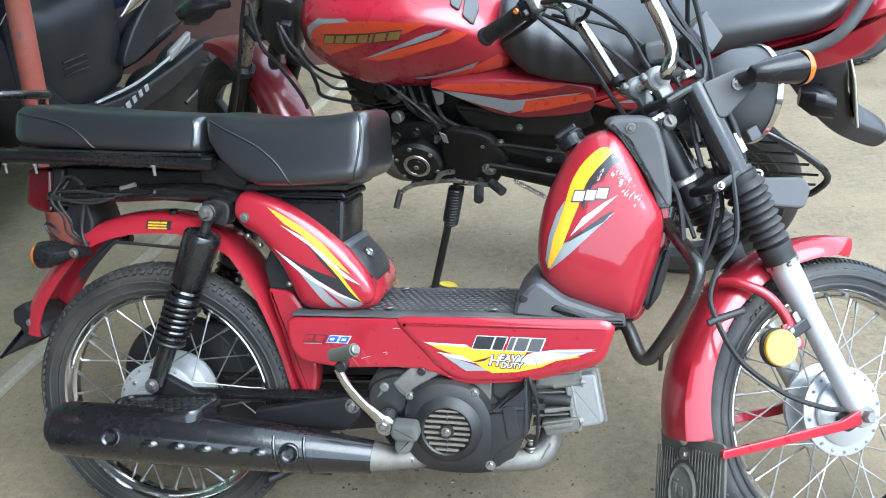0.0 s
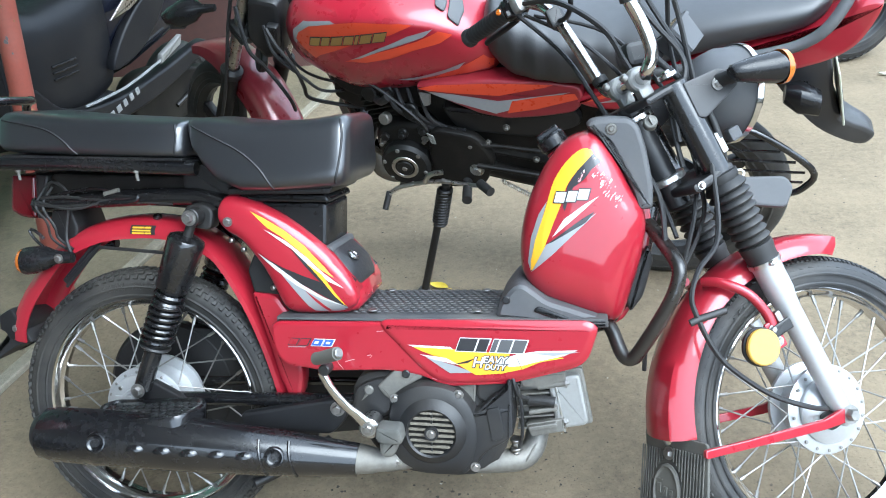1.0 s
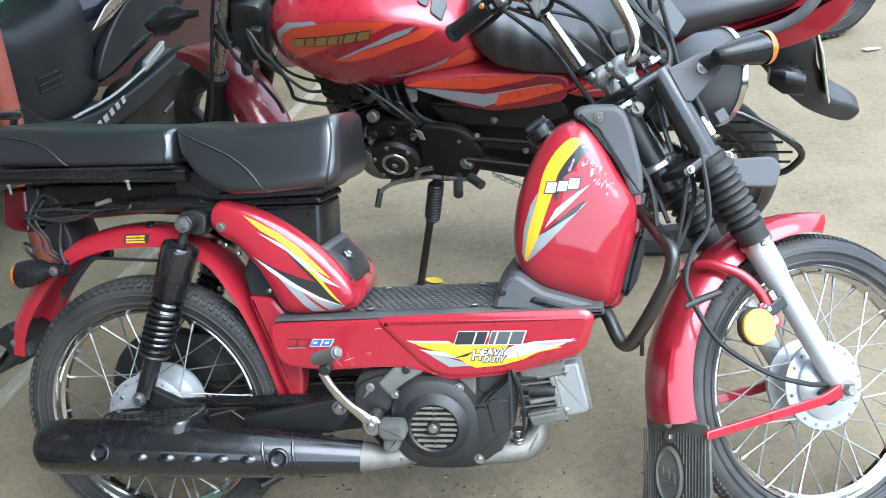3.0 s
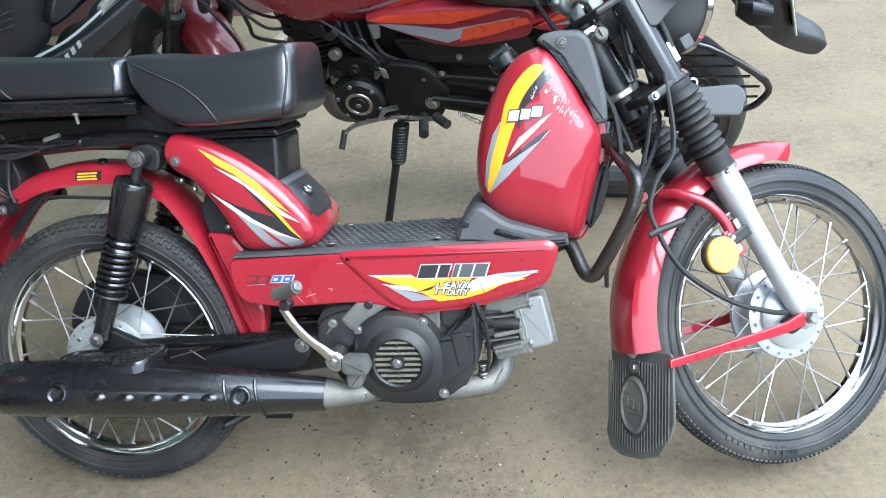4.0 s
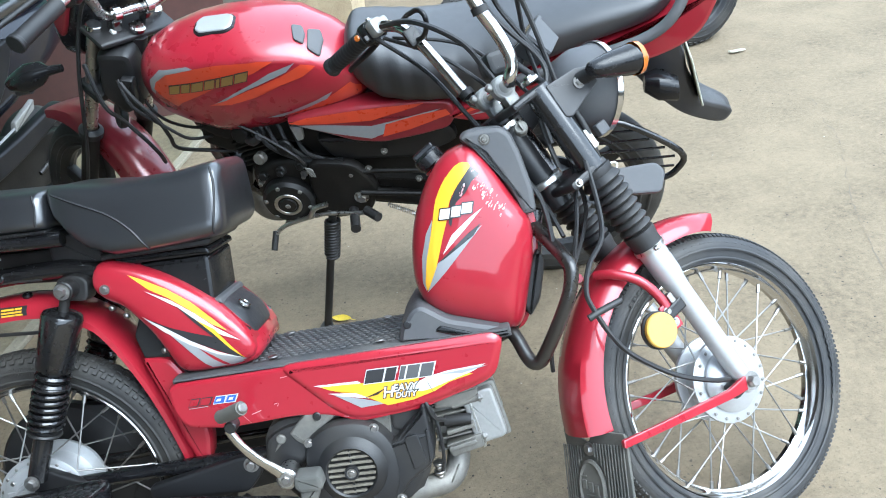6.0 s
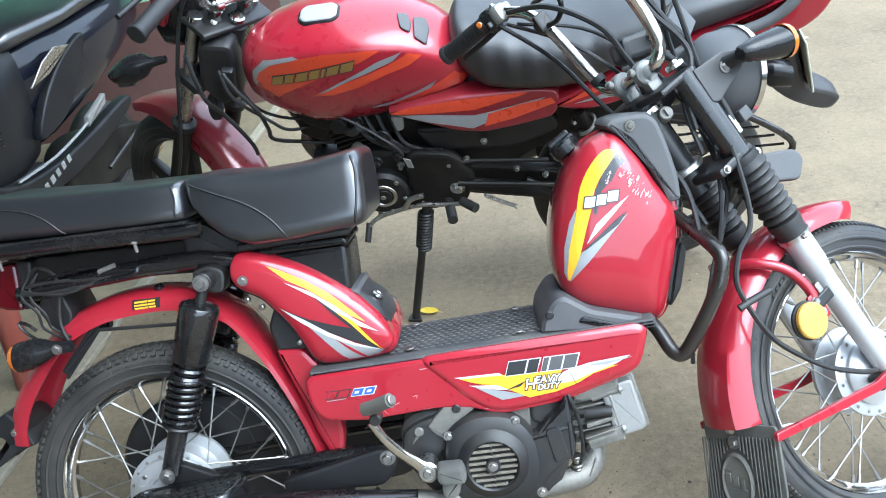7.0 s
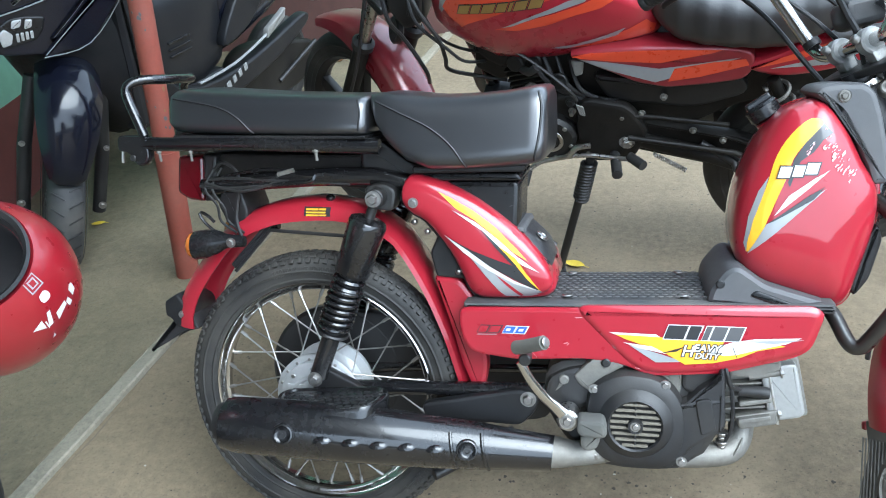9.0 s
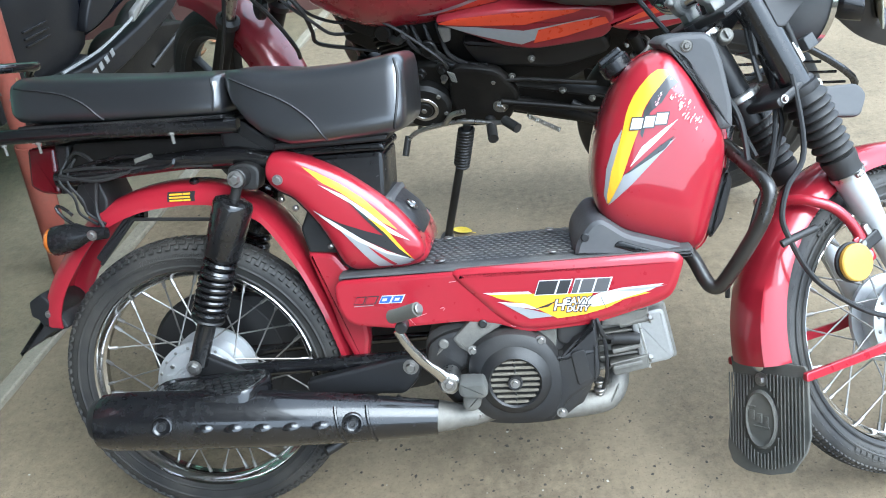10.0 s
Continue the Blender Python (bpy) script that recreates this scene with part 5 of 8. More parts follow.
foot = mp("foot_plate", loft([[(p.x, p.y, 0.268) for p in low], [(p.x, p.y, rim_z(p.x) - 0.006) for p in low], [(p.x, p.y, rim_z(p.x)) for p in inset(low, 0.003)], [(p.x, p.y, rim_z(p.x)) for p in inset(low, 0.009)], [(p.x, p.y, rim_z(p.x) - 0.003) for p in inset(low, 0.012)]]), BLACK_GLOSS, "black honeycomb plate over the silencer", smooth=45)
holes = []
for i in range(11):
    for j in range(5):
        x, y = -0.016 + i * 0.0145 + (0.007 if j % 2 else 0), -0.183 + j * 0.015
        holes.append(disc((x, y, rim_z(x) - 0.0035), (0, 0, 1), 0.0064, 0.0022, 6, 0.0008))
ob = part("plate_stud", merged(*holes), BLACK_MATT, foot)
ob["kind"] = "stuff"

# swing arm, shock, stand
mp("swing_arm", tube([(-0.02, -0.062, 0.290), (0.15, -0.075, 0.300), (0.42, -0.075, 0.312)], 0.0125, 14), BLACK_GLOSS, "black swing arm")
mp("swing_arm", tube([(-0.02, 0.045, 0.280), (0.15, 0.06, 0.290), (0.42, 0.06, 0.300)], 0.012, 10), BLACK_GLOSS)
mp("pivot_plate", slab(corner_round([(0.205, 0.283), (0.378, 0.320), (0.412, 0.312), (0.405, 0.280), (0.378, 0.252), (0.209, 0.258)], 0.012), -0.100, -0.078, 0.006), BLACK_MATT, "satin black pivot plate")
mp("pivot_nut", hexbolt((0.392, -0.100, 0.303), (0, -1, 0), 0.009, 0.010), STEEL)
mp("axle_bracket", slab(corner_round([(0.005, 0.335), (0.03, 0.335), (0.10, 0.300), (0.10, 0.285), (0.0, 0.285)], 0.008), -0.090, -0.072, 0.004), BLACK_MATT)
for s in (-1, 1):
    a, b = Vector((0.018, s * 0.098, 0.324)), Vector((0.140, s * 0.096, 0.645))
    d = (b - a).normalized()
    shock = mp("shock_absorber", merged(bar_between(a, a + d * 0.110, 0.0165, 18), bar_between(a + d * 0.10, a + d * 0.20, 0.009, 12)), BLACK_GLOSS, "black rear shock absorber with a coil spring")
    coil = [a + d * (0.094 + 0.082 * k / 112) + (d.orthogonal().normalized() * math.cos(2 * math.pi * k / 16) + d.cross(d.orthogonal().normalized()) * math.sin(2 * math.pi * k / 16)) * 0.0265 for k in range(113)]
    up = Vector((0, 1, 0)).rotation_difference(d).to_matrix().to_4x4()
    part("spring", tube(coil, 0.0045, 8), BLACK_GLOSS, shock)
    part("damper_rod", bar_between(a + d * 0.088, a + d * 0.20, 0.0205, 20), BLACK_MATT, shock)
    part("spring_seat", moved(lathe([(0.0, 0), (0.018, 0), (0.027, 0.003), (0.029, 0.006), (0.027, 0.009), (0, 0.009)], 28), Matrix.Translation(a + d * 0.082) @ up), BLACK_MATT, shock)
    for h in (0.178, 0.192):
        part("collar", moved(lathe([(0.020, -0.005), (0.027, -0.004), (0.030, 0.0), (0.027, 0.004), (0.020, 0.005)], 28), Matrix.Translation(a + d * h) @ up), BLACK_GLOSS, shock)
    can = lathe([(0.0, 0), (0.0285, 0), (0.0305, 0.003), (0.0335, 0.088), (0.0335, 0.094), (0.031, 0.099), (0.022, 0.103), (0.0, 0.104)], 36)
    part("dust_can", moved(can, Matrix.Translation(a + d * 0.203) @ up), BLACK_GLOSS, shock, "satin black dust can")
    part("eye", merged(bar_between(a + d * 0.285, b, 0.0085, 12), disc(b - Vector((0, 0.016 * -s, 0)) * 0 + Vector((0, -0.014, 0)), (0, 1, 0), 0.016, 0.028, 20)), BLACK_MATT, shock)
    part("top_nut", hexbolt(b + Vector((0, s * 0.016, 0)), (0, s, 0), 0.0092, 0.012), STEEL, shock)
    part("bottom_nut", hexbolt(a + Vector((0, s * 0.018, 0)), (0, s, 0), 0.009, 0.010), STEEL, shock)
stand = merged(tube([(0.30, 0.09, 0.25), (0.26, 0.13, 0.13), (0.245, 0.158, 0.056)], 0.012, 10), moved(box(0.06, 0.05, 0.008, 0.003), Matrix.Translation((0.245, 0.160, 0.056)) @ Matrix.Rotation(radians(18.7), 4, "X")))
mp("prop_stand", stand, BLACK_MATT, "black prop stand")
mp("centre_stand", tube([(0.36, -0.05, 0.22), (0.26, -0.06, 0.155), (0.22, -0.085, 0.140)], 0.010, 8, 3), BLACK_MATT)

# kick starter and pedal
kick_rings = []
for p, w in zip(catmull([(0.388, -0.172, 0.398), (0.402, -0.168, 0.368), (0.421, -0.160, 0.338), (0.444, -0.150, 0.312), (0.458, -0.146, 0.296)], 4, False), [0.0085] * 6 + [0.0090] * 5 + [0.010, 0.0105, 0.011, 0.012, 0.013, 0.014]):
    kick_rings.append([(p.x + w * math.cos(a) * 0.75, p.y + 0.0062 * math.sin(a), p.z + w * math.cos(a) * 0.62) for a in [2 * math.pi * k / 14 for k in range(14)]])
kick = mp("kick_lever", loft(kick_rings), CHROME, "chromed kick start lever", smooth=60)
part("boss", merged(disc((0.461, -0.108, 0.291), (0, -1, 0), 0.0175, 0.044, 24, 0.004), slab(corner_round([(0.446, 0.276), (0.466, 0.270), (0.486, 0.290), (0.478, 0.300), (0.462, 0.306)], 0.006), -0.150, -0.126, 0.004)), CHROME_OLD, kick)
part("boss_bolt", hexbolt((0.461, -0.152, 0.291), (0, -1, 0), 0.0075, 0.006), STEEL, kick)
part("joint", disc((0.397, -0.186, 0.404), (0, 1, 0), 0.010, 0.026, 18, 0.002), BLACK_MATT, kick)
part("foot_rubber", tube([(0.383, -0.178, 0.422), (0.395, -0.188, 0.427), (0.430, -0.212, 0.444)], 0.0112, 14), FLAP, kick, "grey ribbed rubber foot piece")
part("end_bolt", disc((0.430, -0.212, 0.444), (0.81, -0.5, 0.35), 0.0085, 0.006, 14), STEEL, kick)
pedal = mp("foot_peg", merged(slab(corner_round([(0.478, 0.302), (0.519, 0.301), (0.525, 0.279), (0.519, 0.271), (0.484, 0.272), (0.476, 0.281)], 0.007), -0.170, -0.130, 0.006), slab(corner_round([(0.482, 0.278), (0.516, 0.278), (0.510, 0.250), (0.494, 0.243), (0.481, 0.250)], 0.010), -0.163, -0.132, 0.007)), FLAP, "grey rubber foot peg end")
part("peg", bar_between((0.50, -0.14, 0.275), (0.50, -0.04, 0.26), 0.010), BLACK_MATT, pedal)

# front end, turned to the left; built about the front axle: x ahead, y to the left, z up the forks
rake, turn = radians(29), radians(26.5)
FRONT = Matrix.Translation((1.232, 0.036, 0.299)) @ Matrix.Rotation(-rake, 4, "Y") @ Matrix.Rotation(turn, 4, "Z")
TILT_BACK = Matrix.Rotation(rake, 4, "Y")


def fp(name, bm, mat, label="", parent=None, smooth=38):
    return part(name, moved(bm, FRONT), mat, parent or moped, label, smooth)


front_wheel = wheel(moped, FRONT, "front_wheel", 0.2675, 0.068, 0.2145, 36, 170, 0.078, 0.062, tyre_mat=RUBBER_DUSTY, rim_share=0.60, shoulder=False)
front_wheel["label"] = "spoked chrome front wheel with a ribbed road tyre"
groove = merged(*[moved(box(0.010, 0.020, 0.003, 0.0006), Matrix.Rotation(-2 * math.pi * (k + 0.5 * s) / 84, 4, "Y") @ Matrix.Translation((0.2555, s * 0.0235, 0)) @ Matrix.Rotation(radians(90), 4, "Y") @ Matrix.Rotation(-s * 0.85, 4, "X")) for k in range(84) for s in (-1, 1)])
ob = part("tread", groove, RUBBER_DUSTY, front_wheel)
ob["kind"] = "stuff"
word = letters("NYLON", 0.012, Matrix.Translation((0, 0, 0)), 0.0006)
word = moved(word, Matrix.Rotation(radians(126), 4, "Y") @ Matrix.Translation((0.240, -0.0348, 0)) @ Matrix.Rotation(radians(90), 4, "X") @ Matrix.Rotation(radians(90), 4, "Z"))
part("side_mark", word, RUBBER_CLEAN, front_wheel, "raised word on the tyre wall", 0)
# forks
for s in (-1, 1):
    y = s * 0.068
    UP = FRONT @ Matrix.Translation((0, y, 0)) @ Matrix.Rotation(radians(90), 4, "X")
    leg = part("fork_leg", moved(lathe([(0.0, -0.004), (0.013, -0.004), (0.0165, 0.0), (0.0178, 0.020), (0.0192, 0.10), (0.0196, 0.205), (0.0210, 0.222), (0.0240, 0.240), (0.0244, 0.292), (0.0235, 0.298), (0.0, 0.298)], 28), UP), SILVER_PAINT, moped, "silver painted fork leg", 45)
    part("fork_foot", moved(merged(box(0.030, 0.026, 0.036, 0.006, (0, y, -0.002)), disc((0, y - 0.014, 0), (0, 1, 0), 0.015, 0.028, 20)), FRONT), SILVER_PAINT, leg)
    part("clamp_ring", moved(merged(lathe([(0.022, 0), (0.0275, 0.001), (0.0278, 0.009), (0.022, 0.010)], 28), box(0.008, 0.008, 0.014, 0.002, (-0.006, 0.005, 0.028)), disc((-0.012, 0.005, 0.030), (1, 0, 0), 0.0035, 0.014, 10, 0.001)), UP @ Matrix.Translation((0, 0.291, 0))), CHROME_OLD, leg, "steel hose clip")
    prof = [(0.0262, 0.0), (0.0262, 0.012), (0.0285, 0.022), (0.0285, 0.030)]
    for k in range(8):
        z = 0.038 + k * 0.0140
        rr = 0.0300 + 0.0058 * k / 7
        prof += [(rr - 0.0085, z - 0.0055), (rr - 0.002, z - 0.0025), (rr, z), (rr - 0.001, z + 0.003)]
    prof += [(0.028, 0.148), (0.030, 0.154), (0.030, 0.162), (0.024, 0.164)]
    part("fork_gaiter", moved(lathe(prof, 28), UP @ Matrix.Translation((0, 0.300, 0))), RUBBER_CLEAN, leg, "ribbed black rubber gaiter")
    fp("fork_tube", tube([(0, y, 0.452), (0, y, 0.628)], 0.0235, 24), BLACK_GLOSS, "black upper fork tube")
    fp("fork_cap", merged(disc((0, y, 0.640), (0, 0, 1), 0.0165, 0.010, 20), disc((0, y, 0.648), (0, 0, 1), 0.008, 0.006, 6)), CHROME)
    fp("axle_nut", hexbolt((0, s * 0.084, 0), (0, s, 0), 0.011, 0.014), STEEL)
    part("mudguard_stay", moved(slab(corner_round([(0.012, 0.012), (0.014, -0.008), (-0.05, -0.022), (-0.200, -0.0425), (-0.280, -0.053), (-0.280, -0.039), (-0.200, -0.028), (-0.05, -0.005), (-0.01, 0.012)], 0.004), -0.0045, 0.0045, 0.0015), FRONT @ TILT_BACK @ Matrix.Translation((0, s * 0.081, 0)) @ Matrix.Rotation(radians(-s * 2.5), 4, "Z")), RED, moped, "red mudguard stay")
    fp("mudguard_brace", tube([(-0.095, s * 0.030, 0.312), (-0.082, s * 0.058, 0.302), (-0.060, s * 0.078, 0.270), (-0.050, s * 0.084, 0.225), (-0.054, s * 0.085, 0.190)], 0.0085, 8, 4), RED, "red tubular mudguard brace")
    fp("brace_plate", moved(slab(corner_round([(-0.014, -0.024), (0.012, -0.026), (0.014, 0.022), (-0.010, 0.024)], 0.004), -0.003, 0.003, 0.0015), Matrix.Translation((-0.057, s * 0.087, 0.190))), RED)
    for z in (0.178, 0.200):
        fp("brace_bolt", hexbolt((-0.057, s * 0.090, z), (0, s, 0), 0.0055, 0.006), STEEL)
    fp("brace_clip", box(0.012, 0.012, 0.034, 0.003, (-0.036, s * 0.086, 0.205)), STEEL)
fp("axle", bar_between((0, -0.086, 0), (0, 0.086, 0), 0.008), STEEL)
hubcap = lathe([(0.010, -0.012), (0.030, -0.010), (0.050, -0.004), (0.058, 0.004), (0.058, 0.010), (0.0, 0.010)], 40)
part("brake_plate", moved(hubcap, FRONT @ Matrix.Translation((0, -0.042, 0))), SILVER_PAINT, moped, "silver drum brake plate")
part("drive_block", moved(merged(box(0.05, 0.022, 0.03, 0.006, (-0.012, -0.062, 0.0))), FRONT), BLACK_MATT, moped)
ref = fp("side_reflector", disc((-0.098, -0.104, 0.193), (0, -1, 0), 0.0295, 0.010, 36, 0.002), REFLECTOR, "round yellow side reflector")
part("reflector_backing", moved(merged(disc((-0.098, -0.096, 0.193), (0, -1, 0), 0.032, 0.008, 32), box(0.075, 0.006, 0.02, 0.002, (-0.060, -0.092, 0.195))), FRONT), BLACK_MATT, ref)
# front mudguard
wr = 0.312
arc = [(wr * math.cos(radians(a)) - 0.006, wr * math.sin(radians(a)) - 0.004) for a in [83 + 2.5 * k for k in range(42)]]
w = 0.052
cross = [(-w, -0.030), (-w * 0.97, -0.015), (-w * 0.75, -0.004), (-w * 0.35, 0.0), (0, 0.001), (w * 0.35, 0.0), (w * 0.75, -0.004), (w * 0.97, -0.015), (w, -0.030), (w - 0.004, -0.030), (w * 0.88, -0.016), (w * 0.6, -0.008), (0, -0.004), (-w * 0.6, -0.008), (-w * 0.88, -0.016), (-w + 0.004, -0.030)]
mg = sweep(arc, [(y, -o) for y, o in cross], lambda t: 1.25 - 0.15 * min(1.0, t / 0.5) + 0.55 * max(0.0, (t - 0.55) / 0.45))
for v in mg.verts:
    ahead = math.degrees(math.atan2(v.co.z + 0.004, v.co.x + 0.006)) % 360
    tip = max(0.0, min(1.0, (97 - ahead) / 14))
    v.co.y *= 1 - 0.30 * tip ** 2
    v.co.x -= 0.35 * tip * max(0.0, wr - math.hypot(v.co.x + 0.006, v.co.z + 0.004))
part("front_mudguard", moved(mg, FRONT @ TILT_BACK), RED, moped, "long red gloss front mudguard")
flap = slab(corner_round([(-0.076, 0.033), (-0.066, -0.018), (-0.081, -0.085), (-0.086, -0.125), (-0.074, -0.149), (-0.045, -0.157), (0.0, -0.155), (0.040, -0.142), (0.064, -0.106), (0.071, -0.080), (0.067, 0.020), (0.064, 0.029), (-0.007, 0.031), (-0.010, 0.016), (-0.018, 0.011), (-0.026, 0.014), (-0.034, 0.028), (-0.060, 0.029)], 0.006), -0.003, 0.003, 0.0015)
FLAP_M = FRONT @ TILT_BACK @ Matrix.Translation((-0.288, -0.02, -0.060)) @ Matrix.Rotation(radians(5), 4, "Y") @ Matrix.Rotation(radians(-72), 4, "Z")


def bent(bm):
    """The rubber sheet curling back along its inner side."""
    bmesh.ops.subdivide_edges(bm, edges=[e for e in bm.edges if e.calc_length() > 0.03], cuts=4, use_grid_fill=True)
    for v in bm.verts:
        v.co.y += 2.2 * max(0.0, -0.022 - v.co.x) ** 2 + 0.6 * max(0.0, v.co.x - 0.03) ** 2
    return moved(bm, FLAP_M)


mudflap = part("mud_flap", bent(flap), FLAP, moped, "grey ribbed rubber mud flap")
ribs = []
for k in range(23):
    x = -0.078 + k * 0.0063
    lo = -0.146 + 0.0006 * abs(k - 11) ** 1.7
    hi = 0.010 if x > -0.005 else 0.004
    inside = 1 - ((x + 0.014) / 0.034) ** 2
    if inside > 0:
        half = 0.056 * math.sqrt(inside)
        pieces = [(lo, -0.066 - half), (-0.066 + half, hi)]
    else:
        pieces = [(lo, hi)]
    for a, b in pieces:
        if b - a > 0.006:
            ribs.append(box(0.0020, 0.0028, b - a, 0.0007, (x, -0.0036, (a + b) / 2)))
part("flap_rib", bent(merged(*ribs)), FLAP, mudflap)
oval = moved(lathe([(0.0, -0.003), (0.0235, -0.003), (0.0265, -0.0062), (0.0295, -0.0035), (0.0295, 0.0), (0, 0)], 32), Matrix.Translation((-0.014, -0.002, -0.066)) @ Matrix.Diagonal((1.0, 1, 1.65, 1)))
part("flap_badge", bent(oval), FLAP, mudflap)
for x, z, wd, ht in ((-0.030, -0.060, 0.010, 0.016), (-0.016, -0.064, 0.010, 0.016), (-0.003, -0.068, 0.007, 0.018), (-0.012, -0.078, 0.030, 0.003), (-0.030, -0.046, 0.014, 0.003)):
    part("badge_block", bent(box(wd, 0.003, ht, 0.0008, (x, -0.0052, z))), FLAP, mudflap)
part("flap_bolt", moved(hexbolt((-0.012, -0.004, 0.000), (0, -1, 0), 0.0075, 0.009), FLAP_M), STEEL, mudflap)
# yokes, steering head, bars
fp("lower_yoke", slab(corner_round([(-0.064, 0.456), (0.020, 0.456), (0.020, 0.474), (-0.064, 0.472)], 0.007), -0.090, 0.090, 0.005), BLACK_MATT, "black lower fork yoke")
fp("yoke_bolt", hexbolt((-0.050, -0.090, 0.465), (-0.1, -1, 0), 0.0045, 0.007), STEEL)
fp("steering_stem", tube([(-0.050, 0, 0.44), (-0.050, 0, 0.63)], 0.021, 20), BLACK_MATT)
for z in (0.482, 0.600):
    fp("stem_race", disc((-0.05, 0, z), (0, 0, 1), 0.033, 0.012, 28), CHROME_OLD)
fp("upper_yoke", slab(corner_round([(-0.066, 0.618), (0.018, 0.618), (0.018, 0.631), (-0.066, 0.631)], 0.005), -0.088, 0.088, 0.006), BLACK_MATT, "black upper fork yoke")
fp("ignition_lock", merged(disc((-0.055, -0.045, 0.588), (-0.3, -0.9, 0.3), 0.0115, 0.02, 22), box(0.004, 0.004, 0.014, 0.001, (-0.062, -0.066, 0.595))), ALLOY_GREY, "round ignition lock")
for s in (-1, 1):
    c = fp("bar_clamp", merged(disc((-0.03, s * 0.034 - 0.010, 0.662), (0, 1, 0), 0.021, 0.020, 22, 0.003), box(0.026, 0.020, 0.030, 0.004, (-0.03, s * 0.034, 0.643))), ALLOY, "cast alloy handlebar clamp")
    part("clamp_bolt", moved(disc((-0.048, s * 0.034, 0.670), (-0.5, 0, 0.87), 0.007, 0.012, 14), FRONT), STEEL, c)
left_bar = [(-0.03, 0.0, 0.662), (-0.03, 0.055, 0.662), (-0.025, 0.092, 0.680), (-0.020, 0.115, 0.755), (-0.020, 0.129, 0.816), (-0.021, 0.150, 0.857), (-0.023, 0.180, 0.879), (-0.032, 0.205, 0.892), (-0.05, 0.232, 0.897), (-0.10, 0.352, 0.901)]
right_bar = [(-0.03, -0.055, 0.662), (-0.035, -0.078, 0.668), (-0.021, -0.087, 0.683), (-0.016, -0.094, 0.706), (-0.0155, -0.099, 0.742), (-0.021, -0.106, 0.786), (-0.023, -0.117, 0.840), (-0.030, -0.140, 0.873), (-0.052, -0.176, 0.888), (-0.08, -0.215, 0.895), (-0.13, -0.335, 0.899)]
for x, y, z, d in ((-0.0205, -0.1055, 0.783, (0.1, -0.2, 1)), (-0.0255, 0.090, 0.690, (0.05, 0.3, 1))):
    fp("bar_strap", moved(lathe([(0.0118, -0.006), (0.0142, -0.006), (0.0142, 0.006), (0.0118, 0.006)], 18), Matrix.Translation((x, y, z)) @ Vector((0, 1, 0)).rotation_difference(Vector(d)).to_matrix().to_4x4()), RUBBER_CLEAN, "black rubber strap")
fp("handlebar", tube(right_bar[::-1] + left_bar, 0.0110, 16, 4), CHROME, "chromed handlebar")
for s, a, b in ((-1, Vector(right_bar[-2]), Vector(right_bar[-1])), (1, Vector(left_bar[-2]), Vector(left_bar[-1]))):
    d = (b - a).normalized()
    turn_to = Vector((0, 1, 0)).rotation_difference(d).to_matrix().to_4x4()
    prof = [(0.0, 0.0), (0.022, 0.0), (0.022, 0.005), (0.0165, 0.006)]
    for k in range(12):
        prof += [(0.0165, 0.010 + 0.0095 * k), (0.0174, 0.012 + 0.0095 * k), (0.0174, 0.017 + 0.0095 * k), (0.0165, 0.019 + 0.0095 * k)]
    prof += [(0.0195, 0.128), (0.0195, 0.136), (0.0, 0.138)]
    fp("grip", moved(lathe(prof, 22), Matrix.Translation(a) @ turn_to), RUBBER_CLEAN, "black rubber grip")
    pod = fp("switch_pod", moved(merged(box(0.036, 0.030, 0.044, 0.009), box(0.020, 0.024, 0.020, 0.004, (0.020, 0.004, -0.016))), Matrix.Translation(a - d * 0.006) @ turn_to), PLASTIC_BLACK, "black switch housing")
    part("switch_button", moved(disc(a + d * 0.012 + Vector((-0.016, -0.012, 0.004)), (-0.75, -0.6, 0.25), 0.0062, 0.006, 16), FRONT), AMBER, pod)
    part("toggle", moved(box(0.010, 0.008, 0.012, 0.002), FRONT @ Matrix.Translation(a - d * 0.012 + Vector((-0.020, -0.010, -0.008)))), BLACK_MATT, pod)
    perch = fp("lever_bracket", moved(merged(box(0.034, 0.022, 0.034, 0.006), box(0.022, 0.016, 0.018, 0.004, (0.024, 0.0, 0.004))), Matrix.Translation(a - d * 0.030) @ turn_to), ALLOY, "cast alloy lever bracket")
    part("bracket_bolt", moved(hexbolt(a - d * 0.030 + Vector((-0.004, 0, 0.017)), (0, 0, 1), 0.005, 0.006), FRONT), STEEL, perch)
    fp("brake_lever", tube([a - d * 0.026 + Vector((0.022, 0, -0.006)), a + d * 0.012 + Vector((0.036, 0, -0.016)), a + d * 0.060 + Vector((0.034, 0, -0.022)), b + Vector((0.034, 0, -0.024)), b + Vector((0.032, s * 0.010, -0.026))], 0.0062, 10, 4), BLACK_MATT, "black lever")
# black clip with an open loop, on the straight of the bar
clip = fp("bar_clip", merged(moved(lathe([(0.012, -0.012), (0.0165, -0.012), (0.018, -0.008), (0.018, 0.008), (0.0165, 0.012), (0.012, 0.012)], 20), Matrix.Translation((-0.020, 0.133, 0.828)) @ Vector((0, 1, 0)).rotation_difference(Vector((0, 0.25, 0.95))).to_matrix().to_4x4()),
                             box(0.030, 0.010, 0.034, 0.003, (-0.034, 0.110, 0.832))), BLACK_MATT, "black clip on the handlebar")
part("loop", moved(tube([(-0.030, 0.144, 0.830), (-0.032, 0.086, 0.818), (-0.030, 0.055, 0.826), (-0.028, 0.040, 0.842), (-0.026, 0.052, 0.858), (-0.026, 0.090, 0.866), (-0.024, 0.118, 0.868)], 0.0048, 10, 4), FRONT), BLACK_MATT, clip)
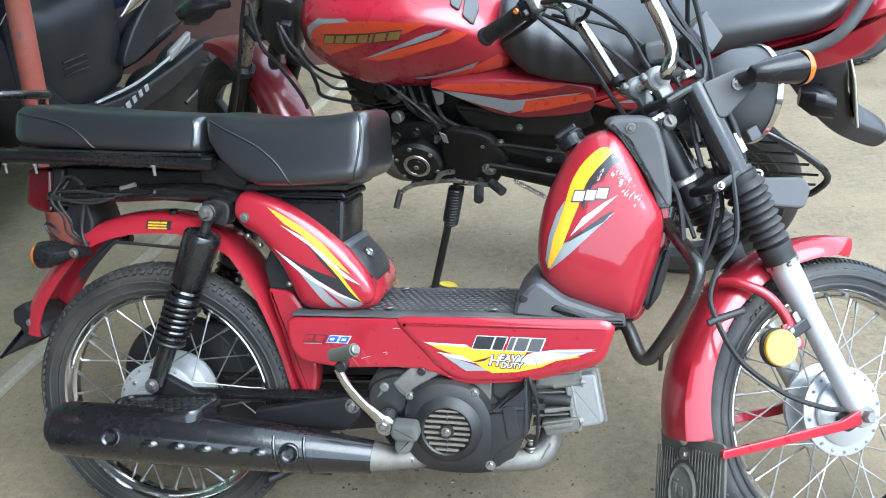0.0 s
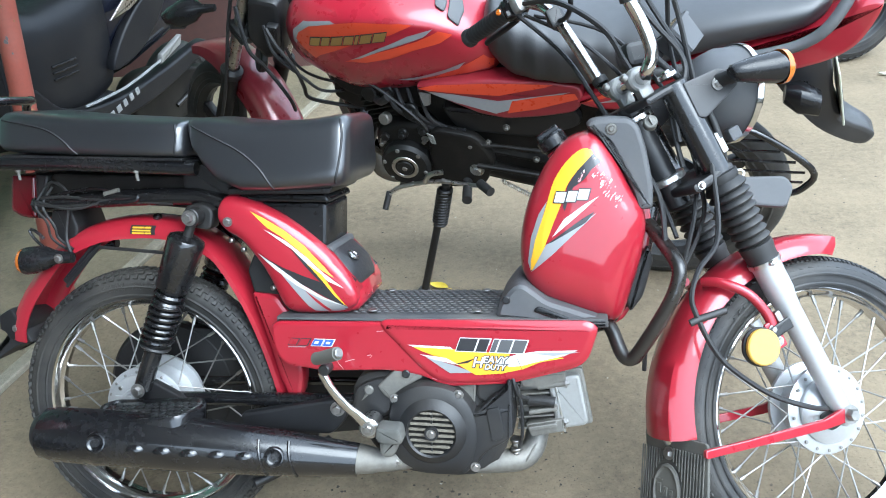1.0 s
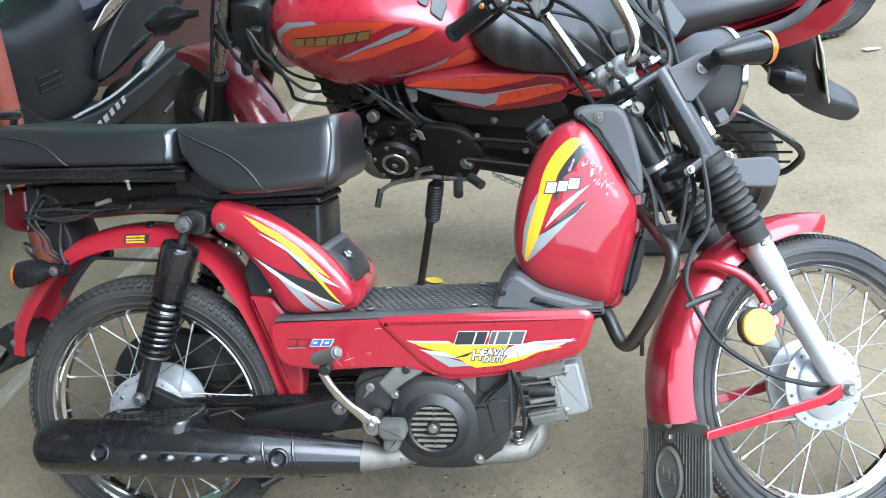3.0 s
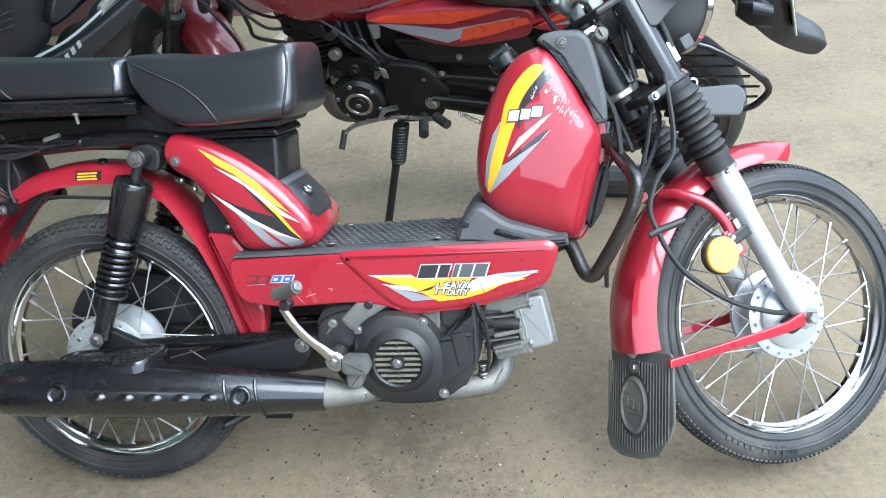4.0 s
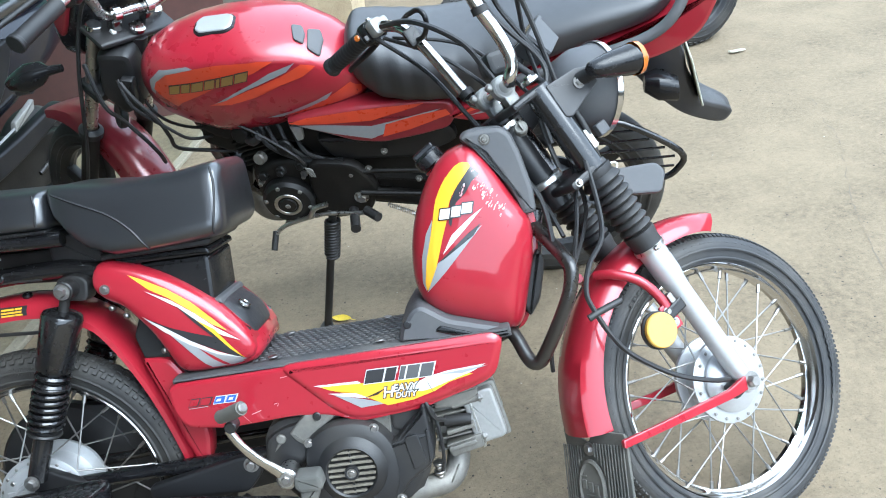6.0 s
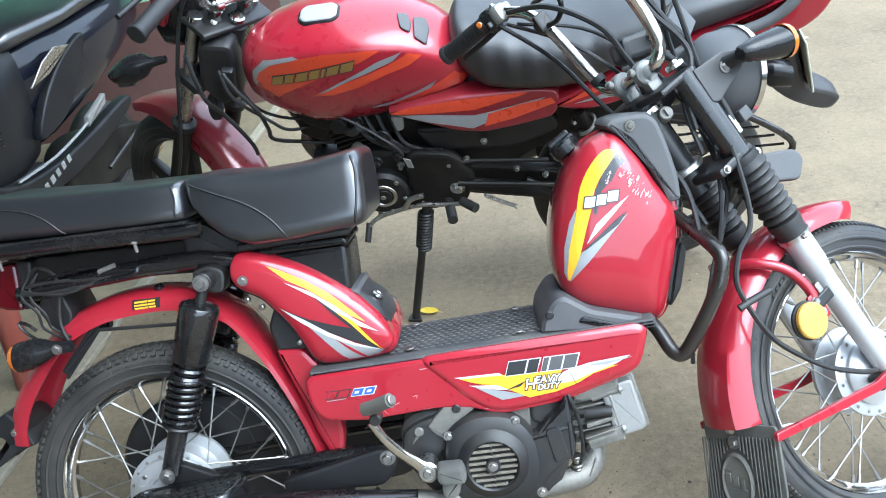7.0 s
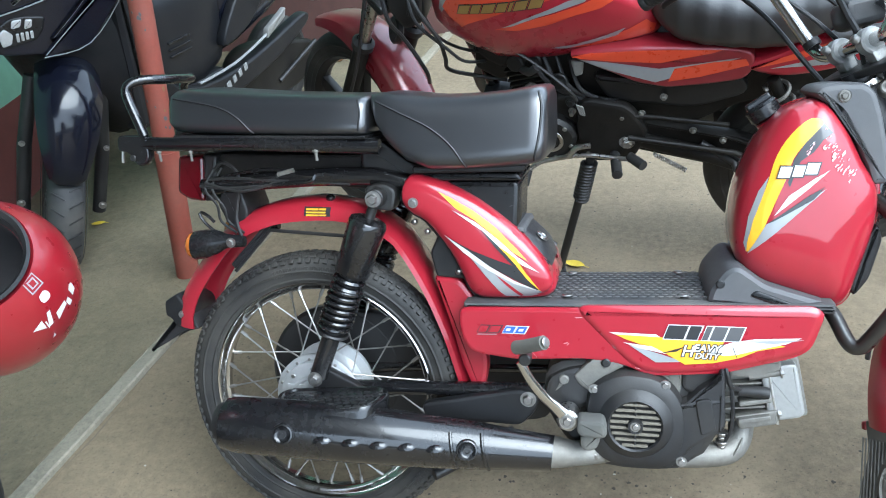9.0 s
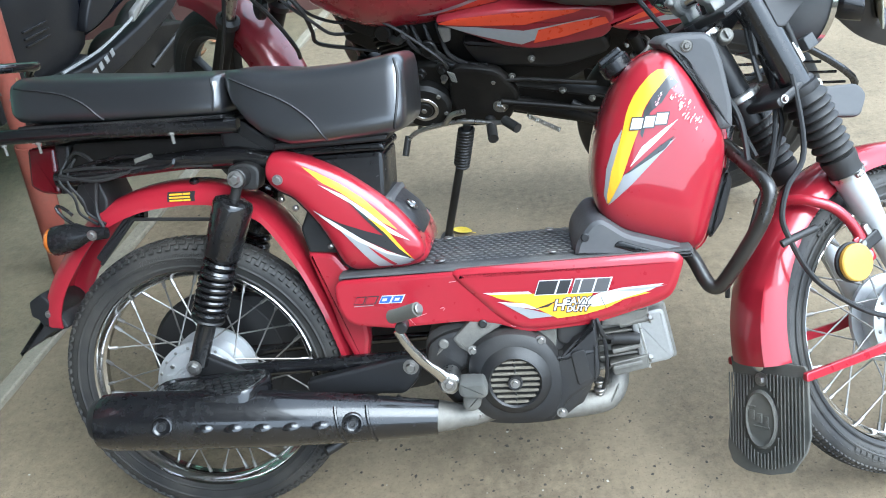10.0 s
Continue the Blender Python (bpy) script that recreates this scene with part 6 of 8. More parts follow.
# speedometer, headlamp, indicators
SPEEDO_M = Matrix.Translation((0.100, 0.006, 0.690)) @ Matrix.Rotation(radians(-19), 4, "Y") @ Matrix.Rotation(radians(14), 4, "Z") @ Matrix.Scale(0.86, 4)
shell = loft([[(sx * a, sy * a * 1.05, z) for sx, sy in ((-1, -0.86), (-0.86, -1), (0.86, -1), (1, -0.86), (1, 0.86), (0.86, 1), (-0.86, 1), (-1, 0.86))] for a, z in ((0.025, -0.034), (0.0275, -0.0325), (0.0325, 0.020), (0.0345, 0.0205), (0.0350, 0.0225), (0.0350, 0.027), (0.0335, 0.0290), (0.030, 0.0292))])
speedo = fp("speedometer", moved(shell, SPEEDO_M), PLASTIC_GREY, "dark grey speedometer housing", smooth=30)
part("dial_glass", moved(box(0.052, 0.054, 0.003, 0.001, (0, 0, 0.0295)), FRONT @ SPEEDO_M), BLACK_GLOSS, speedo)
fp("switch_box", moved(box(0.075, 0.05, 0.045, 0.010), Matrix.Translation((0.045, 0.05, 0.698)) @ Matrix.Rotation(radians(15), 4, "Y")), BLACK_MATT)
lampbody = lathe([(0.0, 0.0), (0.03, 0.004), (0.058, 0.022), (0.076, 0.055), (0.080, 0.085), (0.083, 0.090), (0.083, 0.098), (0.076, 0.100), (0.0, 0.104)], 36)
LAMP_M = FRONT @ Matrix.Translation((0.055, 0.0, 0.605)) @ Matrix.Rotation(rake, 4, "Y") @ Matrix.Rotation(radians(-90), 4, "Z")
hl = part("headlamp", moved(lampbody, LAMP_M), PLASTIC_GREY, moped, "round dark grey headlamp with a chrome rim")
part("rim", moved(lathe([(0.076, 0.098), (0.086, 0.090), (0.087, 0.100), (0.080, 0.106), (0.076, 0.104)], 40), LAMP_M), CHROME, hl)
part("lens", moved(lathe([(0.0765, 0.101), (0.05, 0.112), (0.0, 0.118)], 32), LAMP_M), LAMP_GLASS, hl)
for s in (-1, 1):
    fp("lamp_ear", slab(corner_round([(0.004, 0.6225), (0.070, 0.6165), (0.098, 0.603), (0.092, 0.576), (0.014, 0.5555), (0.002, 0.562)], 0.004), s * 0.090 - 0.003, s * 0.090 + 0.003, 0.002), PLASTIC_DARK, "black headlamp bracket")
    fp("ear_bolt", hexbolt((0.058, s * 0.094, 0.594), (0, s, 0), 0.007, 0.006), STEEL)
    rings = [[(x, s * (0.135 + dy), 0.600 - 0.35 * (x - 0.06) + dz) for dy, dz in [(r * math.cos(2 * math.pi * j / 14), r * math.sin(2 * math.pi * j / 14)) for j in range(14)]] for x, r in ((0.060, 0.010), (0.066, 0.015), (0.078, 0.018), (0.098, 0.0225), (0.122, 0.026), (0.142, 0.0282))]
    ind = fp("indicator", loft(rings), PLASTIC_BLACK, "black indicator with an amber lens")
    part("stalk", moved(bar_between((0.066, s * 0.090, 0.597), (0.078, s * 0.126, 0.594), 0.012, 14), FRONT), RUBBER_CLEAN, ind)
    part("lens", moved(lathe([(0.0282, 0), (0.0275, 0.009), (0.020, 0.017), (0.009, 0.020), (0, 0.0205)], 22), FRONT @ Matrix.Translation((0.142, s * 0.135, 0.5713)) @ Matrix.Rotation(radians(19), 4, "Y") @ Matrix.Rotation(radians(-90), 4, "Z")), AMBER, ind, "amber lens")
# cables and horn
for pts, r in (([(-0.060, -0.17, 0.90), (-0.010, -0.11, 0.835), (0.0123, -0.07, 0.781), (0.0222, -0.07, 0.730), (0.0379, -0.07, 0.677), (0.0365, -0.07, 0.644), (0.017, -0.07, 0.620), (-0.012, -0.068, 0.598), (-0.030, -0.060, 0.540)], 0.0048),
               ([(-0.060, -0.20, 0.90), (0.015, -0.12, 0.84), (0.0389, -0.06, 0.7805), (0.0438, -0.06, 0.7152), (0.0508, -0.06, 0.6593), (0.0354, -0.06, 0.629), (0.012, -0.06, 0.6157), (-0.020, -0.055, 0.580), (-0.040, -0.05, 0.50)], 0.0045),
               ([(-0.050, 0.16, 0.885), (-0.047, 0.05, 0.845), (-0.0235, 0.0, 0.767), (-0.016, 0.0, 0.704), (-0.0155, 0.0, 0.675), (-0.03, 0.0, 0.62)], 0.0052),
               ([(-0.03, -0.19, 0.86), (0.06, -0.10, 0.78), (0.040, -0.060, 0.60), (-0.015, -0.085, 0.48), (-0.068, -0.092, 0.380), (-0.124, -0.092, 0.352), (-0.158, -0.092, 0.321), (-0.166, -0.092, 0.286), (-0.167, -0.092, 0.234), (-0.156, -0.092, 0.187), (-0.116, -0.092, 0.113), (-0.066, -0.092, 0.058), (-0.030, -0.080, 0.030)], 0.0045),
               ([(-0.03, 0.19, 0.86), (0.05, 0.12, 0.76), (0.04, 0.02, 0.60), (-0.017, -0.030, 0.447), (-0.050, -0.020, 0.388), (-0.127, -0.020, 0.338), (-0.174, -0.010, 0.296), (-0.220, 0.010, 0.262), (-0.240, 0.03, 0.22)], 0.004),
               ([(-0.04, -0.21, 0.88), (0.05, -0.12, 0.80), (0.06, -0.02, 0.68), (0.02, -0.02, 0.52), (-0.06, -0.055, 0.43), (-0.12, -0.045, 0.36)], 0.004),
               ([(-0.04, 0.20, 0.87), (0.0, 0.12, 0.76), (0.01, 0.06, 0.62), (-0.05, 0.03, 0.50), (-0.10, -0.03, 0.40)], 0.004),
               ([(-0.05, 0.22, 0.89), (-0.03, 0.16, 0.77), (-0.05, 0.09, 0.66), (-0.085, 0.0, 0.56), (-0.10, -0.045, 0.48), (-0.14, -0.055, 0.40)], 0.0045)):
    fp("cable", tube(pts, r, 7, 6), RUBBER_CLEAN, "black control cable")
fp("cable_guide", tube([(-0.180, -0.088, 0.285), (-0.166, -0.092, 0.284), (-0.116, -0.090, 0.271)], 0.006, 8), RUBBER_CLEAN)
fp("horn_plate", moved(slab(corner_round([(-0.05, -0.028), (0.045, -0.028), (0.055, 0.01), (0.04, 0.028), (-0.05, 0.02)], 0.010), -0.010, 0.010, 0.004), Matrix.Translation((0.100, 0.0, 0.385)) @ Matrix.Rotation(radians(35), 4, "Y") @ Matrix.Rotation(radians(-20), 4, "Z")), PLASTIC_GREY, "grey plastic horn cover")
fp("wire_connector", merged(box(0.012, 0.014, 0.036, 0.002, (0.034, -0.06, 0.505))), CONNECTOR, "white wire connector")
fp("wire_connector", merged(box(0.022, 0.016, 0.022, 0.002, (0.068, -0.055, 0.505))), PLASTIC_GREY)
fp("wire_loom", tube([(0.02, -0.03, 0.68), (0.04, -0.06, 0.58), (0.035, -0.06, 0.50), (0.02, -0.04, 0.43)], 0.006, 8, 4), RUBBER_CLEAN)
fp("wire_ring", tube([(0.035 + 0.014 * math.cos(a), -0.06, 0.442 + 0.008 * math.sin(a)) for a in [k * math.pi / 8 for k in range(17)]], 0.002, 6), CONNECTOR)


# ---- the red motorcycle behind ----
def hull(stations, n=28, power=2.6, upper=None, taper=0.0):
    """A rounded body along x from stations of (x, top, bottom, half width, height share of the widest line)."""
    rings = []
    for x, zt, zb, w, share in stations:
        zm = zb + (zt - zb) * share
        ring = []
        for k in range(n):
            a = 2 * math.pi * k / n
            c, s = math.cos(a), math.sin(a)
            pw = upper if upper and s > 0 else power
            y = math.copysign(abs(c) ** (2 / pw), c) * w * (1 - taper * (abs(s) ** (2 / pw) if s < 0 else 0))
            z = zm + math.copysign(abs(s) ** (2 / pw), s) * ((zt - zm) if s > 0 else (zm - zb))
            ring.append((x, y, z))
        rings.append(ring)
    return loft(rings)


BIKE = pose(-0.042, 2.313, 0.0) @ pose(0, 0, 0, 0, 0, 167) @ pose(0, 0, 0, -18)
bike = thing("motorcycle", BIKE, "red motorcycle with orange and grey flashes on its prop stand", "motorcycle")


def bp(name, bm, mat, label="", parent=None, smooth=38):
    return part(name, bm, mat, parent or bike, label, smooth)


tank_bm = hull([(0.213, 0.850, 0.790, 0.025, 0.5), (0.202, 0.885, 0.760, 0.060, 0.62), (0.172, 0.915, 0.730, 0.088, 0.72), (0.120, 0.934, 0.698, 0.108, 0.80), (0.06, 0.946, 0.668, 0.121, 0.83), (0.0, 0.950, 0.660, 0.128, 0.84), (-0.09, 0.946, 0.672, 0.130, 0.84),
                (-0.18, 0.926, 0.692, 0.121, 0.82), (-0.25, 0.894, 0.708, 0.104, 0.70), (-0.297, 0.860, 0.718, 0.081, 0.6), (-0.317, 0.825, 0.735, 0.05, 0.5)], 48, 3.0, 1.9, 0.10)
bike_skin = skin_of(tank_bm)
btank = bp("fuel_tank", tank_bm, RED_DUSTY, "red gloss fuel tank with an orange flash", smooth=60)
for mat, off, pts in ((SILVER_PRINT, 0.0010, [(0.181, 0.832), (0.168, 0.868), (0.132, 0.896), (0.057, 0.908), (0.044, 0.902), (0.112, 0.886), (0.149, 0.862), (0.174, 0.823)]),
                      (ORANGE, 0.0013, [(0.155, 0.862), (0.118, 0.887), (0.046, 0.902), (-0.008, 0.908), (-0.108, 0.904), (-0.139, 0.898), (-0.087, 0.876), (0.016, 0.845), (0.111, 0.804), (0.128, 0.790), (0.154, 0.816), (0.168, 0.842)]),
                      (ORANGE, 0.0014, [(0.047, 0.794), (-0.059, 0.830), (-0.146, 0.856), (-0.196, 0.878), (-0.226, 0.864), (-0.195, 0.846), (-0.139, 0.832), (-0.066, 0.817), (-0.073, 0.808), (-0.008, 0.794)]),
                      (SILVER_PRINT, 0.0017, [(0.031, 0.800), (-0.033, 0.830), (-0.123, 0.870), (-0.185, 0.886), (-0.161, 0.866), (-0.140, 0.859), (-0.060, 0.833), (0.001, 0.808)]),
                      (ORANGE, 0.0013, [(-0.112, 0.733), (-0.168, 0.742), (-0.236, 0.772), (-0.288, 0.796), (-0.308, 0.770), (-0.304, 0.752), (-0.223, 0.741), (-0.160, 0.731)]),
                      (SILVER_PRINT, 0.0017, [(-0.072, 0.736), (-0.135, 0.745), (-0.202, 0.767), (-0.245, 0.785), (-0.227, 0.764), (-0.169, 0.745), (-0.112, 0.731)])):
    part("flash", decal(pts, bike_skin, off, 1, cell=0.012), mat, btank)
# name badge as slanted gold blocks
x = 0.131
for wd in (0.027, 0.022, 0.029, 0.024, 0.008, 0.028, 0.030):
    z = 0.832 + (0.131 - x) * 0.14
    dz = wd * 0.14
    part("badge_edge", decal([(x + 0.002, z - 0.002), (x - wd - 0.001, z + dz - 0.002), (x - wd - 0.013, z + dz + 0.0265), (x - 0.009, z + 0.0265)], bike_skin, 0.0024, 1, cell=0.010), BLACK_PRINT, btank)
    part("badge_block", decal([(x, z), (x - wd, z + dz), (x - wd - 0.0105, z + dz + 0.0235), (x - 0.0105, z + 0.0235)], bike_skin, 0.0032, 1, cell=0.010), GOLD, btank)
    x -= wd + 0.0052
cap_m = Matrix.Translation((-0.004, 0.022, 0.944)) @ Matrix.Rotation(radians(-4), 4, "X") @ Matrix.Rotation(radians(90), 4, "X")
plan = corner_round([(-0.048, -0.022), (-0.030, -0.036), (0.034, -0.036), (0.050, -0.018), (0.050, 0.018), (0.034, 0.036), (-0.030, 0.036), (-0.048, 0.022)], 0.008)
cap = bp("filler_cap", moved(slab(plan, -0.012, 0.006, 0.005), cap_m), PLASTIC_BLACK, "alloy fuel filler cap in a black ring", btank)
part("cap_face", moved(slab(inset(plan, 0.006), 0.003, 0.0105, 0.004), cap_m), SILVER_PAINT, cap, "silver cap lid")
for plan in ([(-0.178, 0.030), (-0.200, 0.024), (-0.208, 0.050), (-0.205, 0.078), (-0.186, 0.074)], [(-0.212, 0.030), (-0.238, 0.022), (-0.246, 0.050), (-0.238, 0.092), (-0.214, 0.086)]):
    o = corner_round(plan, 0.006)
    rings = []
    for d, h in ((0.0, -0.002), (0.0, 0.003), (0.0012, 0.0046), (0.004, 0.0052)):
        rings.append([bike_skin.ray_cast(Vector((p.x, p.y, 1.3)), Vector((0, 0, -1)))[0] + Vector((0, h * 0.5, h + 0.0015)) for p in inset(o, d)])
    part("knee_pad", loft(rings), PLASTIC_GREY, btank, "grey rubber pad")
# seat and tail
bseat_line = catmull([(-0.288, 0.882, 0.800, 0.055, 0.45), (-0.308, 0.902, 0.775, 0.092, 0.45), (-0.36, 0.892, 0.735, 0.118, 0.45), (-0.46, 0.868, 0.722, 0.135, 0.5), (-0.58, 0.868, 0.724, 0.138, 0.55), (-0.68, 0.888, 0.775, 0.132, 0.5),
              (-0.82, 0.912, 0.820, 0.122, 0.5), (-0.95, 0.925, 0.850, 0.105, 0.5), (-1.00, 0.930, 0.868, 0.08, 0.5), (-1.02, 0.925, 0.885, 0.05, 0.5)], 8, False)
# the cover is pulled into soft pleats along its sides
bseat = hull([(x, zt, zb, w + (0.0022 * math.sin(x * 118) if -0.64 < x < -0.33 else 0), share) for x, zt, zb, w, share in bseat_line], 56, 3.0)
bp("seat", bseat, OLD_VINYL, "long black vinyl seat", smooth=60)
cover_line = [(-0.112, 0.724), (-0.165, 0.735), (-0.274, 0.742), (-0.354, 0.743), (-0.46, 0.742), (-0.515, 0.730), (-0.522, 0.690), (-0.502, 0.656), (-0.420, 0.641), (-0.336, 0.632), (-0.269, 0.646), (-0.182, 0.689)]
for s in (1, -1):
    lv = [(s * 0.06, 0.0), (s * 0.108, 0.0), (s * 0.116, 0.002), (s * 0.1185, 0.005), (s * 0.119, 0.008)]
    bm = pillow(corner_round(cover_line, 0.018), lv)
    sk = skin_of(bm)
    ob = bp("side_cover", bm, RED_OLD, "red side cover with orange and grey flashes")
    if s > 0:
        for mat, off, pts in ((ORANGE, 0.001, [(-0.120, 0.7215), (-0.168, 0.731), (-0.274, 0.737), (-0.354, 0.738), (-0.452, 0.737), (-0.430, 0.729), (-0.358, 0.713), (-0.322, 0.704), (-0.215, 0.709), (-0.148, 0.716)]),
                              (SILVER_PRINT, 0.0014, [(-0.134, 0.715), (-0.213, 0.706), (-0.318, 0.689), (-0.360, 0.695), (-0.490, 0.718), (-0.427, 0.691), (-0.348, 0.664), (-0.311, 0.651), (-0.221, 0.680)]),
                              (ORANGE, 0.0016, [(-0.352, 0.689), (-0.429, 0.705), (-0.500, 0.714), (-0.508, 0.698), (-0.410, 0.667), (-0.339, 0.653)])):
            part("flash", decal(pts, sk, off, 1, cell=0.012), mat, ob)
tail_line = catmull([(-0.500, 0.690), (-0.56, 0.725), (-0.66, 0.770), (-0.80, 0.815), (-0.95, 0.855), (-1.03, 0.905), (-1.06, 0.935), (-1.10, 0.940), (-1.092, 0.888), (-1.066, 0.836), (-1.01, 0.798), (-0.883, 0.755), (-0.70, 0.690), (-0.58, 0.665)], 4)
for s in (1, -1):
    bm = pillow(tail_line, [(s * 0.05, 0.0), (s * 0.108, 0.0), (s * 0.118, 0.004), (s * 0.122, 0.012)])
    sk = skin_of(bm)
    ob = bp("tail_cowl", bm, RED, "red tail cowl")
    if s > 0:
        for mat, pts in ((SILVER_PRINT, [(-0.55, 0.690), (-0.64, 0.715), (-0.74, 0.740), (-0.66, 0.700)]), (ORANGE, [(-0.52, 0.690), (-0.57, 0.718), (-0.66, 0.757), (-0.62, 0.720)])):
            part("flash", decal(pts, sk, 0.001, 1), mat, ob)
bp("tail_lamp", hull([(-1.08, 0.945, 0.890, 0.080, 0.5), (-1.13, 0.955, 0.895, 0.065, 0.5), (-1.15, 0.945, 0.905, 0.04, 0.5)], 20), RED_LENS, "red tail lamp")
for s in (1, -1):
    bp("grab_rail", tube([(-0.66, s * 0.128, 0.775), (-0.76, s * 0.142, 0.805), (-0.894, s * 0.145, 0.840), (-0.968, s * 0.140, 0.865), (-1.012, s * 0.130, 0.905), (-1.05, s * 0.08, 0.965), (-1.06, 0, 0.975)], 0.012, 10, 4), PLASTIC_GREY, "grey painted grab rail")
# tail mudguard with plate and indicators
guard_bm = slab(catmull([(-0.90, 0.775), (-1.03, 0.785), (-1.065, 0.690), (-1.10, 0.605), (-1.165, 0.562), (-1.187, 0.535), (-1.16, 0.512), (-1.08, 0.555), (-1.01, 0.617), (-0.95, 0.69)], 4), -0.060, 0.060, 0.010)
for v in guard_bm.verts:
    v.co.y *= 1 - 0.55 * min(1.0, max(0.0, (-1.05 - v.co.x) / 0.13))
bp("tail_mudguard", guard_bm, PLASTIC_DARK, "black plastic tail mudguard")
bp("number_plate", moved(box(0.005, 0.17, 0.145, 0.002), Matrix.Translation((-1.080, 0, 0.680)) @ Matrix.Rotation(radians(15), 4, "Y")), PAPER, "worn white number plate")
for k in range(4):
    bp("plate_bar", moved(box(0.003, 0.022, 0.03, 0.001), Matrix.Translation((-1.0836, -0.055 + 0.036 * k, 0.680)) @ Matrix.Rotation(radians(15), 4, "Y")), BLACK_PRINT)
for s in (1, -1):
    ind = bp("indicator", hull([(-0.955, 0.735, 0.690, 0.016, 0.5), (-0.985, 0.738, 0.670, 0.034, 0.5), (-1.03, 0.715, 0.662, 0.028, 0.5)], 16), PLASTIC_BLACK, "black rear indicator")
    ind.matrix_basis = Matrix.Translation((0, s * 0.105, 0))
bp("number_light", box(0.05, 0.06, 0.05, 0.012, (-0.995, 0.03, 0.70)), PLASTIC_BLACK)
# rear wheel, swing arm, guard
brw = wheel(bike, Matrix.Translation((-0.735, 0, 0.305)), "rear_wheel", 0.306, 0.080, 0.228, 0, 0, 0.085, 0.11, rim_mat=BLACK_MATT, hub_mat=BLACK_MATT, cast=True)
brw["label"] = "black rear wheel with a worn road tyre"
for s in (1, -1):
    bp("swing_arm", tube([(-0.24, s * 0.10, 0.470), (-0.45, s * 0.105, 0.415), (-0.735, s * 0.105, 0.305)], 0.020, 10), GREASE, "oily black swing arm")
    bp("rear_shock", merged(bar_between((-0.70, s * 0.125, 0.34), (-0.56, s * 0.118, 0.66), 0.014, 12)), GREASE)
    a, b = Vector((-0.67, s * 0.125, 0.41)), Vector((-0.565, s * 0.119, 0.65))
    d = (b - a).normalized()
    u = d.orthogonal().normalized()
    bp("shock_spring", tube([a.lerp(b, k / 112) + (u * math.cos(k * math.pi / 8) + d.cross(u) * math.sin(k * math.pi / 8)) * 0.024 for k in range(113)], 0.0045, 6), ALLOY_GREY if s > 0 else BLACK_MATT)
bp("chain_case", slab(corner_round([(-0.20, 0.52), (-0.50, 0.47), (-0.80, 0.36), (-0.80, 0.29), (-0.5, 0.36), (-0.22, 0.43)], 0.02), 0.062, 0.095, 0.008), GREASE, "oily black chain case")
guard = bp("leg_guard", tube([(-0.80, 0.155, 0.66), (-0.90, 0.158, 0.645), (-1.035, 0.158, 0.545), (-1.035, 0.158, 0.490), (-0.98, 0.158, 0.460), (-0.80, 0.155, 0.470)], 0.008, 8, 4), BLACK_GLOSS, "black wire leg guard beside the wheel")
for k in range(5):
    z = 0.500 + 0.030 * k
    part("guard_wire", bar_between((-0.78, 0.156, z), (-1.025 + max(0, (z - 0.54)) * 1.25, 0.158, z), 0.0035, 6), BLACK_GLOSS, guard)
# frame and engine
bp("under_frame", slab(catmull([(0.10, 0.72), (-0.10, 0.73), (-0.50, 0.70), (-0.72, 0.72), (-0.70, 0.62), (-0.50, 0.55), (-0.34, 0.46), (-0.22, 0.44), (-0.12, 0.62), (0.06, 0.66)], 4), -0.055, 0.075, 0.010), GREASE, "dark frame and air box")
bp("air_box", slab(corner_round([(-0.16, 0.655), (-0.34, 0.632), (-0.50, 0.655), (-0.52, 0.60), (-0.40, 0.555), (-0.20, 0.575)], 0.03), 0.02, 0.098, 0.012), BLACK_MATT)
motor = bp("engine", pillow(catmull([(0.022, 0.53), (0.006, 0.45), (-0.05, 0.410), (-0.16, 0.390), (-0.26, 0.42), (-0.28, 0.49), (-0.22, 0.56), (-0.10, 0.60), (0.0, 0.585)], 4), [(-0.11, 0.02), (-0.10, 0), (0.09, 0), (0.102, 0.006), (0.106, 0.016)]), GREASE, "black oily engine", smooth=45)
part("generator_cover", pillow(catmull([(-0.057 + 0.067 * math.cos(a), 0.483 + 0.067 * math.sin(a)) for a in [k * math.pi / 6 for k in range(12)]], 3), [(0.10, 0), (0.128, 0.0), (0.138, 0.008), (0.141, 0.024)]), OILY_BLACK, motor, "round black generator cover")
part("cover_ring", moved(lathe([(0.026, 0.0), (0.028, 0.003), (0.035, 0.003), (0.037, 0.0)], 32), Matrix.Translation((-0.057, 0.140, 0.483))), CHROME_OLD, motor)
part("cover_cap", disc((-0.057, 0.139, 0.483), (0, 1, 0), 0.022, 0.006, 24), OILY_BLACK, motor)
part("cover_bolt", disc((-0.057, 0.145, 0.483), (0, 1, 0), 0.008, 0.004, 6), STEEL, motor)
part("sprocket_cover", slab(corner_round([(-0.135, 0.60), (-0.25, 0.58), (-0.30, 0.50), (-0.26, 0.405), (-0.145, 0.40), (-0.120, 0.50)], 0.03), 0.09, 0.124, 0.010), GREASE, motor)
for k in range(8):
    z = 0.585 + 0.0145 * k
    part("cooling_fin", moved(box(0.125, 0.15, 0.005, 0.0015), Matrix.Translation((-0.025 + 0.003 * k, 0.0, z)) @ Matrix.Rotation(radians(12), 4, "Y")), GREASE, motor)
part("cylinder", moved(box(0.095, 0.115, 0.13, 0.012), Matrix.Translation((-0.02, 0, 0.635)) @ Matrix.Rotation(radians(12), 4, "Y")), GREASE, motor)
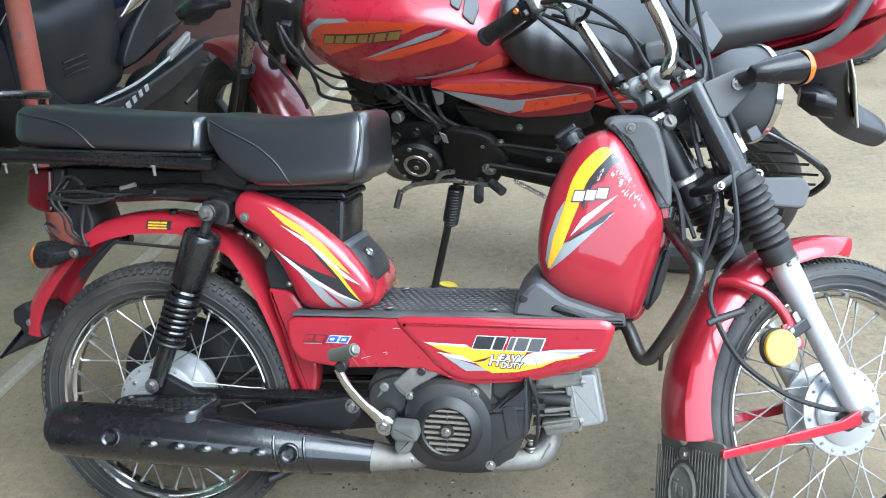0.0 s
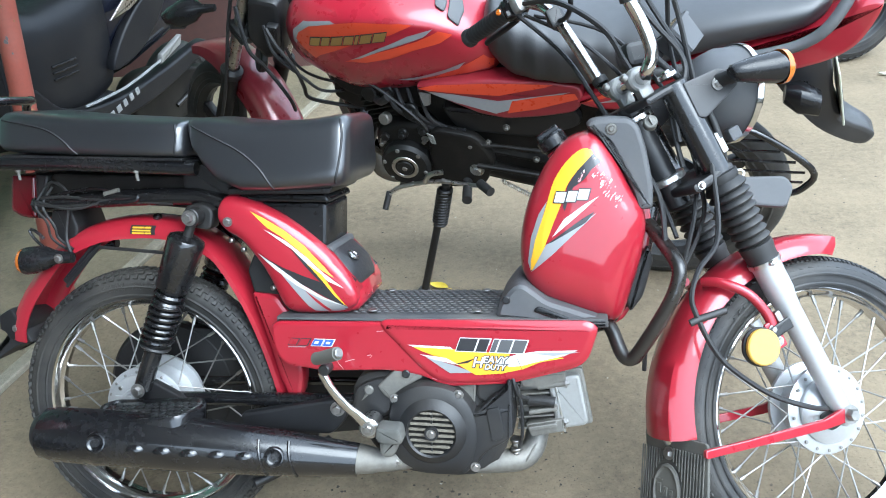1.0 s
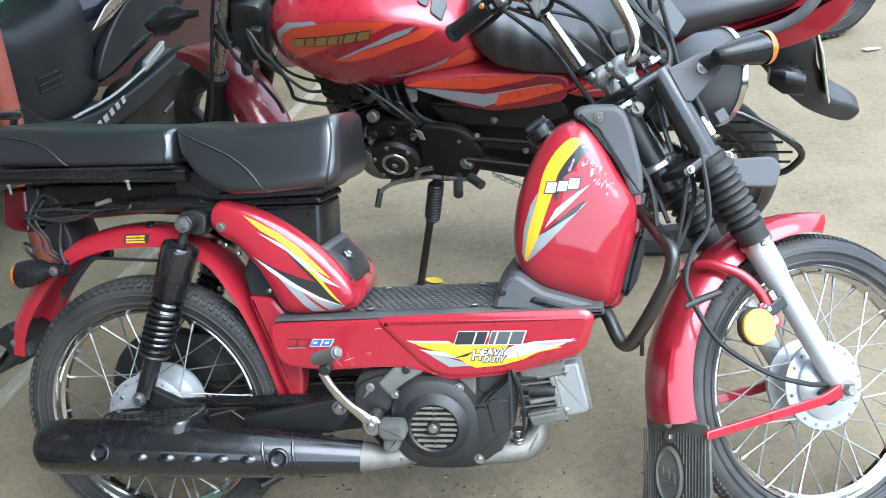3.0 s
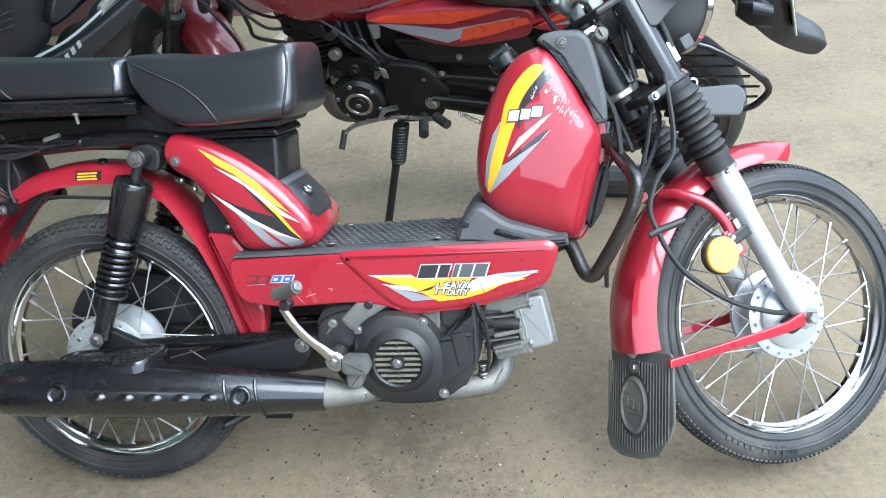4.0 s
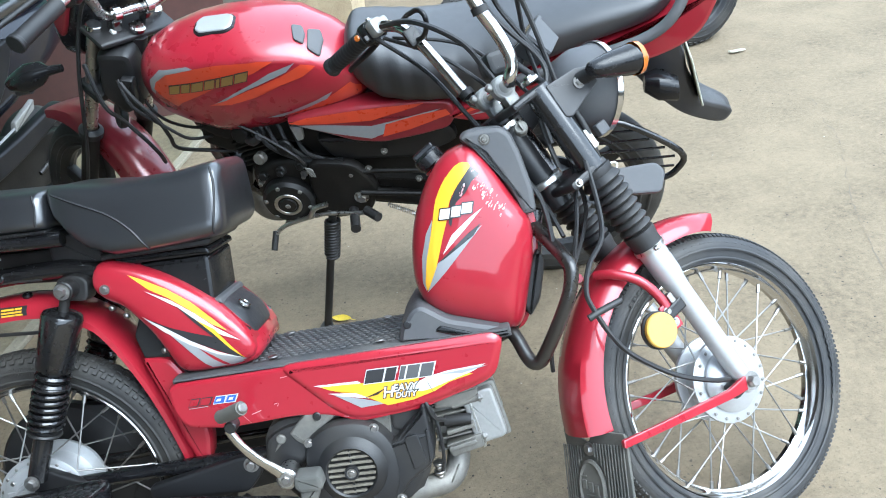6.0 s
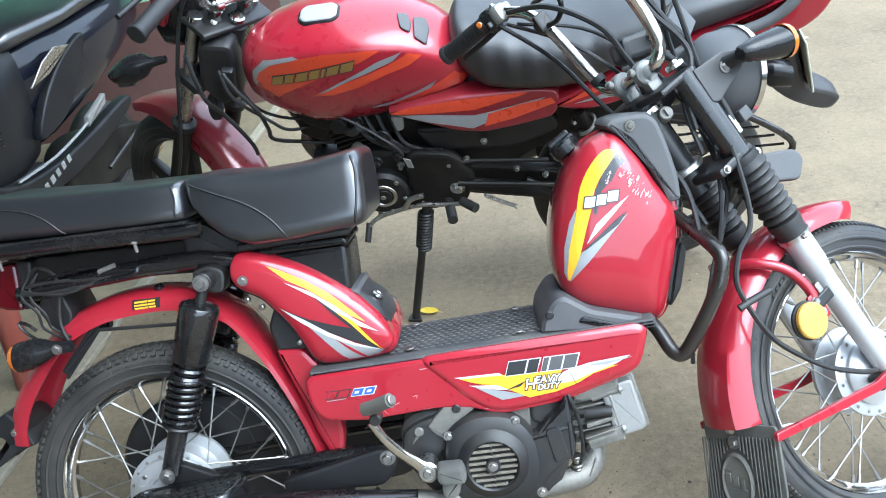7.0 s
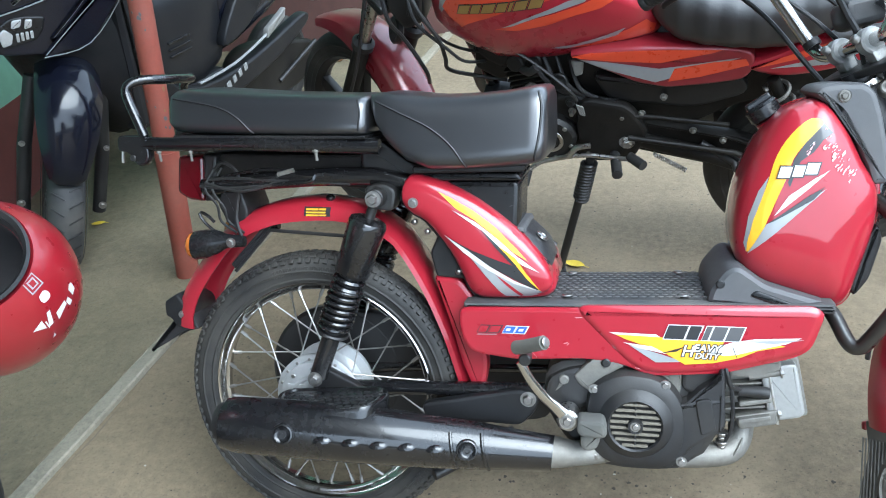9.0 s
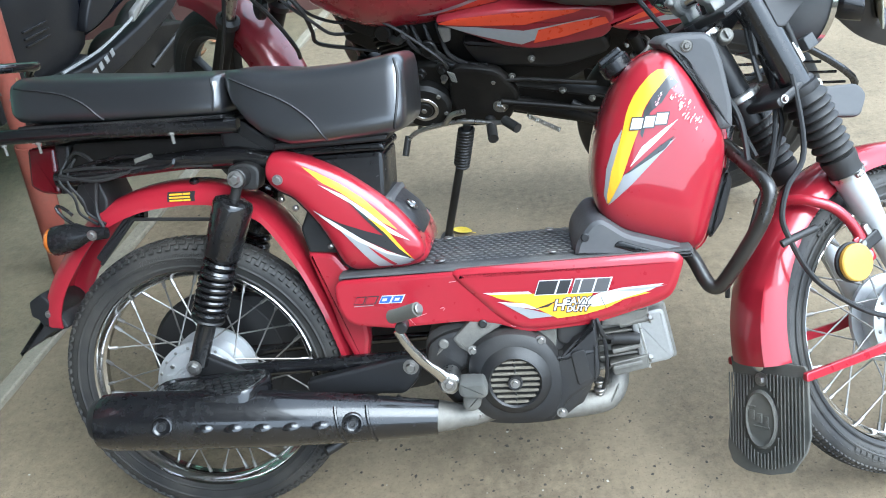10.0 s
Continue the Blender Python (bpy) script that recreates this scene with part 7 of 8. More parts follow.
part("carburettor", merged(disc((-0.135, 0.03, 0.635), (-1, 0, 0), 0.028, 0.075, 18), box(0.045, 0.06, 0.07, 0.01, (-0.165, 0.04, 0.625))), ALLOY_GREY, motor)
part("plug_cap", tube([(0.01, 0.075, 0.66), (-0.02, 0.11, 0.672), (-0.04, 0.115, 0.69)], 0.010, 8, 3), RUBBER_CLEAN, motor)
for x, z in ((0.0, 0.545), (-0.115, 0.555), (-0.15, 0.43), (-0.03, 0.405), (-0.235, 0.545), (-0.255, 0.43)):
    part("case_bolt", hexbolt((x, 0.108, z), (0, 1, 0), 0.0065, 0.018), STEEL, motor)
bp("pivot_bolt", hexbolt((-0.246, 0.124, 0.470), (0, 1, 0), 0.013, 0.012), CHROME_OLD)
bp("clutch_cable", tube([(-0.13, 0.125, 0.600), (-0.11, 0.13, 0.64), (-0.02, 0.10, 0.70), (0.10, 0.06, 0.75)], 0.004, 6, 4), RUBBER_CLEAN)
bp("side_pipe", tube([(-0.13, 0.118, 0.545), (-0.30, 0.115, 0.545), (-0.48, 0.112, 0.520)], 0.006, 8), GREASE)
bp("down_tube", tube([(0.17, 0, 0.78), (0.115, 0, 0.60), (0.075, 0, 0.44), (-0.02, 0, 0.375)], 0.017, 10, 3), BLACK_GLOSS, "black front frame tube")
bp("bracket", slab(corner_round([(0.085, 0.56), (0.125, 0.555), (0.115, 0.50), (0.055, 0.475), (0.045, 0.52)], 0.008), -0.03, 0.04, 0.004), BLACK_MATT)
bp("exhaust_bend", tube([(0.035, -0.03, 0.64), (0.144, -0.05, 0.553), (0.133, -0.05, 0.485), (0.114, -0.05, 0.383), (0.092, -0.05, 0.300), (0.045, -0.07, 0.262), (-0.05, -0.10, 0.262), (-0.20, -0.13, 0.29), (-0.5, -0.15, 0.35)], 0.023, 12, 4), ALLOY_GREY, "dull grey exhaust pipe")
bp("silencer", bar_between((-0.45, -0.150, 0.35), (-0.82, -0.158, 0.39), 0.040, 20), BLACK_MATT, "black silencer")
lever = bp("gear_lever", tube([(-0.000, 0.165, 0.400), (-0.030, 0.150, 0.418), (-0.10, 0.146, 0.436), (-0.155, 0.144, 0.442), (-0.215, 0.150, 0.440), (-0.270, 0.160, 0.446)], 0.006, 8, 3), CHROME_OLD, "worn metal gear lever")
part("toe_peg", merged(bar_between((-0.004, 0.155, 0.408), (0.006, 0.190, 0.372), 0.0085, 12), ), RUBBER_CLEAN, lever)
part("heel_peg", bar_between((-0.255, 0.15, 0.446), (-0.290, 0.185, 0.450), 0.0125, 12), RUBBER_CLEAN, lever, "ribbed rubber peg")
part("link", tube([(-0.105, 0.150, 0.440), (-0.125, 0.150, 0.470), (-0.16, 0.148, 0.478)], 0.007, 8, 3), CHROME_OLD, lever)
bp("foot_rest", merged(bar_between((-0.21, 0.09, 0.425), (-0.23, 0.205, 0.436), 0.013, 12)), RUBBER_CLEAN, "black rubber foot rest")
bp("pillion_peg", merged(tube([(-0.42, 0.10, 0.45), (-0.50, 0.12, 0.41), (-0.52, 0.17, 0.385)], 0.010, 8), box(0.028, 0.085, 0.05, 0.008, (-0.52, 0.175, 0.385))), RUBBER_CLEAN, "ribbed black pillion peg")
bp("return_spring", tube([(-0.31 - 0.0009 * k, 0.128 + 0.006 * math.cos(k * 1.1), 0.438 - 0.0006 * k + 0.006 * math.sin(k * 1.1)) for k in range(90)], 0.0016, 5), STEEL)
pivot, knee, heel = Vector((-0.155, 0.125, 0.415)), Vector((-0.115, 0.165, 0.24)), Vector((-0.066, 0.218, 0.074))
prop = bp("prop_stand", merged(bar_between(pivot, heel, 0.011, 10), moved(slab(corner_round([(-0.022, -0.022), (0.022, -0.014), (0.016, 0.02), (-0.012, 0.016)], 0.008), -0.004, 0.004, 0.002), Matrix.Translation(heel) @ Matrix.Rotation(radians(18), 4, "X") @ Matrix.Rotation(radians(90), 4, "X"))), BLACK_MATT, "black prop stand with a coil spring")
d = (knee - pivot).normalized()
u = d.orthogonal().normalized()
part("spring", tube([pivot.lerp(knee, 0.08 + 0.62 * k / 150) + (u * math.cos(k * math.pi / 6) + d.cross(u) * math.sin(k * math.pi / 6)) * 0.0175 for k in range(151)], 0.0052, 6), BLACK_MATT, prop)

# clutter round the engine
bp("starter_motor", merged(bar_between((0.02, 0.05, 0.555), (-0.09, 0.05, 0.575), 0.026, 18)), GREASE, "oily starter motor")
bp("cable_holder", slab(corner_round([(-0.120, 0.705), (-0.150, 0.702), (-0.146, 0.665), (-0.128, 0.660)], 0.006), 0.100, 0.112, 0.003), ALLOY, "bare metal bracket")
bp("paper_tag", slab(corner_round([(-0.128, 0.592), (-0.146, 0.584), (-0.150, 0.556), (-0.136, 0.560)], 0.003), 0.128, 0.131, 0.001), ALLOY)
for k in range(4):
    bp("hose", tube([(-0.02 - 0.03 * k, 0.07, 0.69), (-0.05 - 0.028 * k, 0.105, 0.655 - 0.01 * k), (-0.09 - 0.03 * k, 0.10, 0.61 - 0.008 * k), (-0.15 - 0.025 * k, 0.105, 0.585)], 0.0055, 7, 4), RUBBER_CLEAN, "black rubber hose")
for k in range(6):
    a = k * math.pi / 3 + 0.3
    bp("cover_screw", disc((-0.057 + 0.056 * math.cos(a), 0.137, 0.483 + 0.056 * math.sin(a)), (0, 1, 0), 0.006, 0.005, 8, 0.0012), ALLOY_GREY)
# added dark slab that closes the see-through gap below the tank
bp("gap_filler", slab(corner_round([(0.010, 0.705), (0.120, 0.720), (0.130, 0.640), (0.070, 0.600), (0.015, 0.620)], 0.014), -0.040, 0.050, 0.008), GREASE, "oily black slab added to fill the gap under the tank")
for x, y, z, r in ((0.018, 0.062, 0.660, 0.013), (0.060, 0.060, 0.690, 0.010), (-0.030, 0.085, 0.680, 0.012), (-0.090, 0.110, 0.640, 0.014), (-0.115, 0.112, 0.585, 0.010), (-0.010, 0.104, 0.560, 0.012), (-0.060, 0.112, 0.570, 0.009)):
    bp("engine_plug", merged(disc((x, y - 0.012, z), (0.1, 1, 0.25), r * 1.5, 0.014, 16, 0.003), disc((x, y, z), (0.1, 1, 0.25), r, 0.014, 6, 0.002)), OILY_BLACK)
bp("tensioner_cap", disc((-0.02, 0.09, 0.610), (0.3, 1, 0.3), 0.016, 0.022, 16, 0.003), ALLOY_GREY)
bp("rocker_cap", disc((0.015, 0.07, 0.675), (0.2, 1, 0.2), 0.022, 0.020, 16, 0.004), GREASE)
bp("chain_guard_rib", tube([(-0.26, 0.097, 0.515), (-0.48, 0.099, 0.470), (-0.70, 0.099, 0.385)], 0.004, 6), GREASE)
bp("rear_brake_rod", tube([(-0.25, 0.13, 0.49), (-0.50, 0.125, 0.445), (-0.60, 0.12, 0.38)], 0.007, 8), GREASE)
for x, z in ((-0.19, 0.56), (-0.28, 0.55), (-0.33, 0.60), (-0.21, 0.50), (-0.40, 0.50), (-0.47, 0.47)):
    bp("frame_bolt", hexbolt((x, 0.108, z), (0, 1, 0), 0.006, 0.010), ALLOY_GREY)

# front end, turned to its right
BRAKE, BTURN = radians(27), radians(-38)
BF = Matrix.Translation((0.560, -0.085, 0.325)) @ Matrix.Rotation(-BRAKE, 4, "Y") @ Matrix.Rotation(BTURN, 4, "Z")


def bf(name, bm, mat, label="", parent=None, smooth=38):
    return part(name, moved(bm, BF), mat, parent or bike, label, smooth)


bfw = wheel(bike, BF, "front_wheel", 0.290, 0.072, 0.222, 0, 0, 0.07, 0.10, rim_mat=BLACK_MATT, hub_mat=ALLOY_GREY, cast=True)
bfw["label"] = "black front wheel with a worn road tyre"
for s in (1, -1):
    y = s * 0.085
    leg = bf("fork_leg", tube([(0, y, -0.01), (0, y, 0.27), (0, y, 0.345)], 0.0225, 20), GREASE, "dusty black fork slider")
    part("dust_seal", moved(lathe([(0.02, 0), (0.030, 0.002), (0.031, 0.02), (0.020, 0.03)], 24), BF @ Matrix.Translation((0, y, 0.345)) @ Matrix.Rotation(radians(90), 4, "X")), RUBBER_CLEAN, leg)
    bf("fork_tube", tube([(0, y, 0.36), (0, y, 0.682)], 0.0165, 20), CHROME_OLD, "dull chromed fork tube")
    bf("fork_cap", disc((0, y, 0.678), (0, 0, 1), 0.019, 0.016, 20), CHROME)
bf("top_yoke", slab(corner_round([(-0.062, 0.664), (0.024, 0.664), (0.024, 0.680), (-0.062, 0.680)], 0.008), -0.108, 0.108, 0.006), BLACK_MATT, "black top yoke")
bf("fork_brace", slab(corner_round([(-0.055, 0.500), (0.026, 0.500), (0.026, 0.524), (-0.055, 0.524)], 0.008), -0.110, 0.110, 0.006), BLACK_MATT, "black lower yoke")
bf("stem", tube([(-0.045, 0, 0.51), (-0.045, 0, 0.67)], 0.026, 16), BLACK_MATT)
bp("steering_head", merged(slab(corner_round([(0.222, 0.900), (0.300, 0.915), (0.335, 0.800), (0.300, 0.735), (0.238, 0.760)], 0.018), -0.050, 0.030, 0.012), slab(corner_round([(0.232, 0.845), (0.262, 0.852), (0.278, 0.790), (0.246, 0.782)], 0.006), 0.020, 0.052, 0.006)), BLACK_MATT, "dark steering head with bundled wiring")
bf("stem_nut", merged(disc((-0.045, 0, 0.680), (0, 0, 1), 0.020, 0.016, 24, 0.004)), CHROME, "bright stem nut")
for s in (1, -1):
    bf("bar_clamp", merged(disc((-0.02, s * 0.045 - 0.012, 0.722), (0, 1, 0), 0.020, 0.024, 20, 0.003), box(0.03, 0.024, 0.045, 0.005, (-0.02, s * 0.045, 0.700))), CHROME, "bright handlebar clamp")
hb = [(-0.02, 0.0, 0.724), (-0.02, 0.07, 0.724), (-0.05, 0.13, 0.80), (-0.09, 0.20, 0.865), (-0.16, 0.36, 0.85)]
bf("handlebar", tube([(x, -y, z) for x, y, z in hb[:0:-1]] + hb, 0.011, 12, 4), CHROME_OLD, "dull chromed handlebar")
for s in (1, -1):
    a, b = Vector((-0.11, s * 0.25, 0.862)), Vector((-0.165, s * 0.37, 0.848))
    bf("grip", merged(bar_between(a, b, 0.0175, 16), disc(b, b - a, 0.020, 0.012, 16)), RUBBER_CLEAN, "black rubber grip")
    bf("switch_pod", box(0.045, 0.05, 0.045, 0.010, (-0.09, s * 0.215, 0.865)), PLASTIC_BLACK)
    bf("lever", tube([(-0.05, s * 0.20, 0.865), (-0.07, s * 0.26, 0.862), (-0.115, s * 0.38, 0.85)], 0.006, 8, 3), BLACK_MATT)
for y in (0.095, -0.20):
    x0 = 0.0 if y > 0 else -0.11
    ind = bp("indicator", hull([(0.350 + x0, 0.938, 0.922, 0.008, 0.5), (0.385 + x0, 0.938, 0.916, 0.010, 0.5), (0.405 + x0, 0.948, 0.898, 0.026, 0.5), (0.445 + x0, 0.945, 0.884, 0.032, 0.5), (0.485 + x0, 0.925, 0.892, 0.022, 0.5), (0.498 + x0, 0.915, 0.900, 0.008, 0.5)], 18), PLASTIC_BLACK, "black indicator on a short stalk")
    ind.matrix_basis = Matrix.Translation((0, y, 0))
    part("lens", hull([(0.44 + x0, 0.905, 0.882, 0.026, 0.5), (0.478 + x0, 0.900, 0.878, 0.020, 0.5)], 14), PLASTIC_DARK, ind)
cowl = hull([(0.17, 0.74, 0.58, 0.07, 0.5), (0.14, 0.79, 0.54, 0.10, 0.5), (0.09, 0.82, 0.53, 0.115, 0.5), (0.04, 0.82, 0.56, 0.105, 0.5)], 24, 3)
hl = bf("headlamp_cowl", cowl, PLASTIC_BLACK, "black headlamp cowl with a red side", smooth=60)
part("cowl_side", moved(slab(catmull([(0.05, 0.79), (0.10, 0.81), (0.14, 0.76), (0.12, 0.66), (0.07, 0.62), (0.055, 0.70)], 4), 0.104, 0.120, 0.006), BF), RED_OLD, hl)
part("lens", moved(hull([(0.165, 0.73, 0.60, 0.065, 0.5), (0.185, 0.71, 0.62, 0.05, 0.5)], 20), BF), LAMP_GLASS, hl)
bf("instrument", box(0.07, 0.16, 0.05, 0.015, (0.05, 0, 0.82)), PLASTIC_BLACK)
arc = [(0.345 * math.cos(radians(a)) - 0.008, 0.345 * math.sin(radians(a))) for a in range(70, 190, 5)]
w = 0.062
mgx = [(-w, -0.078), (-w * 0.98, -0.040), (-w * 0.94, -0.020), (-w * 0.75, -0.006), (-w * 0.35, 0.0), (0, 0.001), (w * 0.35, 0.0), (w * 0.75, -0.006), (w * 0.94, -0.020), (w * 0.98, -0.040), (w, -0.078), (w - 0.004, -0.078), (w * 0.86, -0.022), (w * 0.6, -0.01), (0, -0.004), (-w * 0.6, -0.01), (-w * 0.86, -0.022), (-w + 0.004, -0.078)]
part("front_mudguard", moved(sweep(arc, [(y, -o) for y, o in mgx], lambda t: 0.35 + 0.65 * min(1.0, t / 0.35)), BF @ Matrix.Rotation(BRAKE, 4, "Y")), MAROON, bike, "faded dusty red front mudguard")
bf("cable", tube([(-0.04, 0.12, 0.85), (0.03, 0.10, 0.70), (0.01, 0.115, 0.55), (-0.03, 0.115, 0.30), (-0.02, 0.11, 0.05)], 0.005, 7, 5), RUBBER_CLEAN, "black brake cable")
bf("wire_connector", box(0.014, 0.012, 0.045, 0.003, (-0.03, 0.055, 0.665)), CONNECTOR, "white wire connector")
bf("horn", disc((-0.06, 0.030, 0.44), (0.4, 1, 0), 0.036, 0.02, 24, 0.004), BLACK_MATT, "black round horn")
for pts, r in (([(0.33, 0.04, 0.90), (0.318, 0.07, 0.80), (0.300, 0.055, 0.74), (0.275, 0.05, 0.675), (0.262, 0.04, 0.615), (0.270, 0.02, 0.570)], 0.0055),
               ([(0.24, 0.09, 0.87), (0.222, 0.10, 0.830), (0.190, 0.10, 0.760), (0.186, 0.09, 0.700), (0.190, 0.07, 0.650), (0.13, 0.03, 0.60), (0.06, 0.02, 0.58)], 0.0052),
               ([(0.27, -0.02, 0.86), (0.230, 0.03, 0.745), (0.16, 0.05, 0.70), (0.05, 0.06, 0.69)], 0.004),
               ([(0.26, 0.06, 0.86), (0.240, 0.09, 0.800), (0.175, 0.10, 0.735), (0.140, 0.09, 0.690), (0.10, 0.05, 0.66)], 0.0042)):
    bp("cable", tube(pts, r, 7, 5), RUBBER_CLEAN, "black control cable")


# ---- the dark scooter ----
SCOOT = pose(-1.554, 2.271, 0.010) @ pose(0, 0, 0, 0, 0, -109.3) @ pose(0, 0, 0, -6.5)
scooter = thing("scooter", SCOOT, "dark navy scooter with grey plastic panels on the cement floor", "scooter")


def sp(name, bm, mat, label="", parent=None, smooth=45):
    return part(name, bm, mat, parent or scooter, label, smooth)


STEER = Matrix.Translation((-0.02, 0, 0.222)) @ Matrix.Rotation(radians(-20), 4, "Y") @ Matrix.Rotation(radians(48), 4, "Z") @ Matrix.Rotation(radians(20), 4, "Y") @ Matrix.Translation((0.02, 0, -0.222))
sfw = wheel(scooter, STEER @ Matrix.Translation((0.0, 0.0, 0.222)), "front_wheel", 0.225, 0.108, 0.140, 0, 0, 0.06, 0.08, tyre_mat=RUBBER_DUSTY, rim_mat=BLACK_MATT, hub_mat=BLACK_MATT, cast=True)
groove = []
for k in range(30):
    for s in (-1, 1):
        groove.append(moved(box(0.005, 0.044, 0.003, 0.0006), Matrix.Rotation(-2 * math.pi * (k + 0.5 * (s > 0)) / 30, 4, "Y") @ Matrix.Translation((0.2205, s * 0.024, 0)) @ Matrix.Rotation(radians(90), 4, "Y") @ Matrix.Rotation(-s * 0.35, 4, "X") @ Matrix.Rotation(s * 0.5, 4, "Z")))
ob = part("tread_groove", merged(*groove), RUBBER_CLEAN, sfw)
ob["kind"] = "stuff"
for s in (1, -1):
    sp("fork_leg", moved(tube([(0.0, s * 0.105, 0.19), (-0.02, s * 0.105, 0.40), (-0.06, s * 0.09, 0.60)], 0.020, 14), STEER), BLACK_MATT, "black fork leg")
    sp("fork_bolt", moved(hexbolt((0.018, s * 0.112, 0.22), (1, 0, 0.1), 0.008, 0.008), STEER), STEEL)
    sp("fork_bolt", moved(hexbolt((0.012, s * 0.112, 0.42), (1, 0, 0.1), 0.006, 0.008), STEER), STEEL)
rings = []
for x, z, w, d in ((0.176, 0.385, 0.028, 0.006), (0.184, 0.405, 0.048, 0.016), (0.184, 0.455, 0.064, 0.035), (0.172, 0.530, 0.076, 0.050), (0.145, 0.605, 0.083, 0.060), (0.090, 0.660, 0.086, 0.065), (0.0, 0.690, 0.084, 0.060), (-0.10, 0.680, 0.080, 0.050)):
    f = min(1.0, max(0.0, (0.70 - z) * 4))
    out = [(-w + 2 * w * k / 10, abs(-1 + k / 5) ** 3 * d) for k in range(11)]
    ring = [(x - o * f, y, z - o * (1 - f)) for y, o in out]
    ring += [(x - o * f - 0.006 * f, y * 0.94, z - o * (1 - f) - 0.006 * (1 - f)) for y, o in out[::-1]]
    rings.append(ring)
sp("front_mudguard", moved(loft(rings), STEER), NAVY, "glossy navy front mudguard", smooth=60)
apron = hull([(0.088, 0.80, 0.735, 0.03, 0.5), (0.074, 0.86, 0.715, 0.075, 0.45), (0.03, 0.93, 0.715, 0.105, 0.42), (-0.04, 1.00, 0.72, 0.140, 0.42), (-0.12, 1.05, 0.75, 0.165, 0.42), (-0.20, 1.08, 0.78, 0.185, 0.45)], 36, 3.2)
ap = sp("front_apron", apron, NAVY, "glossy navy front apron", smooth=60)
for s in (1, -1):
    # the flank of the pointed front: x runs back from the nose, -y looks out
    FLANK = Matrix.Diagonal((1, s, 1, 1)) @ Matrix.Translation((0.093, 0.082, 0)) @ Matrix.Rotation(radians(138.65), 4, "Z")

    def flank(name, outline, y0, y1, mat, parent=None, label="", r=0.008, b=0.003):
        bm = moved(slab(corner_round(outline, r), y0, y1, b), FLANK)
        bmesh.ops.recalc_face_normals(bm, faces=bm.faces)
        return part(name, bm, mat, parent or ap, label)

    flank("apron_flank", [(-0.085, 0.745), (0.007, 0.716), (0.110, 0.708), (0.165, 0.760), (0.245, 0.850), (0.320, 0.955), (0.33, 1.06), (0.05, 1.06), (-0.06, 0.92)], -0.004, 0.016, NAVY, None, "navy flank of the apron", 0.02, 0.006)
    flank("apron_wing", [(0.086, 0.704), (0.207, 0.727), (0.318, 0.856), (0.375, 0.985), (0.345, 0.985), (0.329, 0.912), (0.212, 0.816)], -0.020, 0.0, NAVY, None, "pointed navy wing panel", 0.006, 0.003)
    flank("apron_blade", [(0.110, 0.742), (0.160, 0.765), (0.226, 0.826), (0.330, 0.960), (0.310, 0.975), (0.215, 0.850)], -0.014, 0.0, NAVY, None, "", 0.006, 0.004)
    lamp = flank("headlamp", [(0.043, 0.845), (0.106, 0.891), (0.164, 0.934), (0.215, 0.974), (0.268, 0.990), (0.252, 0.948), (0.235, 0.929), (0.19, 0.902), (0.101, 0.866)], -0.010, 0.004, LAMP_GLASS, None, "long clear headlamp lens", 0.006, 0.004)
    flank("lamp_core", [(0.125, 0.895), (0.160, 0.905), (0.205, 0.922), (0.232, 0.945), (0.215, 0.965), (0.175, 0.935)], -0.014, -0.006, CONNECTOR, lamp, "", 0.008, 0.004)
    flank("lamp_core", [(0.175, 0.925), (0.200, 0.930), (0.206, 0.945), (0.186, 0.942)], -0.018, -0.006, AMBER, lamp, "amber bulb", 0.006, 0.004)
    low_lamp = flank("headlamp", [(-0.006, 0.790), (0.030, 0.813), (0.060, 0.815), (0.115, 0.808), (0.102, 0.774), (0.080, 0.750), (0.045, 0.741), (0.0, 0.735), (-0.012, 0.756)], -0.008, 0.004, PLASTIC_BLACK, None, "clear faceted lower headlamp in a dark case", 0.010, 0.004)
    for pts in ([(-0.002, 0.742), (0.022, 0.748), (0.030, 0.772), (0.012, 0.790), (-0.006, 0.775)], [(0.028, 0.786), (0.052, 0.790), (0.060, 0.810), (0.034, 0.808)], [(0.058, 0.782), (0.078, 0.786), (0.084, 0.806), (0.066, 0.808)]):
        flank("lens", pts, -0.013, -0.004, LAMP_GLASS, low_lamp, "", 0.006, 0.003)
    for k in range(4):
        u = 0.034 + 0.0115 * k
        flank("lens", [(u, 0.752 + 0.002 * k), (u + 0.008, 0.752 + 0.002 * k), (u + 0.010, 0.774 + 0.001 * k), (u + 0.002, 0.774 + 0.001 * k)], -0.013, -0.004, LAMP_GLASS, low_lamp, "", 0.002, 0.002)
    for pts, r in (([(0.088, 0.706), (0.207, 0.729), (0.318, 0.857), (0.372, 0.980)], 0.0016), ([(0.094, 0.712), (0.212, 0.816), (0.329, 0.912)], 0.0012), ([(0.122, 0.752), (0.217, 0.842), (0.305, 0.955)], 0.0022), ([(0.010, 0.823), (0.094, 0.843), (0.198, 0.879), (0.282, 0.955)], 0.0020), ([(-0.024, 0.802), (-0.004, 0.829), (0.040, 0.890), (0.100, 0.960)], 0.0016)):
        part("bright_edge", moved(tube([(u, -0.020 if r < 0.0017 and u > 0.05 else -0.012, z) for u, z in pts], r, 6, 4), FLANK), SILVER_PRINT, ap)
part("inner_shield", slab(corner_round([(-0.21, 0.38), (-0.20, 1.03), (-0.24, 1.03), (-0.29, 0.80), (-0.26, 0.55), (-0.30, 0.40)], 0.03), -0.19, 0.19, 0.02), SCOOTER_GREY, ap, "grey plastic inner shield")
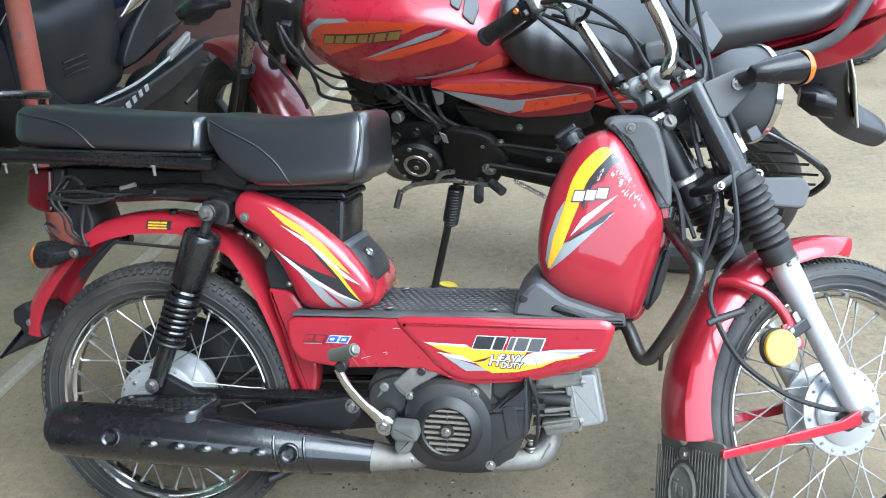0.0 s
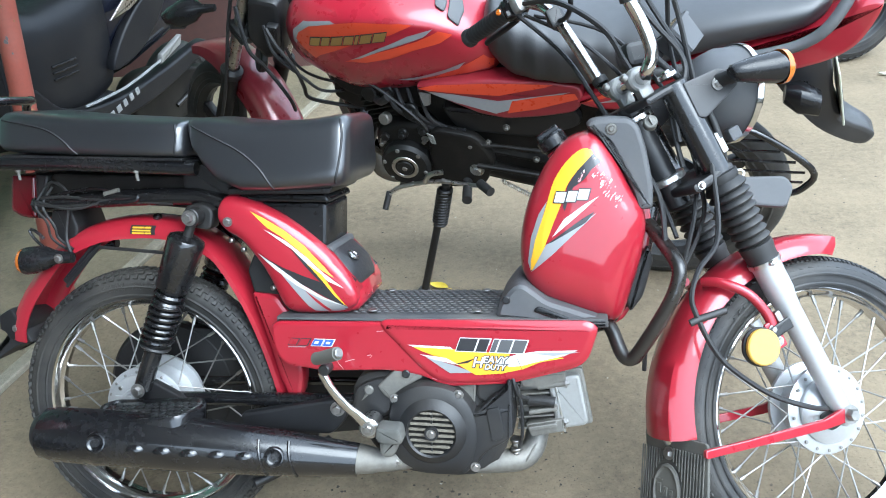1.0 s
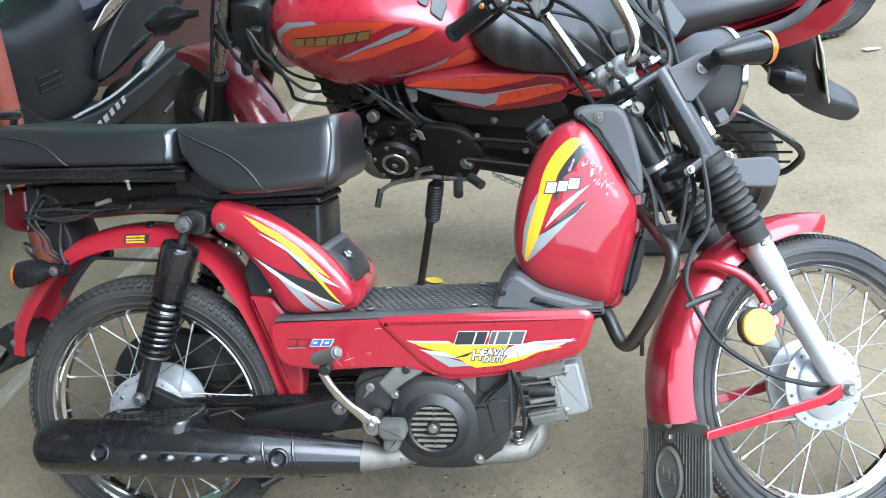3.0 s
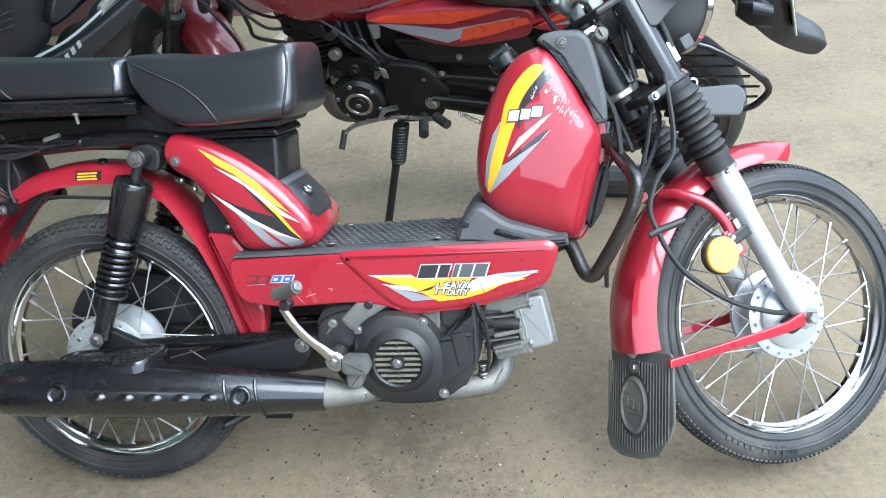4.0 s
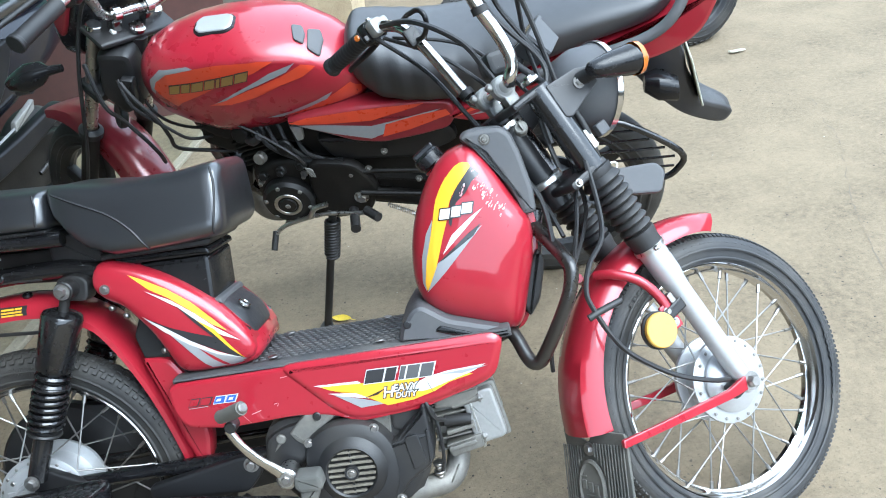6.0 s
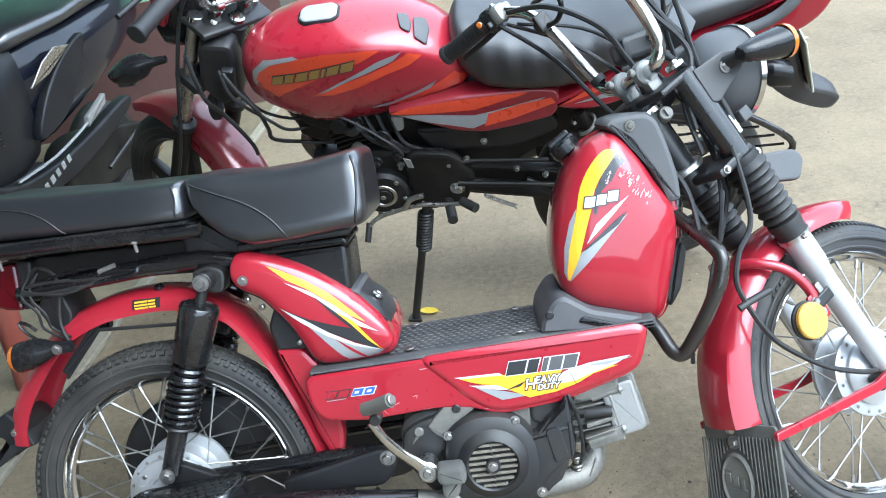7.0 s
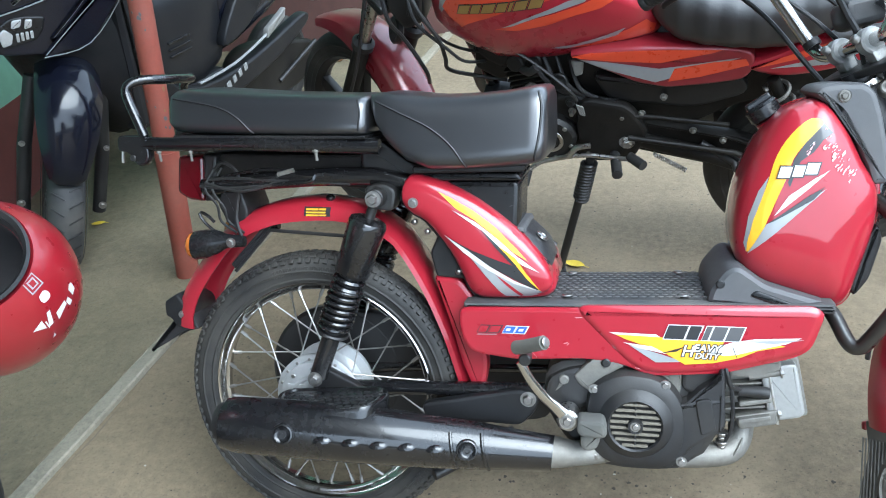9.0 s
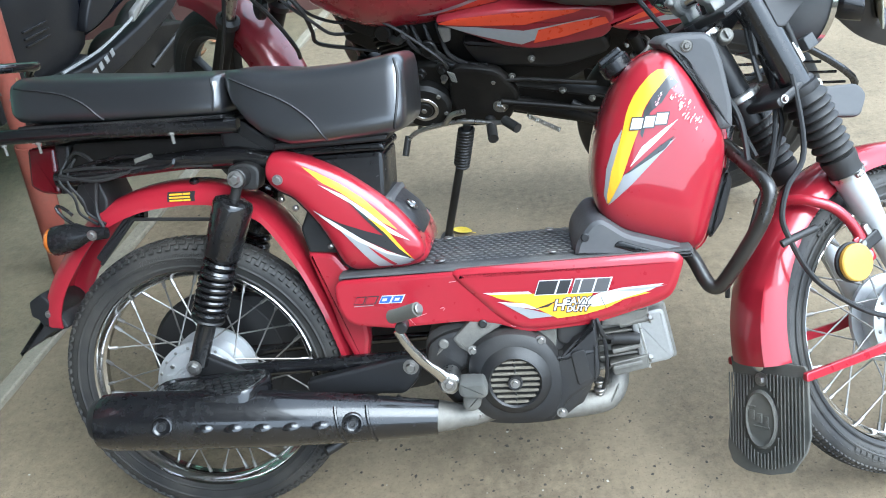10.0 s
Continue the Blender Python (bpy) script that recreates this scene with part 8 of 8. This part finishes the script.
part("glove_box", hull([(-0.24, 0.97, 0.72, 0.16, 0.5), (-0.33, 0.95, 0.73, 0.15, 0.5), (-0.35, 0.92, 0.76, 0.13, 0.5)], 24, 4), SCOOTER_GREY, ap)
for k in range(3):
    part("vent", box(0.11, 0.012, 0.008, 0.003, (-0.50, 0.142, 0.585 - 0.022 * k)), PLASTIC_BLACK, ap)
for s in (1, -1):
    sill = sp("floor_sill", slab(catmull([(-0.26, 0.50), (-0.34, 0.40), (-0.50, 0.335), (-0.72, 0.320), (-0.95, 0.345), (-1.22, 0.42), (-1.22, 0.47), (-0.98, 0.43), (-0.76, 0.405), (-0.55, 0.415), (-0.42, 0.46), (-0.32, 0.56)], 4), *(sorted((s * 0.130, s * 0.178))), 0.010), SCOOTER_GREY, "grey plastic floor sill")
    if s > 0:
        part("sill_trim", tube([(-0.52, 0.180, 0.430), (-0.72, 0.181, 0.432), (-0.90, 0.180, 0.462), (-1.02, 0.178, 0.490)], 0.005, 6, 3), SILVER_PRINT, sill)
        for k in range(5):
            x = -0.640 - 0.036 * k
            part("maker_block", moved(box(0.020 if k != 1 else 0.024, 0.003, 0.026, 0.001), Matrix.Translation((x, 0.179, 0.358 + 0.010 * k)) @ Matrix.Rotation(radians(15), 4, "Y")), SILVER_PRINT, sill)
        part("sill_reflector", slab(corner_round([(-0.93, 0.455), (-1.06, 0.500), (-1.07, 0.535), (-0.94, 0.490)], 0.006), 0.165, 0.188, 0.004), ALLOY, sill, "pale reflector strip")
sp("floor", box(0.42, 0.26, 0.03, 0.008, (-0.52, 0, 0.395)), SCOOTER_GREY, "grey footboard")
sp("front_cover", hull([(0.02, 0.74, 0.70, 0.08, 0.5), (-0.03, 0.75, 0.66, 0.11, 0.5), (-0.12, 0.80, 0.50, 0.150, 0.5), (-0.22, 0.84, 0.36, 0.185, 0.5)], 24, 3.5), SCOOTER_BLACK, "black plastic cover behind the wheel")
sp("tunnel", hull([(-0.22, 0.80, 0.40, 0.12, 0.5), (-0.30, 0.80, 0.38, 0.145, 0.5), (-0.45, 0.76, 0.37, 0.140, 0.5), (-0.62, 0.78, 0.37, 0.145, 0.5), (-0.74, 0.82, 0.40, 0.13, 0.5)], 26, 4), SCOOTER_GREY, "dark plastic inner body panel", smooth=60)
body = hull([(-0.66, 0.76, 0.42, 0.06, 0.5), (-0.72, 0.80, 0.42, 0.115, 0.5), (-0.85, 0.82, 0.44, 0.150, 0.5), (-1.05, 0.82, 0.50, 0.165, 0.5), (-1.30, 0.83, 0.58, 0.150, 0.5), (-1.55, 0.84, 0.66, 0.10, 0.5), (-1.62, 0.82, 0.72, 0.05, 0.5)], 30, 3)
sp("tail_body", body, NAVY, "glossy navy rear body", smooth=60)
sp("seat", hull([(-0.68, 0.83, 0.77, 0.09, 0.5), (-0.74, 0.86, 0.78, 0.13, 0.5), (-1.0, 0.865, 0.80, 0.15, 0.5), (-1.3, 0.90, 0.82, 0.14, 0.5), (-1.52, 0.90, 0.84, 0.09, 0.5)], 26, 3), VINYL, "black scooter seat", smooth=60)
for s in (1, -1):
    sp("side_flash", slab(catmull([(-0.70, 0.50), (-0.78, 0.62), (-0.92, 0.72), (-1.06, 0.76), (-1.00, 0.64), (-0.86, 0.53)], 4), *(sorted((s * 0.13, s * 0.168))), 0.008), SCOOTER_GREY, "grey side panel")
    # pale plate built in place of a reflection on the glossy side
    sp("reflection_plate", moved(slab(corner_round([(-0.707, 0.672), (-0.797, 0.735), (-0.874, 0.764), (-0.959, 0.748), (-0.82, 0.69)], 0.006), -0.003, 0.003, 0.002), Matrix.Translation((0, s * 0.172, 0))), CHROME_OLD, "pale plate standing for a reflection on the side")
wheel(scooter, Matrix.Translation((-1.24, 0.0, 0.215)), "rear_wheel", 0.215, 0.09, 0.135, 0, 0, 0.06, 0.10, rim_mat=BLACK_MATT, hub_mat=BLACK_MATT, cast=True)
sp("engine", merged(slab(catmull([(-0.80, 0.36), (-0.92, 0.42), (-1.20, 0.36), (-1.36, 0.30), (-1.34, 0.20), (-1.10, 0.17), (-0.85, 0.22)], 4), 0.05, 0.135, 0.015)), GREASE, "oily grey engine casing")
sp("kick_arm", tube([(-1.05, 0.14, 0.24), (-1.22, 0.155, 0.30), (-1.30, 0.165, 0.33)], 0.009, 8, 3), BLACK_MATT)
sp("centre_stand", merged(tube([(-0.92, 0.10, 0.24), (-0.98, 0.13, 0.015)], 0.011, 8), tube([(-0.92, -0.10, 0.24), (-0.98, -0.13, 0.015)], 0.011, 8), tube([(-0.98, -0.13, 0.015), (-0.98, 0.13, 0.015)], 0.010, 8)), BLACK_MATT, "black centre stand")
sp("handle_cover", hull([(-0.06, 1.10, 1.04, 0.10, 0.5), (-0.12, 1.15, 1.03, 0.20, 0.5), (-0.20, 1.15, 1.04, 0.20, 0.5), (-0.25, 1.11, 1.05, 0.12, 0.5)], 24, 3), NAVY, "navy handlebar cover")
for s in (1, -1):
    sp("grip", bar_between((-0.20, s * 0.20, 1.09), (-0.26, s * 0.34, 1.08), 0.017, 14), RUBBER_CLEAN, "black grip")


# ---- pole, helmet and small things ----
foot, head = Vector((-1.140, 2.150, 0.0)), Vector((-0.872, 2.165, 2.43))
pole = tagged(part("pole", tube([foot, head], 0.030, 20), POLE_PAINT), "slanting iron pole in flaking red oxide paint", "pole")
part("sleeve", tube([foot, foot.lerp(head, 0.17)], 0.0335, 20), POLE_PAINT, pole, "wider sleeve at its foot")
rng = random.Random(8)
for k in range(16):
    t = 0.16 + 0.20 * rng.random()
    a = rng.uniform(3.6, 6.0)
    p = foot.lerp(head, t) + Vector((math.cos(a), math.sin(a), 0)) * (0.0302 if t > 0.17 else 0.0337)
    s = rng.uniform(0.002, 0.006)
    part("flake", moved(slab(catmull([(s * math.cos(b) * rng.uniform(0.6, 1.3), s * 1.6 * math.sin(b) * rng.uniform(0.6, 1.3)) for b in [j * math.pi / 4 for j in range(8)]], 1), -0.0006, 0.0006, 0.0003), Matrix.Translation(p) @ Matrix.Rotation(a + math.pi / 2, 4, "Z")), PLASTIC_GREY if k % 3 else LEAF_BROWN, pole)

# helmet on the seat of a parked machine
HC = Vector((-0.911, 1.079, 0.664))
HEL = Matrix.Translation(HC) @ Vector((0, 1, 0)).rotation_difference(Vector((0.30, -0.51, 0.80))).to_matrix().to_4x4()
helmet = thing("helmet", Matrix.Translation((HC.x, HC.y, HC.z - 0.128)), "red full-face helmet with peeling white stickers", "helmet")
inv = helmet.matrix_world.inverted()
R0 = 0.128
prof = [(R0 * 1.0 * math.sin(radians(a)), R0 * 1.06 * -math.cos(radians(a)) * -1) for a in range(180, 38, -6)]
prof = [(max(r, 0.0), y) for r, y in prof]
shell = lathe([(r, y) for r, y in prof] + [(0.074, 0.092), (0.070, 0.085)], 48)
part("shell", moved(shell, inv @ HEL), HELMET_RED, helmet, "red painted shell", 60)
part("edge_trim", moved(lathe([(0.0795, 0.103), (0.083, 0.107), (0.079, 0.111), (0.073, 0.104), (0.073, 0.094)], 48), inv @ HEL), RUBBER_CLEAN, helmet)
liner = lathe([(0.074, 0.100), (0.069, 0.080), (0.076, 0.05), (0.088, 0.0), (0.085, -0.05), (0.05, -0.09), (0.0, -0.10)], 40)
part("liner", moved(liner, inv @ HEL), PADDING, helmet, "dark padded liner", 60)
part("cheek_pad", moved(lathe([(0.074, 0.092), (0.055, 0.085), (0.050, 0.06), (0.070, 0.03), (0.085, 0.03)], 24, 0.3, 2.6), inv @ HEL), PADDING, helmet)
sk_bm = moved(lathe(prof, 48), HEL)
hsk = skin_of(sk_bm)


def on_helmet(at, m, size, mat, name, pts):
    """A flat label laid on the shell."""
    d = (Vector(at) - HC).normalized()
    q = d.to_track_quat("Z", "Y").to_matrix().to_4x4()
    b = bmesh.new()
    b.faces.new([b.verts.new((x * size, y * size, 0)) for x, y in pts])
    bmesh.ops.triangulate(b, faces=b.faces)
    moved(b, Matrix.Translation(HC + d * 0.15) @ q @ Matrix.Rotation(m, 4, "Z"))
    for v in b.verts:
        hit, nrm, _, _ = hsk.find_nearest(v.co)
        v.co = hit + nrm * 0.0012
    return part(name, moved(b, inv), mat, helmet)


dot = [(math.cos(k * math.pi / 8), math.sin(k * math.pi / 8)) for k in range(16)]
for at, turn, size, pts in (((0.999, -0.021, -0.041), 0.4, 0.012, [(-0.5, -0.9), (0.6, -0.8), (0.7, 0.5), (0.1, 0.9), (-0.6, 0.4)]), ((0.982, -0.117, -0.146), 0.9, 0.010, [(-0.7, -0.6), (0.3, -0.9), (0.8, 0.6), (-0.2, 0.8)]),
                            ((0.955, -0.249, -0.161), 0.5, 0.014, [(-1.0, -0.5), (0.9, -0.3), (1.0, 0.4), (-0.7, 0.6)]), ((0.895, -0.417, -0.160), 0.1, 0.015, [(-0.3, -1.0), (0.25, -0.9), (0.35, 1.0), (-0.1, 0.9)]),
                            ((0.870, -0.450, -0.220), 0.3, 0.010, [(-0.2, -1.0), (0.2, -0.8), (0.3, 0.9), (-0.2, 0.8)]), ((0.823, -0.531, -0.203), 0.2, 0.013, [(-0.9, 0.1), (0.7, -0.8), (0.6, 0.7)]), ((0.829, -0.370, -0.419), 0.2, 0.006, [(-0.5, -0.9), (0.5, -0.6), (0.2, 0.9)])):
    on_helmet(HC + Vector(at), turn, size, WHITE_PRINT, "peeling_sticker", pts)
on_helmet(HC + Vector((0.919, -0.381, 0.105)), 0, 0.0095, WHITE_PRINT, "white_dot", dot)
for size, mat in ((0.0125, SILVER_PRINT), (0.0105, HELMET_RED), (0.0072, SILVER_PRINT), (0.0050, HELMET_RED)):
    on_helmet(HC + Vector((0.863, -0.414, 0.288)), 0.3, size, mat, "square_label", [(-1, -1), (1, -1), (1, 1), (-1, 1)])
on_helmet(HC + Vector((0.755, -0.526, 0.391)), 0.2, 0.010, PLASTIC_GREY, "worn_label", [(-1.4, -0.3), (-0.2, -0.5), (1.2, -0.3), (1.4, 0.4), (0.1, 0.2), (-1.2, 0.5)])


# the machine that carries the helmet
CART = pose(-1.085, 0.715, 0.0, 0, 0, 80)
cart = thing("parked_motorcycle", CART, "black parked motorcycle whose seat carries the helmet", "motorcycle")
part("seat", hull([(0.30, 0.53, 0.46, 0.05, 0.5), (0.22, 0.533, 0.45, 0.10, 0.5), (0.0, 0.532, 0.44, 0.125, 0.5), (-0.35, 0.545, 0.46, 0.11, 0.5), (-0.5, 0.54, 0.49, 0.05, 0.5)], 24, 3), VINYL, cart, "black vinyl seat", 60)
part("tail_body", hull([(0.25, 0.46, 0.34, 0.06, 0.5), (0.1, 0.46, 0.31, 0.09, 0.5), (-0.3, 0.47, 0.36, 0.09, 0.5), (-0.52, 0.49, 0.42, 0.05, 0.5)], 20, 3), BLACK_GLOSS, cart, "black tail body", 60)
wheel(cart, Matrix.Translation((-0.20, 0, 0.27)), "rear_wheel", 0.27, 0.08, 0.20, 0, 40, 0.06, 0.09, rim_mat=BLACK_MATT, hub_mat=BLACK_MATT, cast=True)
for s in (1, -1):
    part("swing_arm", tube([(-0.20, s * 0.07, 0.27), (0.20, s * 0.07, 0.33)], 0.014, 8), BLACK_MATT, cart)
    part("shock", bar_between((-0.17, s * 0.085, 0.28), (-0.10, s * 0.085, 0.50), 0.018, 12), BLACK_MATT, cart)
part("frame", slab(corner_round([(0.10, 0.30), (0.30, 0.30), (0.34, 0.50), (0.10, 0.50)], 0.03), -0.06, 0.06, 0.01), BLACK_MATT, cart)
part("prop_stand", bar_between((0.22, 0.06, 0.31), (0.24, 0.20, 0.0), 0.011), BLACK_MATT, cart)

# the wheel of a machine parked at the far side
FAR = pose(1.99, 4.02, 0.0, 0, 0, 20)
far = thing("parked_motorcycle", FAR, "dark parked motorcycle at the far side of the yard", "motorcycle")
wheel(far, Matrix.Translation((0, 0, 0.30)), "front_wheel", 0.30, 0.085, 0.222, 0, 44, 0.07, 0.10, rim_mat=BLACK_MATT, hub_mat=BLACK_MATT, cast=True)
for s in (1, -1):
    part("fork_leg", tube([(0, s * 0.075, 0.30), (-0.30, s * 0.075, 0.90)], 0.020, 12), BLACK_MATT, far)
part("body", hull([(-0.25, 0.95, 0.65, 0.08, 0.5), (-0.5, 0.98, 0.5, 0.12, 0.5), (-0.9, 0.9, 0.4, 0.12, 0.5), (-1.3, 0.85, 0.6, 0.08, 0.5)], 20, 3), BLACK_GLOSS, far, "black body", 60)
wheel(far, Matrix.Translation((-1.25, 0, 0.30)), "rear_wheel", 0.30, 0.085, 0.222, 0, 44, 0.07, 0.10, rim_mat=BLACK_MATT, hub_mat=BLACK_MATT, cast=True)
part("swing_arm", tube([(-1.25, 0.07, 0.30), (-0.8, 0.07, 0.42)], 0.02, 10), BLACK_MATT, far)
part("prop_stand", bar_between((-0.70, 0.08, 0.42), (-0.70, 0.22, 0.0), 0.011), BLACK_MATT, far)


# leaves, paper and cracks
def leaf(x, y, turn, length, mat, name, label, curl=0.15):
    rings = []
    for k in range(9):
        t = k / 8
        w = length * 0.26 * math.sin(math.pi * min(1, t * 0.97 + 0.015)) ** 0.8
        z = 0.004 + curl * length * (t - 0.5) ** 2 * 2
        xx = (t - 0.5) * length
        rings.append([(xx, -w, z + w * 0.35), (xx, -w * 0.5, z + w * 0.06), (xx, 0, z), (xx, w * 0.5, z + w * 0.06), (xx, w, z + w * 0.35), (xx, w * 0.5, z + w * 0.06 + 0.0012), (xx, 0, z + 0.0012), (xx, -w * 0.5, z + w * 0.06 + 0.0012)])
    bm = merged(loft(rings), tube([(length * 0.48, 0, 0.006), (length * 0.68, length * 0.03, 0.004)], 0.0008, 5))
    ob = part(name, moved(bm, pose(x, y, 0, 0, 0, turn)), mat)
    return tagged(ob, label, "leaf", group="fallen leaves")


leaf(0.012, 2.088, -28, 0.062, LEAF_YELLOW, "fallen_leaf", "yellow fallen leaf beside the prop stand")
leaf(-1.573, 2.500, 10, 0.05, LEAF_YELLOW, "fallen_leaf", "small yellow fallen leaf on the cement floor").location.z = 0.010
rng = random.Random(11)
for k in range(34):
    x, y = rng.uniform(-1.45, -0.95), rng.uniform(3.85, 4.38)
    ob = leaf(x, y, rng.uniform(0, 360), rng.uniform(0.05, 0.10), LEAF_BROWN, "dry_leaf", "brown dry leaf swept against the wall", 0.5)
    ob.location.z = 0.010
scrap = part("paper_scrap", moved(slab(corner_round([(-0.042, -0.012), (0.034, -0.012), (0.044, 0.008), (-0.028, 0.014)], 0.004), -0.003, 0.003, 0.001), Matrix.Translation((2.08, 3.755, 0.012)) @ Matrix.Rotation(radians(90), 4, "X")), PAPER)
tagged(scrap, "crumpled pale paper scrap lying on the concrete", "litter")
CRACK = paint("crack_shadow", (0.16, 0.132, 0.096), 0.95)


def crack(name, pts, width, seed):
    rng = random.Random(seed)
    line = catmull([(x, y, 0) for x, y in pts], 9, False)
    bm = bmesh.new()
    rows = []
    for i, p in enumerate(line):
        w = width * rng.uniform(0.0, 1.3) ** 2
        j = Vector((rng.uniform(-1, 1), rng.uniform(-1, 1), 0)) * width * 3.2
        rows.append((bm.verts.new((p.x + j.x - w, p.y + j.y, 0.0012)), bm.verts.new((p.x + j.x + w, p.y + j.y, 0.0012))))
    for a, b in zip(rows, rows[1:]):
        bm.faces.new((a[0], a[1], b[1], b[0]))
    bmesh.ops.recalc_face_normals(bm, faces=bm.faces)
    return tagged(part(name, bm, CRACK), "dark jagged crack across the concrete", "crack", kind="structure")


crack("crack", [(1.90, 3.20), (2.02, 3.03), (1.95, 2.85), (1.89, 2.62), (1.78, 2.42), (1.62, 2.12), (1.55, 1.95), (1.45, 1.70)], 0.0019, 5)
crack("joint", [(edge_x(0.2) + 0.020, 0.2), (edge_x(1.0) + 0.020, 1.0), (edge_x(2.0) + 0.020, 2.0), (edge_x(4.0) + 0.020, 4.0)], 0.0022, 6)


# small stones and grit on the concrete
GRIT = paint("dark_grit", (0.058, 0.049, 0.038), 0.95, vary=0.5, scale=80)
GRIT_PALE = paint("pale_grit", (0.40, 0.38, 0.32), 0.9, vary=0.3, scale=80)


def grit(name, label, count, seed, mat, size):
    rng = random.Random(seed)
    verts, faces = [], []
    for k in range(count):
        if k % 3 == 0:
            x, y = rng.gauss(0.08, 0.22), rng.gauss(1.13, 0.15)
        else:
            x, y = rng.uniform(-1.0, 2.2), rng.uniform(0.6, 3.8)
        r = size * (0.35 + 0.65 * rng.random() ** 3)
        n = rng.choice((4, 5, 6))
        b = len(verts)
        for j in range(n):
            a = 2 * math.pi * (j + 0.5 * rng.random()) / n
            verts.append((x + r * math.cos(a) * rng.uniform(0.6, 1.2), y + r * math.sin(a) * rng.uniform(0.6, 1.2), 0.0))
        verts.append((x + r * 0.2 * rng.uniform(-1, 1), y, r * rng.uniform(0.15, 0.4)))
        faces += [(b + j, b + (j + 1) % n, b + n) for j in range(n)]
    me = bpy.data.meshes.new(name)
    me.from_pydata(verts, [], faces)
    me.materials.append(mat)
    return tagged(new(name, me), label, "grit", kind="stuff")


grit("dark_grit", "dark grit scattered over the concrete yard", 1150, 2, GRIT, 0.0050)
grit("pale_grit", "pale stone chips scattered over the concrete yard", 110, 7, GRIT_PALE, 0.0038)
